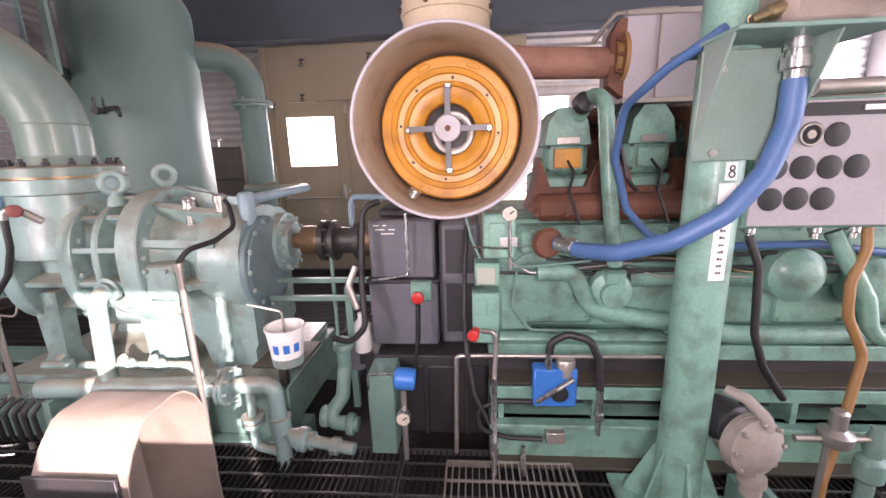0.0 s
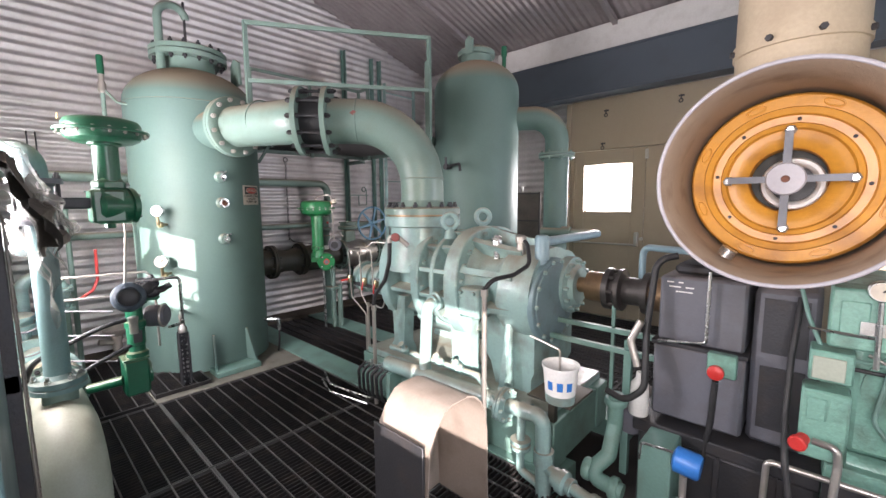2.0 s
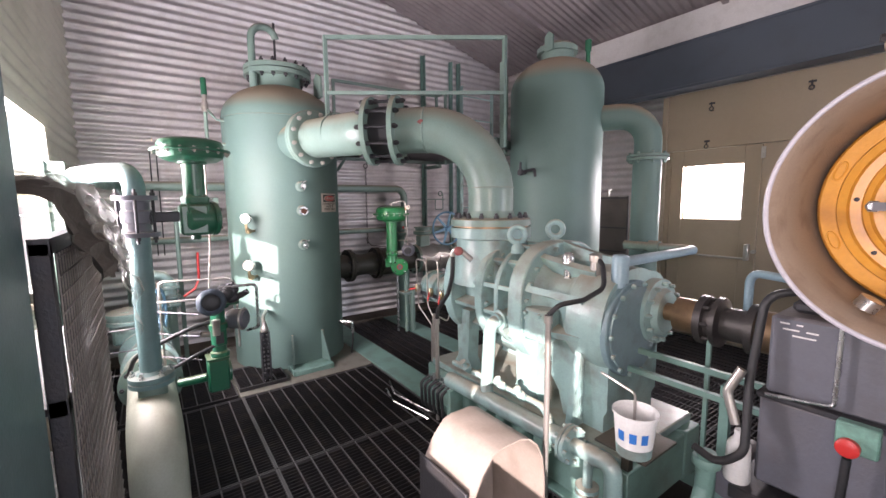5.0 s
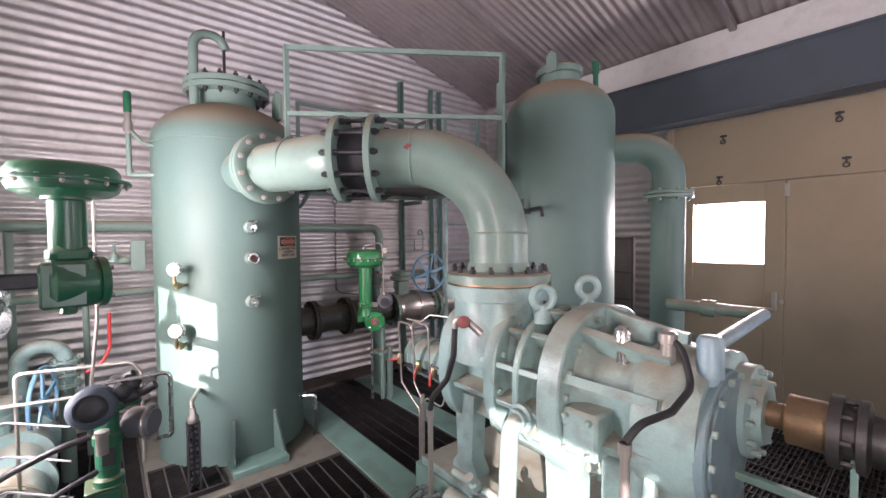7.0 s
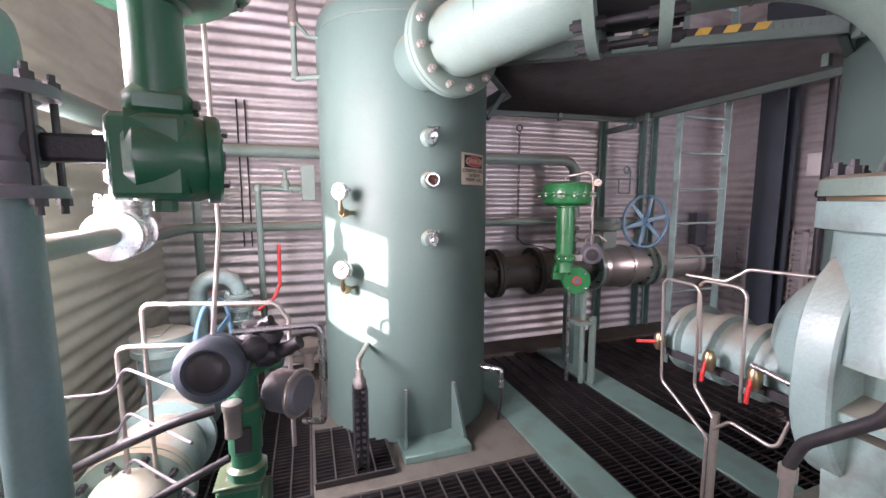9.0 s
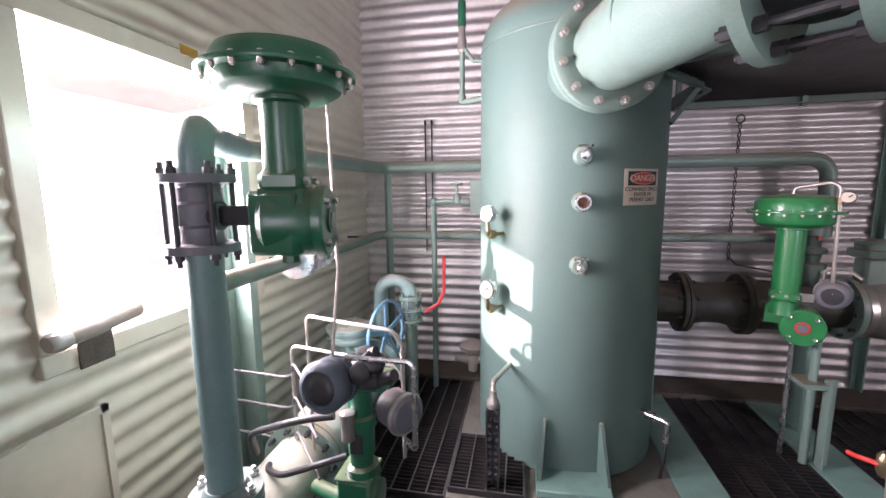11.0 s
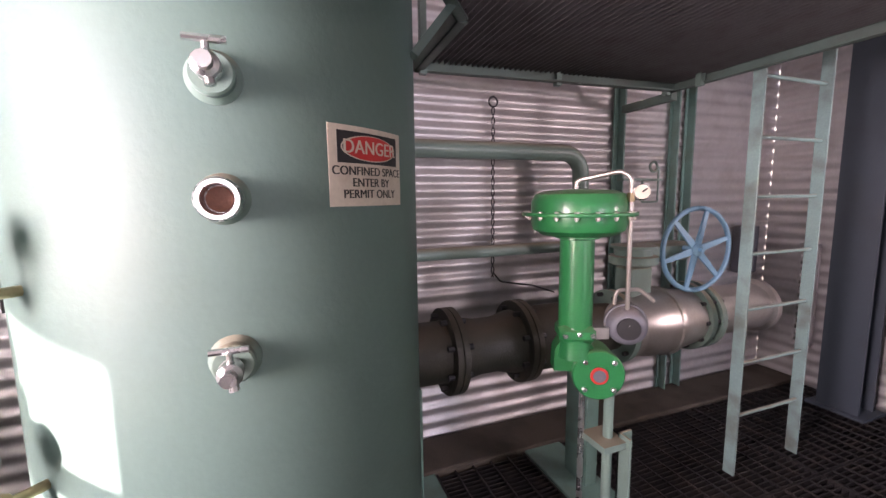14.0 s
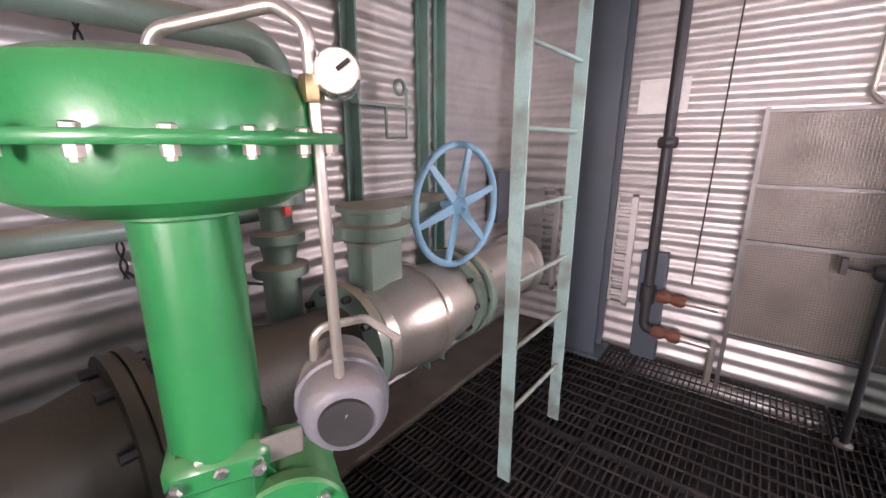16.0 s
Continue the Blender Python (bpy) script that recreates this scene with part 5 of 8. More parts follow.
part("wafer_valve", Shape().lathe([(0.108, 1.485), (0.108, 1.51), (0.075, 1.515), (0.066, 1.53), (0.066, 1.56), (0.074, 1.57), (0.074, 1.63), (0.066, 1.64), (0.066, 1.68), (0.075, 1.69), (0.108, 1.695), (0.108, 1.72)], C, seg=32), GREY, t, "grey wafer valve body between two flanges")
for i in range(6):
    a = math.pi * i / 3
    p = (C[0] + 0.094 * math.cos(a), C[1] + 0.094 * math.sin(a), 0)
    part("valve_stud", Shape().lathe([(0.008, 1.45), (0.008, 1.755)], p, seg=8).lathe([(0.015, 1.468), (0.015, 1.485)], p, seg=6).lathe([(0.015, 1.72), (0.015, 1.738)], p, seg=6), DARK, t)
part("top_elbow", Shape().tube([(C[0], C[1], 1.72), (C[0], C[1], 1.855), (-3.22, -0.13, 1.86), (-3.6, -0.28, 1.86)], 0.054, 0.10, 20, 10), RISER, t)
part("yoke", Shape().box((-3.02, 0.08, 1.565), (-2.96, 0.26, 1.625), 0.008).lathe([(0.045, 0), (0.045, 0.03)], (C[0], 0.07, 1.595), (0, 1, 0), 16), DARK, t)
A1 = diaphragm_actuator("dark_green_actuator", -2.975, 0.322, DKGREEN, 2.055, 1.985, 1.925, 1.73, 1.66, 1.475, 0.185, Vector((-3.01, 0.415, 1.578)), Vector((-0.25, 1, 0)), "dark green diaphragm actuator with bolted rim beside the riser", 0.060)
part("gear_case", Shape().box((-3.095, 0.235, 1.485), (-2.90, 0.385, 1.668), 0.012), DKGREEN, A1)
part("name_plate", Shape().box((-2.90, 0.13, 2.02), (-2.84, 0.1295, 2.045)), ORANGE, A1)
part("air_line", Shape().tube([(-3.10, 0.40, 1.95), (-3.12, 0.40, 1.40), (-3.10, 0.36, 1.0)], 0.006, 0.03, 8), SILVER, A1)

# ---- lagged pipe below the riser ----
t = thing("lagged_pipe", (-2.9, 0.02, 0), "pale wrapped pipe elbow rising from the grating", "pipe")
part("pipe_body", Shape().tube([(-2.60, 0.03, -0.2), (-2.62, 0.03, 0.42), (-3.55, 0.01, 0.42)], 0.135, 0.28, 32, 10), LAGGING, t)
part("stub", Shape().lathe([(0.075, 0.50), (0.075, 0.605)], (-2.968, 0.028, 0), seg=24), PIPE, t)
f = part("end_flange", Shape().lathe([(0.19, 0), (0.19, 0.03), (0.18, 0.032), (0.18, 0.036), (0.19, 0.038), (0.19, 0.068)], (-3.45, 0.012, 0.42), (-1, 0, 0), 36), PIPE, t)
for i in range(10):
    a = math.pi / 5 * i
    part("flange_bolt", Shape().lathe([(0.014, 0), (0.014, 0.02), (0.008, 0.022), (0.008, 0.036)], (-3.45, 0.012 + 0.165 * math.cos(a), 0.42 + 0.165 * math.sin(a)), (1, 0, 0), 6), DARK, f)
part("valve_body", Shape().lathe([(0.14, 0), (0.17, 0.08), (0.17, 0.2), (0.14, 0.28), (0.19, 0.285), (0.19, 0.32)], (-3.55, 0.01, 0.42), (-1, 0, 0), 32), MINT, t)
part("run_pipe", Shape().rod((-3.87, 0.01, 0.42), (-4.5, -0.02, 0.42), 0.13, 32), MINT, t)

# ---- motor-driven valve operator ----
t = thing("motor_operator", (-3.2, 0.36, 0.2), "green electric valve operator with a dark blue round motor", "valve operator")
base = part("gear_base", Shape().box((-3.29, 0.335, 0.37), (-3.15, 0.465, 0.60), 0.012), DKGREEN, t)
part("base_lid", Shape().box((-3.295, 0.33, 0.60), (-3.145, 0.47, 0.612), 0.004), DKGREEN, base)
part("base_plate_label", Shape().box((-3.26, 0.36, 0.612), (-3.18, 0.44, 0.615)), SILVER, base, "worn metal rating plate")
part("side_cover", Shape().lathe([(0.075, 0), (0.075, 0.016), (0.06, 0.02), (0.03, 0.022)], (-3.22, 0.465, 0.49), (0, 1, 0), 24), DKGREEN, base)
part("shaft_arm", Shape().rod((-3.22, 0.335, 0.47), (-3.30, 0.17, 0.44), 0.03, 14), DKGREEN, t)
part("column", Shape().lathe([(0.06, 0.612), (0.06, 0.64), (0.044, 0.65), (0.044, 0.69), (0.050, 0.695), (0.050, 0.80), (0.058, 0.805), (0.058, 0.84), (0.046, 0.85), (0.046, 0.95), (0.075, 0.955), (0.075, 0.98)], (-3.21, 0.42, 0), seg=24), DKGREEN, t)
part("column_window", Shape().box((-3.165, 0.395, 0.71), (-3.155, 0.445, 0.79), 0.003), BLACK, t)
part("stem_guard", Shape().lathe([(0.024, 0.78), (0.024, 0.86), (0.028, 0.865), (0.028, 0.885), (0.01, 0.89)], (-3.14, 0.40, 0), seg=14), SILVER, t)
part("hub_arm", Shape().box((-3.28, 0.36, 0.975), (-3.12, 0.55, 1.005), 0.012), DKGREEN, t)
part("motor_body", Shape().lathe([(0.05, -0.18), (0.06, -0.17), (0.06, -0.08), (0.05, -0.07)], (-3.06, 0.375, 1.03), (0.95, -0.1, 0.12), 24), DARK, t)
part("drive_head", Shape().lathe([(0.045, 0), (0.055, 0.01), (0.055, 0.07), (0.035, 0.085), (0.035, 0.11), (0.02, 0.115)], (-3.17, 0.47, 1.005), (0, 0, 1), 18).lathe([(0.03, 0), (0.036, 0.01), (0.036, 0.05), (0.02, 0.06)], (-3.12, 0.47, 1.06), (1, 0.2, 0.1), 14).rod((-3.17, 0.47, 1.10), (-3.13, 0.52, 1.13), 0.014, 8), BLACK, t, "black drive head with fittings")
mt = part("motor", Shape().lathe([(0.04, -0.09), (0.065, -0.085), (0.068, -0.05), (0.086, -0.045), (0.086, -0.025), (0.074, -0.02), (0.074, 0.0), (0.086, 0.004), (0.088, 0.035), (0.078, 0.05), (0.06, 0.058), (0.055, 0.05)], (-3.06, 0.375, 1.03), (0.95, -0.1, 0.12), 32), BLUEG, t, "dark blue round motor case")
part("motor_face", Shape().lathe([(0.054, 0.051), (0.045, 0.058), (0.02, 0.06)], (-3.06, 0.375, 1.03), (0.95, -0.1, 0.12), 24), BLACK, mt)
part("cable_gland", Shape().lathe([(0.03, 0), (0.035, 0.03), (0.03, 0.06), (0.022, 0.065), (0.022, 0.1)], (-3.12, 0.48, 1.02), (0.2, 1, 0.3), 12).lathe([(0.04, 0), (0.045, 0.04), (0.03, 0.06)], (-3.14, 0.50, 1.06), (0.5, 0.3, 1), 12).rod((-3.1, 0.55, 1.04), (-3.08, 0.60, 1.07), 0.02, 10), DARK, t)
sw = part("switch_case", Shape().lathe([(0.06, 0), (0.072, 0.02), (0.072, 0.11), (0.06, 0.125)], (-3.30, 0.50, 0.84), (0.5, 0.7, 0), 22), GREY, t, "dark grey round switch case")
part("case_ring", Shape().ring(Vector((-3.30, 0.50, 0.84)) + Vector((0.58, 0.81, 0)) * 0.105, (0.5, 0.7, 0), 0.074, 0.008, 24, 8), SILVER, sw)
part("side_conduit", Shape().tube([(-3.1, 0.42, 1.11), (-3.1, 0.66, 1.11), (-3.1, 0.66, 0.80), (-3.2, 0.6, 0.76)], 0.010, 0.03, 8), CHROME, t)
part("power_cable", Shape().tube([(-3.12, 0.36, 0.88), (-3.10, 0.26, 0.87), (-3.12, 0.14, 0.82), (-3.18, 0.02, 0.75), (-3.22, -0.06, 0.70), (-3.3, -0.10, 0.56)], 0.014, 0.2, 10), BLACK, t)
part("second_cable", Shape().tube([(-3.16, 0.38, 0.70), (-3.12, 0.26, 0.67), (-3.14, 0.12, 0.60), (-3.18, 0.03, 0.58), (-3.24, 0.0, 0.56)], 0.012, 0.2, 10), BLACK, t)
for z, y1 in ((0.95, 0.30), (0.80, 0.30), (0.64, 0.30)):
    part("instrument_tube", Shape().tube([(-3.50, -0.445, z - 0.12), (-3.46, -0.02, z - 0.12), (-3.36, 0.06, z), (-3.10, y1, z)], 0.005, 0.1, 8), GREY, t)
for k, (y0, z0, z1) in enumerate(((0.02, 1.0, 0.62), (0.10, 1.14, 0.70))):
    part("tube_frame", Shape().tube([(-3.42, y0, z1 - 0.2), (-3.42, y0, z0), (-3.36, 0.30, z0), (-3.30, 0.52, z0), (-3.30, 0.56, z0 - 0.06), (-3.30, 0.56, z1)], 0.008, 0.03, 8), SILVER, t)

# ---- mint gate valve with blue wheel ----
t = thing("gate_valve", (-4.5, -0.1, 0.2), "mint-green gear-operated gate valve with blue hand wheel", "valve")
part("body", Shape().lathe([(0.19, 0), (0.19, 0.03), (0.14, 0.04), (0.17, 0.12), (0.17, 0.22), (0.14, 0.30), (0.19, 0.31), (0.19, 0.34)], (-4.20, -0.02, 0.42), (-1, 0, 0), 32), MINT, t)
part("neck", Shape().box((-4.47, -0.24, 0.5), (-4.27, -0.04, 0.66), 0.02), MINT, t)
part("gear_case", Shape().lathe([(0.12, 0.60), (0.12, 0.66), (0.145, 0.67), (0.145, 0.70), (0.135, 0.702), (0.135, 0.735), (0.15, 0.737), (0.15, 0.765), (0.13, 0.775), (0.03, 0.78)], (-4.37, -0.14, 0), seg=32), MINT, t)
part("cap_strip", Shape().box((-4.48, -0.165, 0.779), (-4.26, -0.115, 0.786), 0.002), MINT, t)
hand_wheel(t, Vector((-4.45, 0.095, 0.69)), (0.22, 1, 0), 0.225, WHEELBLUE, 5, 0.012)
part("wheel_shaft", Shape().rod((-4.45, 0.09, 0.69), (-4.44, -0.10, 0.68), 0.015, 10), MINT, t)
t = thing("return_bend", (-4.75, 0.07, 0), "mint painted inverted U pipe with ball valve and red lever", "pipe")
part("bend", Shape().tube([(-4.75, -0.05, 0.45), (-4.75, -0.05, 1.0), (-4.75, 0.19, 1.0), (-4.75, 0.19, 0.86)], 0.048, 0.118, 20, 10), MINT, t)
s = Shape()
for z in (0.87, 0.78, 0.70):
    flange_pair(s, (-4.75, 0.19, z), (0, 0, 1), 0.085, 0.012, 0.004, 8, 0.008)
part("ball_valve", s.lathe([(0.06, 0.70), (0.06, 0.87)], (-4.75, 0.19, 0), seg=20), MINT, t)
part("drop_leg", Shape().rod((-4.75, 0.19, 0.0), (-4.75, 0.19, 0.70), 0.045, 20), PIPE, t)
part("lever", Shape().tube([(-4.75, 0.30, 0.76), (-4.75, 0.40, 0.83), (-4.77, 0.44, 0.92), (-4.76, 0.445, 1.19)], 0.012, 0.03, 8), RED, t, "bent red valve lever")
t = thing("drain_pipe", (-5.1, 0.30, 0), "thin green pipe with a small valve on the wall", "pipe")
part("pipe_run", Shape().tube([(-5.1, 0.30, 0.0), (-5.1, 0.30, 1.57), (-5.1, 0.60, 1.57)], 0.022, 0.03, 12), PIPE, t)
for p, a in (((-5.1, 0.30, 1.57), (0, 0, 1)), ((-5.1, 0.56, 1.57), (0, 1, 0))):
    part("union", Shape().lathe([(0.026, -0.03), (0.032, -0.02), (0.032, 0.02), (0.026, 0.03)], p, a, 10), PIPE, t)
part("stop_valve", Shape().lathe([(0.03, 1.56), (0.034, 1.60), (0.022, 1.63), (0.012, 1.64), (0.012, 1.70), (0.045, 1.705), (0.045, 1.717), (0.012, 1.72)], (-5.1, 0.49, 0), seg=16), PIPE, t)
part("small_box", Shape().box((-5.13, 0.60, 1.48), (-5.06, 0.70, 1.74), 0.005), PIPE, t)
t = thing("sump_valve", (-5.25, 0.6, 0.1), "dusty grey cast valve standing by the wall", "valve")
part("bonnet", Shape().lathe([(0.04, 0.1), (0.05, 0.25), (0.11, 0.30), (0.12, 0.33), (0.06, 0.36), (0.02, 0.38)], (-5.25, 0.60, 0), seg=24).tube([(-5.22, 0.45, 0.22), (-5.25, 0.6, 0.18), (-5.25, 0.7, 0.2)], 0.03, 0.04, 12), CONC, t)
t = thing("relief_valve", (-4.68, 0.595, 2.24), "green capped relief valve on a thin pipe", "valve")
part("pipe_leg", Shape().tube([(-4.56, 0.76, 2.24), (-4.68, 0.595, 2.24), (-4.68, 0.595, 2.58)], 0.017, 0.02, 12).tube([(-4.68, 0.595, 2.60), (-4.62, 0.68, 2.48), (-4.56, 0.75, 2.46)], 0.012, 0.02, 10), PIPE, t)
part("elbow_fitting", Shape().lathe([(0.022, -0.025), (0.026, -0.015), (0.026, 0.015), (0.022, 0.025)], (-4.68, 0.595, 2.26), seg=10), PIPE, t)
part("valve_body", Shape().lathe([(0.018, 2.55), (0.030, 2.565), (0.030, 2.63), (0.020, 2.66), (0.024, 2.72)], (-4.68, 0.595, 0), seg=16), SILVER, t)
part("cap", Shape().lathe([(0.026, 2.71), (0.026, 2.86), (0.020, 2.87)], (-4.68, 0.595, 0), seg=16), DKGREEN, t)


def chain(name, y, z0, z1, label):
    """A hanging wire loop with twisted strands on the end wall."""
    t = thing(name, (WX + 0.05, y, z1), label, "hanging wire")
    part("hook", Shape().ring((WX + 0.04, y, z1), (1, 0, 0), 0.03, 0.006, 16, 6).rod((WX + 0.005, y, z1 + 0.03), (WX + 0.05, y, z1 + 0.03), 0.006, 8), DARK, t)
    s = Shape()
    for k in (0, math.pi):
        s.tube([(WX + 0.04 + 0.006 * math.cos(k + i * 0.9), y + 0.010 * math.sin(k + i * 0.9), z1 - 0.03 - (z1 - z0) * i / 60) for i in range(61)], 0.004, seg=6)
    part("strand", s, DARK, t)
    part("loose_end", Shape().tube([(WX + 0.05, y, z0), (WX + 0.06, y + 0.05, z0 - 0.06), (WX + 0.08, y + 0.28, z0 - 0.10), (WX + 0.09, y + 0.45, z0 - 0.16)], 0.006, 0.05, 8), DARK, t)
    return t


chain("hanging_wire", 2.66, 1.10, 2.19, "dark twisted wire hanging from a wall hook")
for y in (0.13, 0.19):
    s = Shape().rod((WX + 0.03, y, 1.1), (WX + 0.03, y, 2.24), 0.006, 8).ring((WX + 0.03, y, 2.26), (0, 1, 0), 0.02, 0.006, 14, 6)
    single("wall_rod", s, DARK, "thin dark rod hooked on the wall", "rod", group="rods on the end wall")
for y, w in ((3.68, 0.09), (4.20, 0.05), (4.36, 0.06)):
    s = Shape().box((WX + 0.02, y - w / 2, 0), (WX + 0.03, y + w / 2, 3.9)).box((WX + 0.03, y - 0.006, 0), (WX + 0.09, y + 0.006, 3.9))
    single("wall_stud", s, STEELG, "grey-green steel wall post", "post", "structure")
single("wall_box", Shape().box((WX + 0.02, 4.98, 0.93), (WX + 0.12, 5.16, 1.33), 0.008), GREY, "grey metal wall box", "electrical box")
single("gauge_bracket", Shape().box((WX + 0.10, 3.62, 1.70), (WX + 0.16, 3.98, 1.715)).tube([(WX + 0.15, 3.80, 1.71), (WX + 0.15, 3.80, 1.55), (WX + 0.15, 3.95, 1.55), (WX + 0.15, 3.95, 1.80)], 0.008, 0.01, 8).ring((WX + 0.15, 3.90, 1.80), (1, 0, 0), 0.035, 0.010, 16, 8), PIPE, "small tubing bracket with a ring gauge", "bracket")


# ---- platform, hand rail and ladder ----
def platform():
    t = thing("access_platform", (-4.3, 2.7, 2.2), "grey-green steel grating platform with tube hand rails", "platform")
    poly = [(-5.21, 2.04), (-4.60, 2.02), (-4.02, 1.56), (-3.10, 2.95), (-3.42, 3.70), (-5.10, 3.66)]
    s = Shape()
    for (x0, y0), (x1, y1) in zip(poly, poly[1:] + poly[:1]):
        a, b = Vector((x0, y0, 0)), Vector((x1, y1, 0))
        d = (b - a).normalized()
        nrm = Vector((-d.y, d.x, 0)) * 0.006
        for z0, z1, w in ((2.215, 2.30, 1.0), (2.215, 2.223, 7.0)):
            vs = [p + q + Vector((0, 0, z)) for z in (z0, z1) for p, q in ((a, Vector((0, 0, 0))), (b, Vector((0, 0, 0))), (b, nrm * w), (a, nrm * w))]
            s.add(vs, [(0, 1, 2, 3), (4, 7, 6, 5), (0, 4, 5, 1), (1, 5, 6, 2), (2, 6, 7, 3), (3, 7, 4, 0)])
    part("edge_channel", s, PLATFORM, t)

    def span(y):
        """Left and right edge of the deck at a given y."""
        xs = []
        for (x0, y0), (x1, y1) in zip(poly, poly[1:] + poly[:1]):
            if (y0 - y) * (y1 - y) < 0:
                xs.append(x0 + (x1 - x0) * (y - y0) / (y1 - y0))
        return (min(xs), max(xs)) if len(xs) >= 2 else None

    s = Shape()
    y = 1.60
    while y < 3.65:
        e = span(y)
        if e:
            s.box((e[0], y - 0.002, 2.262), (e[1], y + 0.002, 2.292))
        y += 0.03
    b = part("deck_bar", s, ROD, t)
    b["kind"] = "stuff"
    s = Shape()
    for i in range(24):
        x = -5.15 + 0.1 * i
        ys = [1.6 + 0.02 * k for k in range(104) if span(1.6 + 0.02 * k) and span(1.6 + 0.02 * k)[0] <= x <= span(1.6 + 0.02 * k)[1]]
        if ys:
            s.box((x - 0.003, min(ys), 2.282), (x + 0.003, max(ys), 2.290))
    b = part("deck_cross_rod", s, DARK, t)
    b["kind"] = "stuff"
    part("knee_brace", Shape().tube([(-4.50, 1.96, 2.22), (-4.42, 1.80, 2.02)], 0.018, seg=4), PLATFORM, t)
    d, n = Vector((0.552, 0.834, 0)), Vector((0.834, -0.552, 0))
    for k in range(10):
        p = Vector((-4.02, 1.56, 2.262)) + d * (0.75 + 0.06 * k) + n * 0.009
        vs = [p + d * u + n * w + Vector((0.0, 0.0, h)) for u, h in ((0, 0), (0.058, 0), (0.078, 0.034), (0.02, 0.034)) for w in (0, 0.002)]
        part("warning_stripe", Shape().add(vs, [(0, 2, 4, 6), (1, 7, 5, 3), (0, 1, 3, 2), (2, 3, 5, 4), (4, 5, 7, 6), (6, 7, 1, 0)]), YELLOWTAPE if k % 2 else BLACK, t, "yellow and black edge stripe")
    part("wall_stay", Shape().box((-5.50, 3.64, 2.17), (-5.10, 3.69, 2.22), 0.003), PLATFORM, t)

    def rail(a, b, mids, posts):
        a, b = Vector(a), Vector(b)
        for z in mids:
            part("rail", Shape().tube([a + Vector((0, 0, z)), b + Vector((0, 0, z))], 0.024, seg=4), PIPE, t)
        for k in posts:
            p = a + (b - a) * k
            part("rail_post", Shape().tube([p, p + Vector((0, 0, max(mids) + 0.016))], 0.024, seg=4), PIPE, t)

    rail((-4.00, 1.56, 2.2), (-3.045, 2.985, 2.2), (1.03, 0.52), (0, 1))
    rail((-5.18, 2.08, 2.2), (-5.12, 3.62, 2.2), (1.0, 0.52), (0, 0.5, 1))
    rail((-4.9, 3.62, 2.2), (-5.12, 3.62, 2.2), (1.0, 0.52), (0,))
    rail((-3.09, 3.0, 2.2), (-3.40, 3.35, 2.2), (0.80, 0.45), (0, 1))
    return t


platform()
t = thing("ladder", (-4.64, 3.98, 0), "pale green steel ladder standing up to the platform", "ladder")
for y in (3.71, 4.27):
    part("stile", Shape().box((-4.672, y - 0.006, 0), (-4.608, y + 0.006, 3.25), 0.002), MINT, t)
for k in range(10):
    part("rung", Shape().rod((-4.64, 3.71, 0.345 + 0.309 * k), (-4.64, 4.27, 0.345 + 0.309 * k), 0.0105, 10), MINT, t)

# ---- far corner by the column ----
t = thing("standpipe", (-4.42, 5.26, 0), "dark vertical pipe with union and copper coloured valves", "pipe")
part("riser", Shape().rod((-4.42, 5.28, 0.35), (-4.42, 5.28, 3.8), 0.034, 16).lathe([(0.05, 1.50), (0.06, 1.52), (0.06, 1.55), (0.05, 1.57)], (-4.42, 5.28, 0), seg=8).lathe([(0.05, 0.45), (0.05, 0.58)], (-4.42, 5.28, 0), seg=16), DARK, t)
part("backing_post", Shape().box((-4.50, 5.33, 0), (-4.33, 5.41, 0.80), 0.006), BLUEG, t, "blue-grey steel backing post")
for z in (0.52, 0.26):
    v = part("valve", Shape().lathe([(0.03, 0), (0.045, 0.02), (0.045, 0.06), (0.03, 0.09), (0.045, 0.12), (0.045, 0.16), (0.03, 0.18)], (-4.36, 5.26, z), (1, 0, -0.04), 16), RUST, t, "reddish brown valve body")
    part("nipple", Shape().rod((-4.18, 5.26, z - 0.008), (-4.0, 5.26, z - 0.014), 0.022, 12), SILVER, v)
part("foot_elbow", Shape().tube([(-4.42, 5.28, 0.40), (-4.42, 5.28, 0.26), (-4.34, 5.26, 0.26)], 0.034, 0.05, 14), DARK, t)
part("leg", Shape().rod((-4.0, 5.26, 0.0), (-4.0, 5.26, 0.30), 0.022, 12), SILVER, t)
part("cord", Shape().rod((-4.18, 5.40, 0.6), (-4.12, 5.40, 3.6), 0.005, 6), DARK, t)
single("wall_notice", Shape().box((-4.66, 5.425, 1.72), (-4.36, 5.43, 1.94)).box((-4.66, 5.42, 1.925), (-4.36, 5.424, 1.94)), WHITE, "pale faded paper notice on the wall", "notice")
for x0 in (-5.30, -4.72):
    t = thing("wall_louvre", (x0, 5.42, 0.36), "narrow galvanised louvre plate on the wall", "louvre")
    part("louvre_frame", Shape().box((x0, 5.405, 0.34), (x0 + 0.015, 5.43, 1.18)).box((x0 + 0.10, 5.405, 0.34), (x0 + 0.14, 5.43, 1.18)).box((x0, 5.405, 1.16), (x0 + 0.14, 5.43, 1.19)).box((x0, 5.405, 0.33), (x0 + 0.14, 5.43, 0.36)), GALV, t)
    for k in range(14):
        part("slat", Shape().box((x0 + 0.015, 5.40, 0.38 + 0.055 * k), (x0 + 0.10, 5.43, 0.405 + 0.055 * k), 0.003), GALV, t)


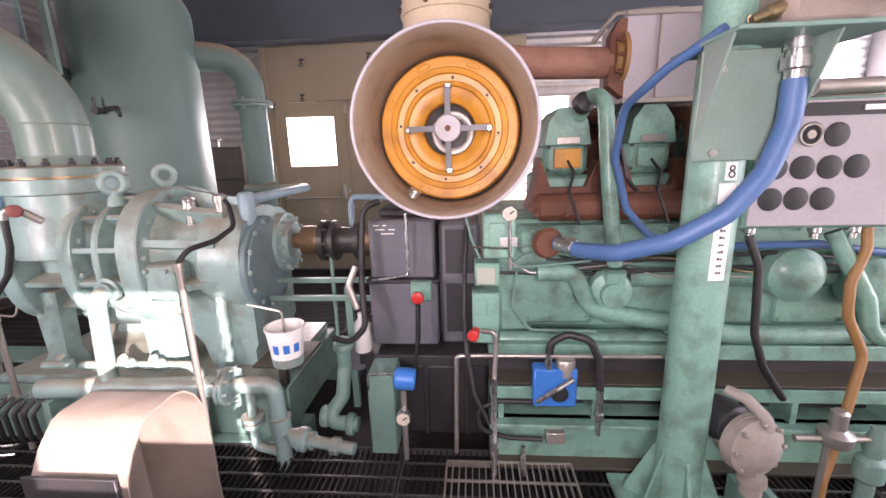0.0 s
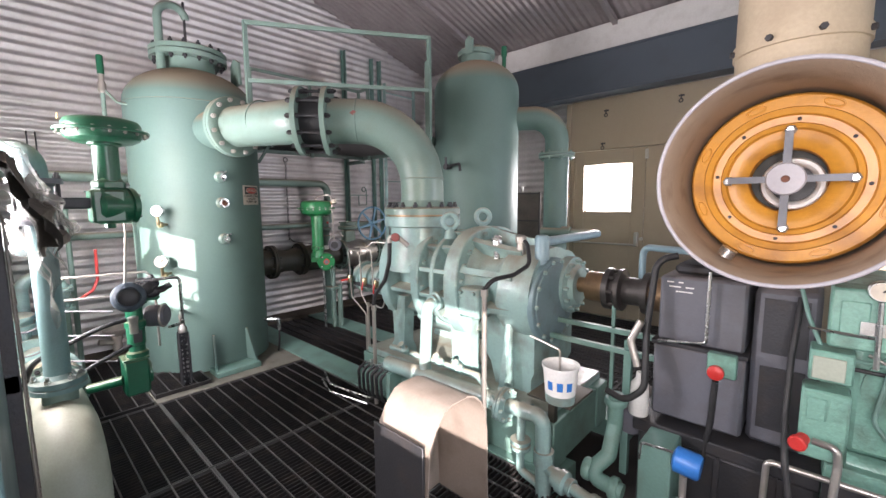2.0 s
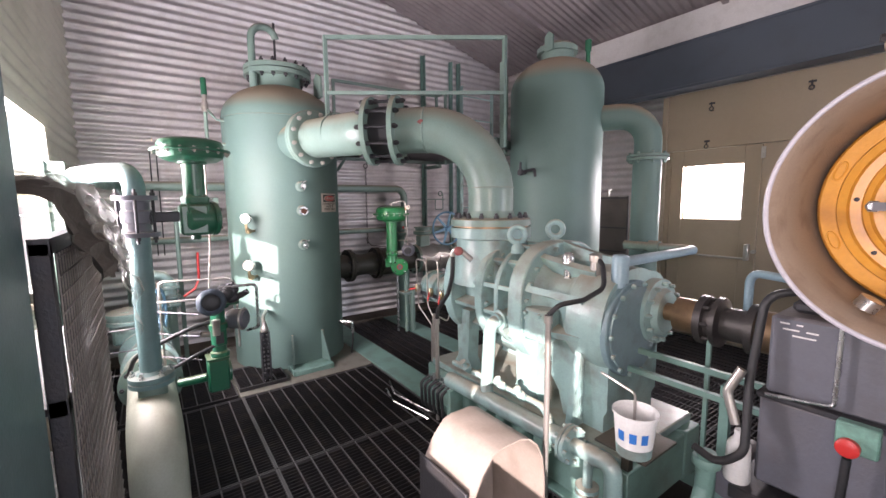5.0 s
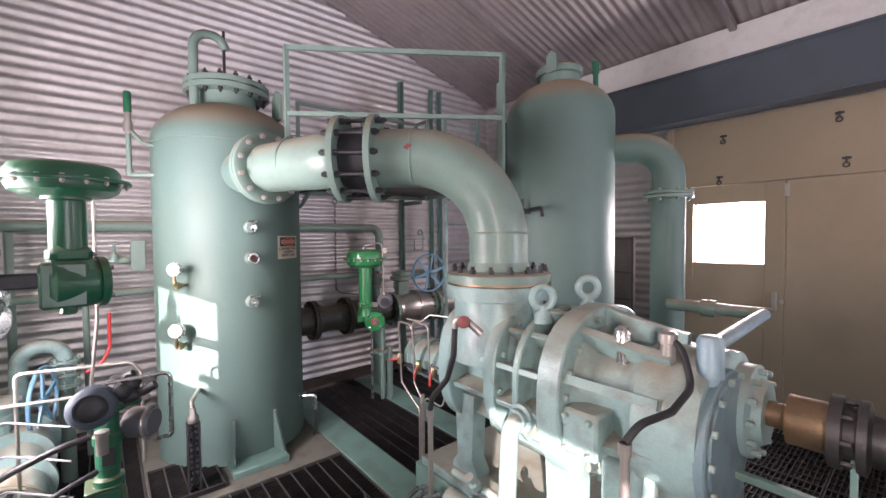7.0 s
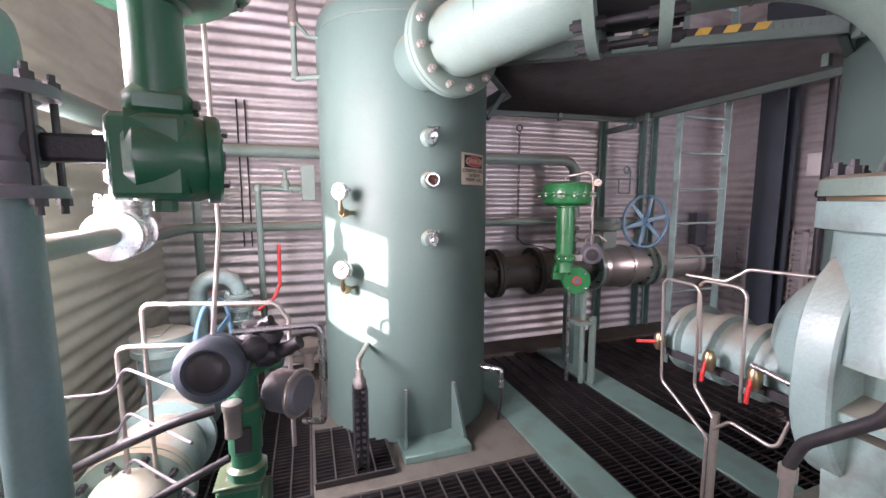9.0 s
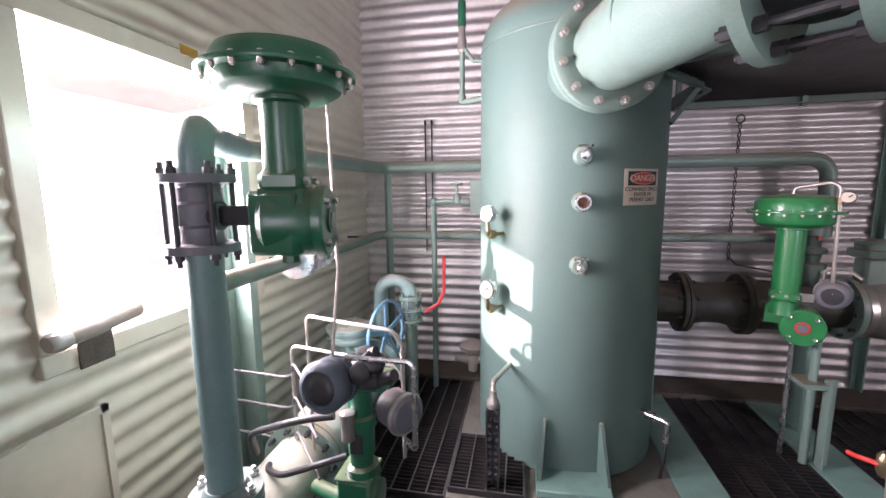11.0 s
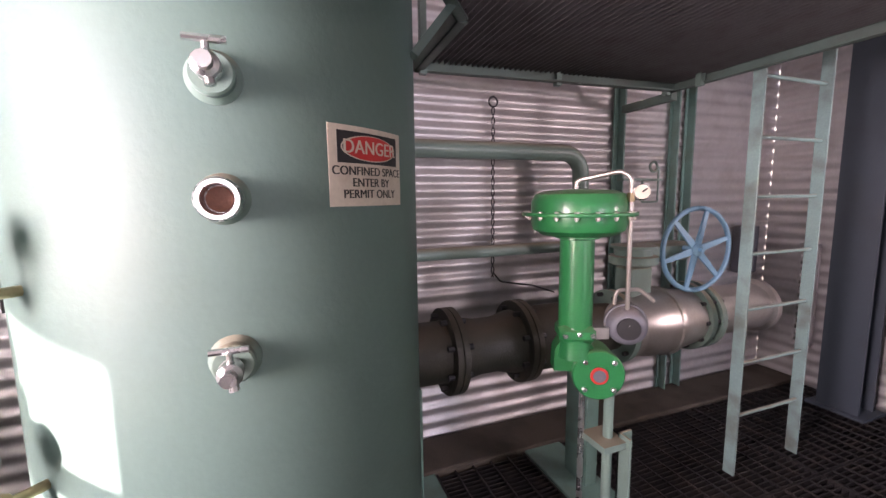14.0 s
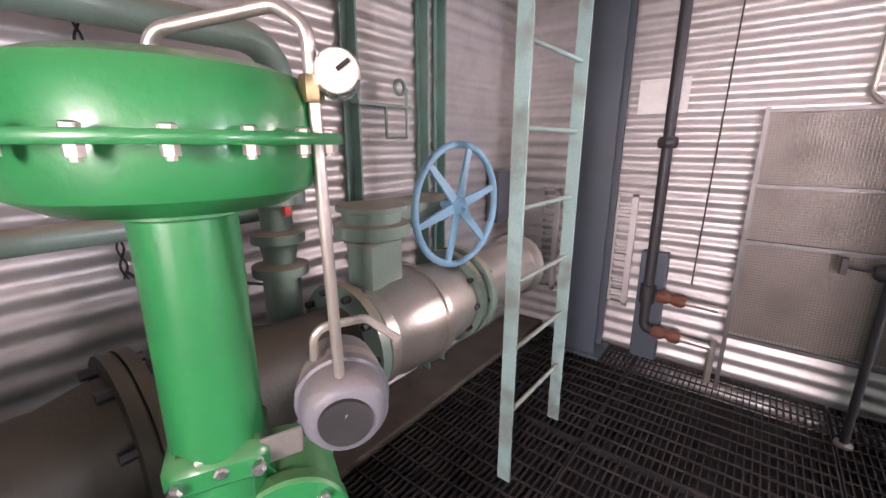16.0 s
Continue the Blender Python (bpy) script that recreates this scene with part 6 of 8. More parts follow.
def mesh_screens():
    t = thing("mesh_screen_rack", (-3.6, 5.2, 0), "wire mesh screens in a leaning steel frame", "mesh screen")
    s = Shape()
    for x in (-3.94, -3.0):
        s.box((x - 0.012, 5.18, 0.0), (x + 0.012, 5.20, 1.72))
    for z in (1.70, 1.30, 0.98, 0.38):
        s.box((-3.95, 5.178, z - 0.01), (-2.99, 5.202, z + 0.01))
    part("screen_frame", s, ROD, t)
    s = Shape()
    for i in range(62):
        x = -3.93 + 0.93 * i / 61
        s.box((x - 0.0012, 5.188, 0.39), (x + 0.0012, 5.1905, 1.69))
    for i in range(86):
        z = 0.39 + 1.30 * i / 85
        s.box((-3.93, 5.186, z - 0.0012), (-3.0, 5.1885, z + 0.0012))
    b = part("wire_mesh", s, ROD, t)
    b["kind"] = "stuff"
    part("backing", Shape().box((-3.93, 5.24, 0.39), (-3.0, 5.246, 1.69)), GUARD, t)
    return t


mesh_screens()
t = thing("valve_stand", (-3.36, 5.05, 0), "dark pipe stand with square valve head", "valve")
part("stand_pipe", Shape().rod((-3.36, 5.0, 0.0), (-3.36, 5.0, 0.92), 0.020, 12), DARK, t)
part("valve_head", Shape().lathe([(0.03, 0), (0.045, 0.02), (0.045, 0.07), (0.03, 0.09)], (-3.42, 5.0, 0.94), (1, 0, 0), 14).box((-3.54, 4.97, 0.91), (-3.515, 5.03, 0.99)).rod((-3.52, 5.0, 0.95), (-3.42, 5.0, 0.94), 0.01, 8), DARK, t)
part("foot", Shape().lathe([(0.04, 0), (0.04, 0.012), (0.02, 0.02)], (-3.36, 5.0, 0.004), seg=12), SILVER, t)
t = thing("wall_conduit", (-3.55, 5.35, 1.7), "bright bent conduit with small valve above the screens", "conduit")
part("conduit", Shape().tube([(-3.50, 5.36, 3.4), (-3.54, 5.34, 1.78), (-3.50, 5.30, 1.72), (-3.2, 5.30, 1.72)], 0.012, 0.05, 10).lathe([(0.02, 1.72), (0.02, 1.80), (0.05, 1.805), (0.05, 1.82)], (-3.36, 5.30, 0), seg=12), SILVER, t)

# ---- tan door wall ----
t = thing("door_1", (-2.1, 5.42, 0), "tan painted steel door with bright window and push bar", "door")
t["kind"] = "structure"
part("door_leaf", Shape().box((-2.58, 5.405, 0.02), (DOORWIN[0], 5.435, 2.25), 0.004).box((DOORWIN[1], 5.405, 0.02), (-1.655, 5.435, 2.25), 0.004).box((DOORWIN[0], 5.406, 0.02), (DOORWIN[1], 5.434, DOORWIN[2])).box((DOORWIN[0], 5.406, DOORWIN[3]), (DOORWIN[1], 5.434, 2.25)), TAN, t)
w = part("window_frame", Shape().box((DOORWIN[0] - 0.02, 5.398, DOORWIN[2] - 0.02), (DOORWIN[1] + 0.02, 5.405, DOORWIN[2])).box((DOORWIN[0] - 0.02, 5.398, DOORWIN[3]), (DOORWIN[1] + 0.02, 5.405, DOORWIN[3] + 0.02)).box((DOORWIN[0] - 0.02, 5.398, DOORWIN[2]), (DOORWIN[0], 5.405, DOORWIN[3])).box((DOORWIN[1], 5.398, DOORWIN[2]), (DOORWIN[1] + 0.02, 5.405, DOORWIN[3])), TAN, t)
part("push_bar", Shape().rod((-2.52, 5.34, 1.02), (-1.72, 5.34, 1.02), 0.012, 10).box((-2.54, 5.33, 1.0), (-2.51, 5.405, 1.12), 0.004).box((-1.74, 5.33, 1.0), (-1.70, 5.405, 1.18), 0.006).lathe([(0.02, 0), (0.02, 0.05)], (-1.66, 5.40, 1.10), (0, -1, 0), 12), SILVER, t)
part("door_hinge", Shape().box((-1.665, 5.395, 2.10), (-1.625, 5.405, 2.22), 0.002), SILVER, t)
big = Shape().box((-2.65, 5.415, 2.26), (0.65, 5.438, 2.93), 0.003).box((-1.65, 5.415, -0.02), (0.65, 5.438, 2.255), 0.003).box((-2.65, 5.415, -0.02), (-2.59, 5.438, 2.255), 0.003)
single("wall_panel", big, TAN, "tan painted sheet panels round the door", "wall panel", "structure")
single("trim_post", Shape().box((-2.72, 5.40, 0), (-2.655, 5.44, 2.92), 0.004), TAN, "tan vertical edge trim", "trim", "structure")
for x, z in ((-2.17, 2.70), (-1.30, 2.74), (-1.25, 2.34), (-0.98, 2.30), (-2.2, 2.28)):
    s = Shape().box((x - 0.03, 5.408, z + 0.05), (x + 0.03, 5.415, z + 0.07)).ring((x, 5.395, z), (0, 1, 0), 0.02, 0.006, 14, 6).rod((x, 5.395, z + 0.015), (x, 5.395, z + 0.07), 0.007, 8).rod((x, 5.395, z + 0.06), (x, 5.412, z + 0.06), 0.007, 8)
    single("wall_hook", s, DARK, "small dark steel latch hook on the tan panel", "hook", group="latch hooks on the tan wall")


# ---- south windows ----
for k, (x0, x1, z0, z1) in enumerate((WIN_A, WIN_B)):
    t = thing("window_%d" % (k + 1), ((x0 + x1) / 2, SY, z0), "bright window in a cream metal frame", "window")
    t["kind"] = "structure"
    s = Shape()
    for a, b in (((x0 - 0.075, SY - 0.03, z0 - 0.075), (x1 + 0.075, SY + 0.025, z0)), ((x0 - 0.075, SY - 0.03, z1), (x1 + 0.075, SY + 0.025, z1 + 0.075)), ((x0 - 0.075, SY - 0.03, z0), (x0, SY + 0.025, z1)), ((x1, SY - 0.03, z0), (x1 + 0.075, SY + 0.025, z1))):
        s.box(a, b, 0.004)
    part("window_frame", s, CREAM, t)
    p = part("pane", Shape().box((x0, SY - 0.06, z0), (x1, SY - 0.056, z1)), PANE, t)
    p.visible_shadow = False
    # unseen sheet added outside; it trims the top of the sun patches indoors
    s = Shape().prism([(SY - 0.11, z1 + 0.10), (SY - 0.11, z1 + 0.12), (SY - 0.86, z1 + 0.02), (SY - 0.86, z1)], x0 - 0.5, x1 + 0.9, "x")
    single("window_hood", s, GALV, "unseen sheet added outside to cut the sun through the window", "awning", "structure")
t = thing("wrapped_bundle", (-2.88, SY + 0.05, 1.16), "brown foil-wrapped roll on the window ledge", "bundle")
part("roll", Shape().tube([(-2.81, SY + 0.06, 1.215), (-2.93, SY + 0.07, 1.225), (-3.10, SY + 0.06, 1.245)], 0.030, 0.1, 14), GUARD, t)
part("foil_end", Shape().lathe([(0.030, 0), (0.033, 0.01), (0.032, 0.05), (0.026, 0.06)], (-2.86, SY + 0.064, 1.219), (1, 0, -0.06), 14), SILVER, t, "shiny foil end")
part("flap", Shape().box((-3.02, SY + 0.035, 1.09), (-2.90, SY + 0.042, 1.21), 0.003), CLOTH, t)
s = Shape()
for a, b in (((-2.98, SY + 0.01, 0.0), (-2.955, SY + 0.03, 0.93)), ((-2.98, SY + 0.01, 0.905), (-2.0, SY + 0.03, 0.93))):
    s.box(a, b)
t = thing("wall_hatch", (-2.5, SY + 0.02, 0), "cream sheet hatch panel low on the wall", "hatch")
t["kind"] = "structure"
part("hatch_frame", s, CREAM, t)
part("hatch_panel", Shape().box((-2.955, SY + 0.012, 0.0), (-2.0, SY + 0.018, 0.905)), CREAM, t)
single("wall_post", Shape().box((-3.72, SY + 0.02, 0), (-3.66, SY + 0.12, 1.95)).box((-3.72, SY + 0.02, 0), (-3.60, SY + 0.03, 1.95)), PIPE, "green steel angle post against the side wall", "post", "structure")

# ---- wire rack and plastic sheet beside the walkway ----
single("teal_column", Shape().box((-1.30, -0.16, 0), (-0.72, -0.135, 3.75), 0.004).box((-1.02, -0.40, 0), (-1.00, -0.16, 3.75)).box((-1.30, -0.42, 0), (-0.72, -0.40, 3.75)), TEALCOL, "teal painted steel column flange, scuffed", "column", "structure")


def wire_rack():
    t = thing("wire_rack", (-1.9, -0.2, 0), "dark steel rack with wire mesh sides", "rack")
    s = Shape()
    for x in (-1.42, -1.74, -2.36):
        for y in (-0.13, -0.42):
            s.box((x - 0.02, y - 0.02, 0), (x + 0.02, y + 0.02, 1.58), 0.003)
    for z in (0.06, 0.62, 1.16, 1.57):
        s.box((-2.38, -0.15, z - 0.02), (-1.40, -0.11, z + 0.02)).box((-2.38, -0.44, z - 0.02), (-1.40, -0.40, z + 0.02))
    part("rack_frame", s, DARK, t)
    s = Shape()
    for i in range(23):
        x = -1.44 - 0.91 * i / 22
        s.rod((x, -0.105, 0.05), (x, -0.105, 1.55), 0.0022, 5)
    for i in range(32):
        z = 0.06 + 1.48 * i / 31
        s.rod((-1.42, -0.101, z), (-2.36, -0.101, z), 0.0022, 5)
    b = part("wire_side", s, CONC, t)
    b["kind"] = "stuff"
    part("shelf", Shape().box((-2.36, -0.42, 1.14), (-1.42, -0.14, 1.16)).box((-2.36, -0.42, 0.60), (-1.42, -0.14, 0.62)), DARK, t)
    return t


wire_rack()


def plastic_sheet():
    """Crumpled clear sheet draped over the rack top."""
    rnd = random.Random(5)
    t = thing("plastic_sheet", (-2.0, -0.2, 1.58), "crumpled clear plastic sheet draped over the rack", "plastic sheet")
    nu, nv = 40, 26
    vs, fs = [], []
    for i in range(nu + 1):
        for j in range(nv + 1):
            u, v = i / nu, j / nv
            x, s = -1.45 - 0.93 * u, v * 0.75
            y = -0.44 + min(s, 0.38) + max(0, s - 0.38) * 0.22
            z = 1.64 + 0.12 * math.sin(u * 3.0 + 0.6) - max(0, s - 0.36) * (0.55 + 0.75 * u * u)
            q = Vector((x * 5, s * 6, 0))
            z += 0.05 * noise.noise(q) + 0.02 * noise.noise(q * 3.1)
            y += 0.05 * noise.noise(q * 1.7 + Vector((3, 1, 2)))
            vs.append((x, y, z))
    for i in range(nu):
        for j in range(nv):
            k = i * (nv + 1) + j
            fs.append((k, k + 1, k + nv + 2, k + nv + 1))
    part("sheet", Shape().add(vs, fs), PLASTIC, t)
    part("dark_cloth", Shape().add([(x + 0.10, y - 0.03, z - 0.02) for x, y, z in vs[: (nv + 1) * 22]], [f for f in fs if max(f) < (nv + 1) * 22]), CLOTH, t, "brown dusty cloth under the plastic")


plastic_sheet()

# ---- sheet guard on the grating ----
t = thing("sheet_guard", (-1.26, 1.2, 0), "tan sheet metal hood standing on the grating", "guard")
prof = [(0.98, 0.0), (0.985, 0.30), (1.0, 0.56), (1.04, 0.635), (1.10, 0.70), (1.14, 0.712), (1.25, 0.712), (1.30, 0.695), (1.35, 0.65), (1.385, 0.58), (1.40, 0.48), (1.41, 0.05)]
vs, fs = [], []
for x in (-1.46, -1.13):
    for d in (0.0, 0.006):
        for y, z in prof:
            vs.append((x, y + d * (1 if y < 1.2 else -1), z - d))
n = len(prof)
for k in range(n - 1):
    fs += [(k, k + 1, 2 * n + k + 1, 2 * n + k), (n + k, 3 * n + k, 3 * n + k + 1, n + k + 1), (k, n + k, n + k + 1, k + 1), (2 * n + k, 2 * n + k + 1, 3 * n + k + 1, 3 * n + k)]
part("hood", Shape().add(vs, fs), GUARD, t)
part("end_plate", Shape().prism(prof, -1.462, -1.458, "x"), GUARD, t)
# dark sheet that puts the shadow on the hood's lower front into colour
part("shade_board", Shape().box((-1.455, 0.966, 0.01), (-1.135, 0.978, 0.59), 0.002), DARK, t, "dark board standing in for shade on the front")

# ---- skid and small piping under the compressor ----
t = thing("compressor_skid", (-1.9, 2.3, 0), "green painted steel compressor skid beams", "skid")
for y0, y1 in ((1.93, 2.10), (2.56, 2.73)):
    part("skid_beam", Shape().box((-2.85, y0, 0.013), (-1.05, y1, 0.31), 0.006), STEELG, t)
part("cross_member", Shape().box((-1.16, 2.10, 0.02), (-1.06, 2.56, 0.30), 0.006), STEELG, t)
part("cross_member", Shape().box((-2.84, 2.10, 0.02), (-2.74, 2.56, 0.30), 0.006), STEELG, t)
t = thing("oil_manifold", (-1.9, 1.8, 0.2), "mint painted oil pipes with flange and fittings along the skid", "pipe")
part("header", Shape().tube([(-2.36, 1.80, 0.37), (-1.34, 1.80, 0.40)], 0.055, seg=20), MINT, t)
f = part("flange", flange_pair(Shape(), (-1.30, 1.80, 0.40), (1, 0, 0), 0.10, 0.02, 0.005, 8, 0.012), MINT, t)
part("elbow", Shape().tube([(-1.28, 1.80, 0.40), (-1.04, 1.78, 0.43), (-1.03, 1.78, 0.0), (-1.03, 1.78, -0.10)], 0.042, 0.05, 16), MINT, t)
part("tee", Shape().tube([(-1.03, 1.78, 0.16), (-0.90, 1.74, 0.14), (-0.62, 1.70, 0.12)], 0.030, 0.03, 14).lathe([(0.055, -0.04), (0.055, 0.04)], (-1.03, 1.78, 0.20), seg=16).lathe([(0.05, -0.05), (0.05, -0.02), (0.062, -0.015), (0.062, 0.02), (0.04, 0.03), (0.046, 0.06)], (-0.90, 1.74, 0.14), (1, -0.13, -0.07), 14).lathe([(0.044, 0), (0.044, 0.04)], (-0.74, 1.715, 0.128), (1, -0.13, -0.07), 8), MINT, t)
part("small_leg", Shape().tube([(-1.18, 1.79, 0.38), (-1.18, 1.78, 0.06), (-1.04, 1.78, 0.02)], 0.024, 0.04, 12).lathe([(0.058, 0.19), (0.058, 0.208), (0.04, 0.21), (0.04, 0.222), (0.058, 0.224), (0.058, 0.242)], (-1.18, 1.785, 0), seg=16).lathe([(0.048, -0.03), (0.048, 0.03)], (-1.15, 1.795, 0.415), (1, 0, 0.06), 14), MINT, t)
part("drop_pipe", Shape().tube([(-2.0, 2.02, 0.88), (-2.0, 1.87, 0.87), (-1.99, 1.83, 0.46), (-1.95, 1.80, 0.38)], 0.042, 0.07, 18).lathe([(0.068, 0), (0.068, 0.03), (0.05, 0.035), (0.05, 0.06)], (-2.0, 1.97, 0.88), (0, -1, 0), 16), MINT, t)
for x in (-2.30, -1.95, -1.62):
    part("saddle", Shape().box((x - 0.02, 1.74, 0.0), (x + 0.02, 1.86, 0.32), 0.004), STEELG, t)
part("upper_line", Shape().tube([(-2.40, 1.87, 0.47), (-1.55, 1.87, 0.48), (-1.45, 1.82, 0.46), (-1.42, 1.80, 0.40)], 0.022, 0.05, 12), MINT, t)
for x in (-2.2, -1.85, -1.68):
    part("needle_valve", Shape().lathe([(0.02, 0), (0.028, 0.02), (0.028, 0.05), (0.014, 0.06), (0.014, 0.09), (0.024, 0.095), (0.024, 0.105)], (x, 1.855, 0.475), (0, -0.6, 0.8), 12), MINT, t)
for i in range(6):
    x = -2.60 + 0.055 * i
    f = part("fitting", Shape().lathe([(0.012, 0), (0.02, 0.01), (0.02, 0.04), (0.014, 0.05), (0.014, 0.09)], (x, 1.85, 0.30), (0, -1, 0.25), 10), CHROME, t)
    part("hose", Shape().tube([(x, 1.77, 0.32), (x - 0.02, 1.71, 0.28), (x - 0.02, 1.72, 0.10), (x, 1.84, 0.03)], 0.012, 0.05, 8), BLACK, f)
for x, y, z1 in ((-2.50, 1.785, 0.80), (-1.36, 1.68, 1.10)):
    t = thing("conduit_post", (x, y, 0), "thin grey conduit post with flexible cable to the compressor", "conduit", "conduit posts")
    part("post", Shape().rod((x, y, 0.0), (x, y, z1), 0.015, 12).lathe([(0.021, z1 - 0.04), (0.021, z1)], (x, y, 0), seg=12), SILVER, t)
    if x < -2:
        part("flex_cable", Shape().tube([(x, y, z1), (x + 0.03, y - 0.01, z1 + 0.08), (x + 0.17, y - 0.02, z1 + 0.22), (x + 0.235, y - 0.03, z1 + 0.36), (x + 0.245, y - 0.03, z1 + 0.52)], 0.015, 0.1, 12), BLACK, t)
        part("cable_elbow", Shape().tube([(x + 0.245, y - 0.03, z1 + 0.50), (x + 0.25, y - 0.03, z1 + 0.55), (x + 0.30, y, z1 + 0.54), (x + 0.36, y + 0.04, z1 + 0.48)], 0.018, 0.03, 10), SILVER, t)
        part("cable_head", Shape().lathe([(0.026, 0), (0.03, 0.01), (0.03, 0.035), (0.02, 0.04)], (x + 0.305, y - 0.02, z1 + 0.54), (0.55, -0.75, 0.1), 16), DULLRED, t, "faded red sensor head")
    else:
        part("flex_cable", Shape().tube([(x, y, z1), (x + 0.02, y + 0.05, z1 + 0.05), (x + 0.06, y + 0.20, z1 + 0.06), (x + 0.06, y + 0.38, z1 + 0.10), (x + 0.00, y + 0.45, z1 + 0.22), (x - 0.05, y + 0.47, z1 + 0.24)], 0.013, 0.1, 12), BLACK, t)
        part("cable_head", Shape().lathe([(0.02, -0.10), (0.028, -0.09), (0.028, -0.02), (0.036, -0.015), (0.036, 0.02), (0.02, 0.03)], (x - 0.06, y + 0.47, z1 + 0.24), (0, 0, 1), 16), SILVER, t)
t = thing("instrument_tubing", (-2.9, 2.0, 0.5), "bent bright steel tubing with red-handled valves on the cylinder", "tubing")
part("tube_post", Shape().rod((-2.86, 2.0, 0.0), (-2.86, 2.0, 0.72), 0.014, 10), SILVER, t)
part("long_loop", Shape().tube([(-2.88, 1.99, 0.0), (-2.88, 1.99, 0.62), (-3.10, 2.0, 0.74), (-3.10, 1.98, 1.17), (-2.93, 1.97, 1.17), (-2.93, 1.99, 0.92)], 0.006, 0.035, 10), SILVER, t)
part("short_loop", Shape().tube([(-2.86, 1.99, 0.70), (-2.95, 2.0, 0.78), (-2.95, 1.99, 1.19), (-2.78, 1.99, 1.19), (-2.78, 2.0, 0.80)], 0.006, 0.035, 10), SILVER, t)
part("low_loop", Shape().tube([(-2.86, 1.99, 0.66), (-2.80, 1.99, 0.72), (-2.66, 2.0, 0.70), (-2.64, 2.02, 0.80)], 0.006, 0.03, 10), SILVER, t)
part("cross_tube", Shape().tube([(-3.0, 1.98, 1.20), (-2.86, 2.0, 1.20), (-2.80, 2.02, 1.25), (-2.55, 2.10, 1.25)], 0.006, 0.03, 10), SILVER, t)
part("stem_tube", Shape().tube([(-2.74, 1.98, 0.95), (-2.55, 1.97, 0.93)], 0.010, seg=10), CHROME, t)
for x, dx, dz in ((-3.12, -0.11, -0.03), (-2.90, 0.0, -0.09), (-2.74, 0.0, -0.10)):
    part("ball_valve", Shape().lathe([(0.014, -0.035), (0.022, -0.02), (0.022, 0.02), (0.014, 0.035)], (x, 2.0, 0.90), (0, 0, 1), 10), BRASS, t)
    part("lever", Shape().tube([(x, 1.985, 0.90), (x + dx * 0.5, 1.97, 0.90 + dz * 0.5), (x + dx * 0.8, 1.97, 0.90 + dz * 0.8)], 0.0075, 0.02, 8), RED, t, "red valve lever")
part("mount_strip", Shape().box((-3.12, 2.035, 0.84), (-2.64, 2.045, 0.87)), DARK, t)
t = thing("floor_tubing", (-2.8, 1.6, 0), "thin bent steel tubes over the grating", "tubing")
part("bent_tube", Shape().tube([(-2.90, 1.55, 0.16), (-2.88, 1.60, 0.05), (-2.5, 1.70, 0.03)], 0.008, 0.03, 8), CHROME, t)
part("bent_tube", Shape().tube([(-2.98, 1.62, 0.18), (-2.96, 1.66, 0.06), (-2.55, 1.76, 0.04)], 0.008, 0.03, 8), CHROME, t)

# ---- bucket and drip tubing ----
t = thing("bucket", (-0.915, 1.72, 0.585), "white plastic bucket with blue print hung under a drip tube", "bucket")
part("pail", Shape().lathe([(0.070, 0.59), (0.088, 0.775), (0.092, 0.778), (0.092, 0.765), (0.085, 0.76), (0.068, 0.60)], (-0.915, 1.72, 0), seg=28, cap1=False), WHITE, t)
part("lower_band", Shape().lathe([(0.0705, 0.586), (0.0745, 0.63)], (-0.915, 1.72, 0), seg=28), MINT, t)
for a0 in (250, 285, 318):
    vs = []
    for i in range(5):
        a = radians(a0 + 5 * i)
        for z, r in ((0.665, 0.0797), (0.71, 0.0838)):
            vs.append((-0.915 + r * math.cos(a), 1.72 + r * math.sin(a), z))
    part("blue_print", Shape().add(vs, [(2 * i, 2 * i + 2, 2 * i + 3, 2 * i + 1) for i in range(4)]), BLUE, t)
part("drip_tube", Shape().tube([(-1.12, 1.78, 0.86), (-0.93, 1.74, 0.84), (-0.925, 1.735, 0.68)], 0.006, 0.02, 8), SILVER, t)
single("bucket_shelf", Shape().box((-1.08, 1.68, 0.572), (-0.84, 1.95, 0.585), 0.002).box((-1.10, 1.95, 0.30), (-1.06, 1.99, 0.585)), OIL, "small dark steel shelf bracket", "bracket")
t = thing("drain_piping", (-0.8, 2.0, 0), "green drain pipes with unions behind the bucket", "pipe")
part("drain_run", Shape().tube([(-0.72, 1.95, 0.60), (-0.72, 1.95, 0.44), (-0.72, 1.88, 0.30), (-0.80, 1.80, 0.20), (-0.62, 1.80, 0.19)], 0.038, 0.05, 16), STEELG, t)
for p, a in (((-0.72, 1.95, 0.56), (0, 0, 1)), ((-0.80, 1.82, 0.22), (1, 0, 0)), ((-0.66, 1.80, 0.19), (1, 0, 0))):
    part("union", Shape().lathe([(0.05, -0.02), (0.056, -0.012), (0.056, 0.012), (0.05, 0.02)], p, a, 12), STEELG, t)
part("grey_tank", Shape().lathe([(0.075, -0.16), (0.085, -0.15), (0.085, 0.15), (0.07, 0.16)], (-0.72, 2.35, 0.36), (0.1, 1, 0.1), 24), GREY, t)
part("black_hose", Shape().tube([(-0.76, 1.92, 0.62), (-0.66, 1.90, 0.60), (-0.58, 1.92, 0.68), (-0.60, 1.98, 0.95), (-0.58, 2.02, 1.30), (-0.50, 2.06, 1.32)], 0.016, 0.08, 12), BLACK, t)
part("white_hose", Shape().tube([(-0.62, 1.96, 1.0), (-0.66, 1.94, 0.90), (-0.62, 1.93, 0.78)], 0.018, 0.05, 12), SILVER, t)
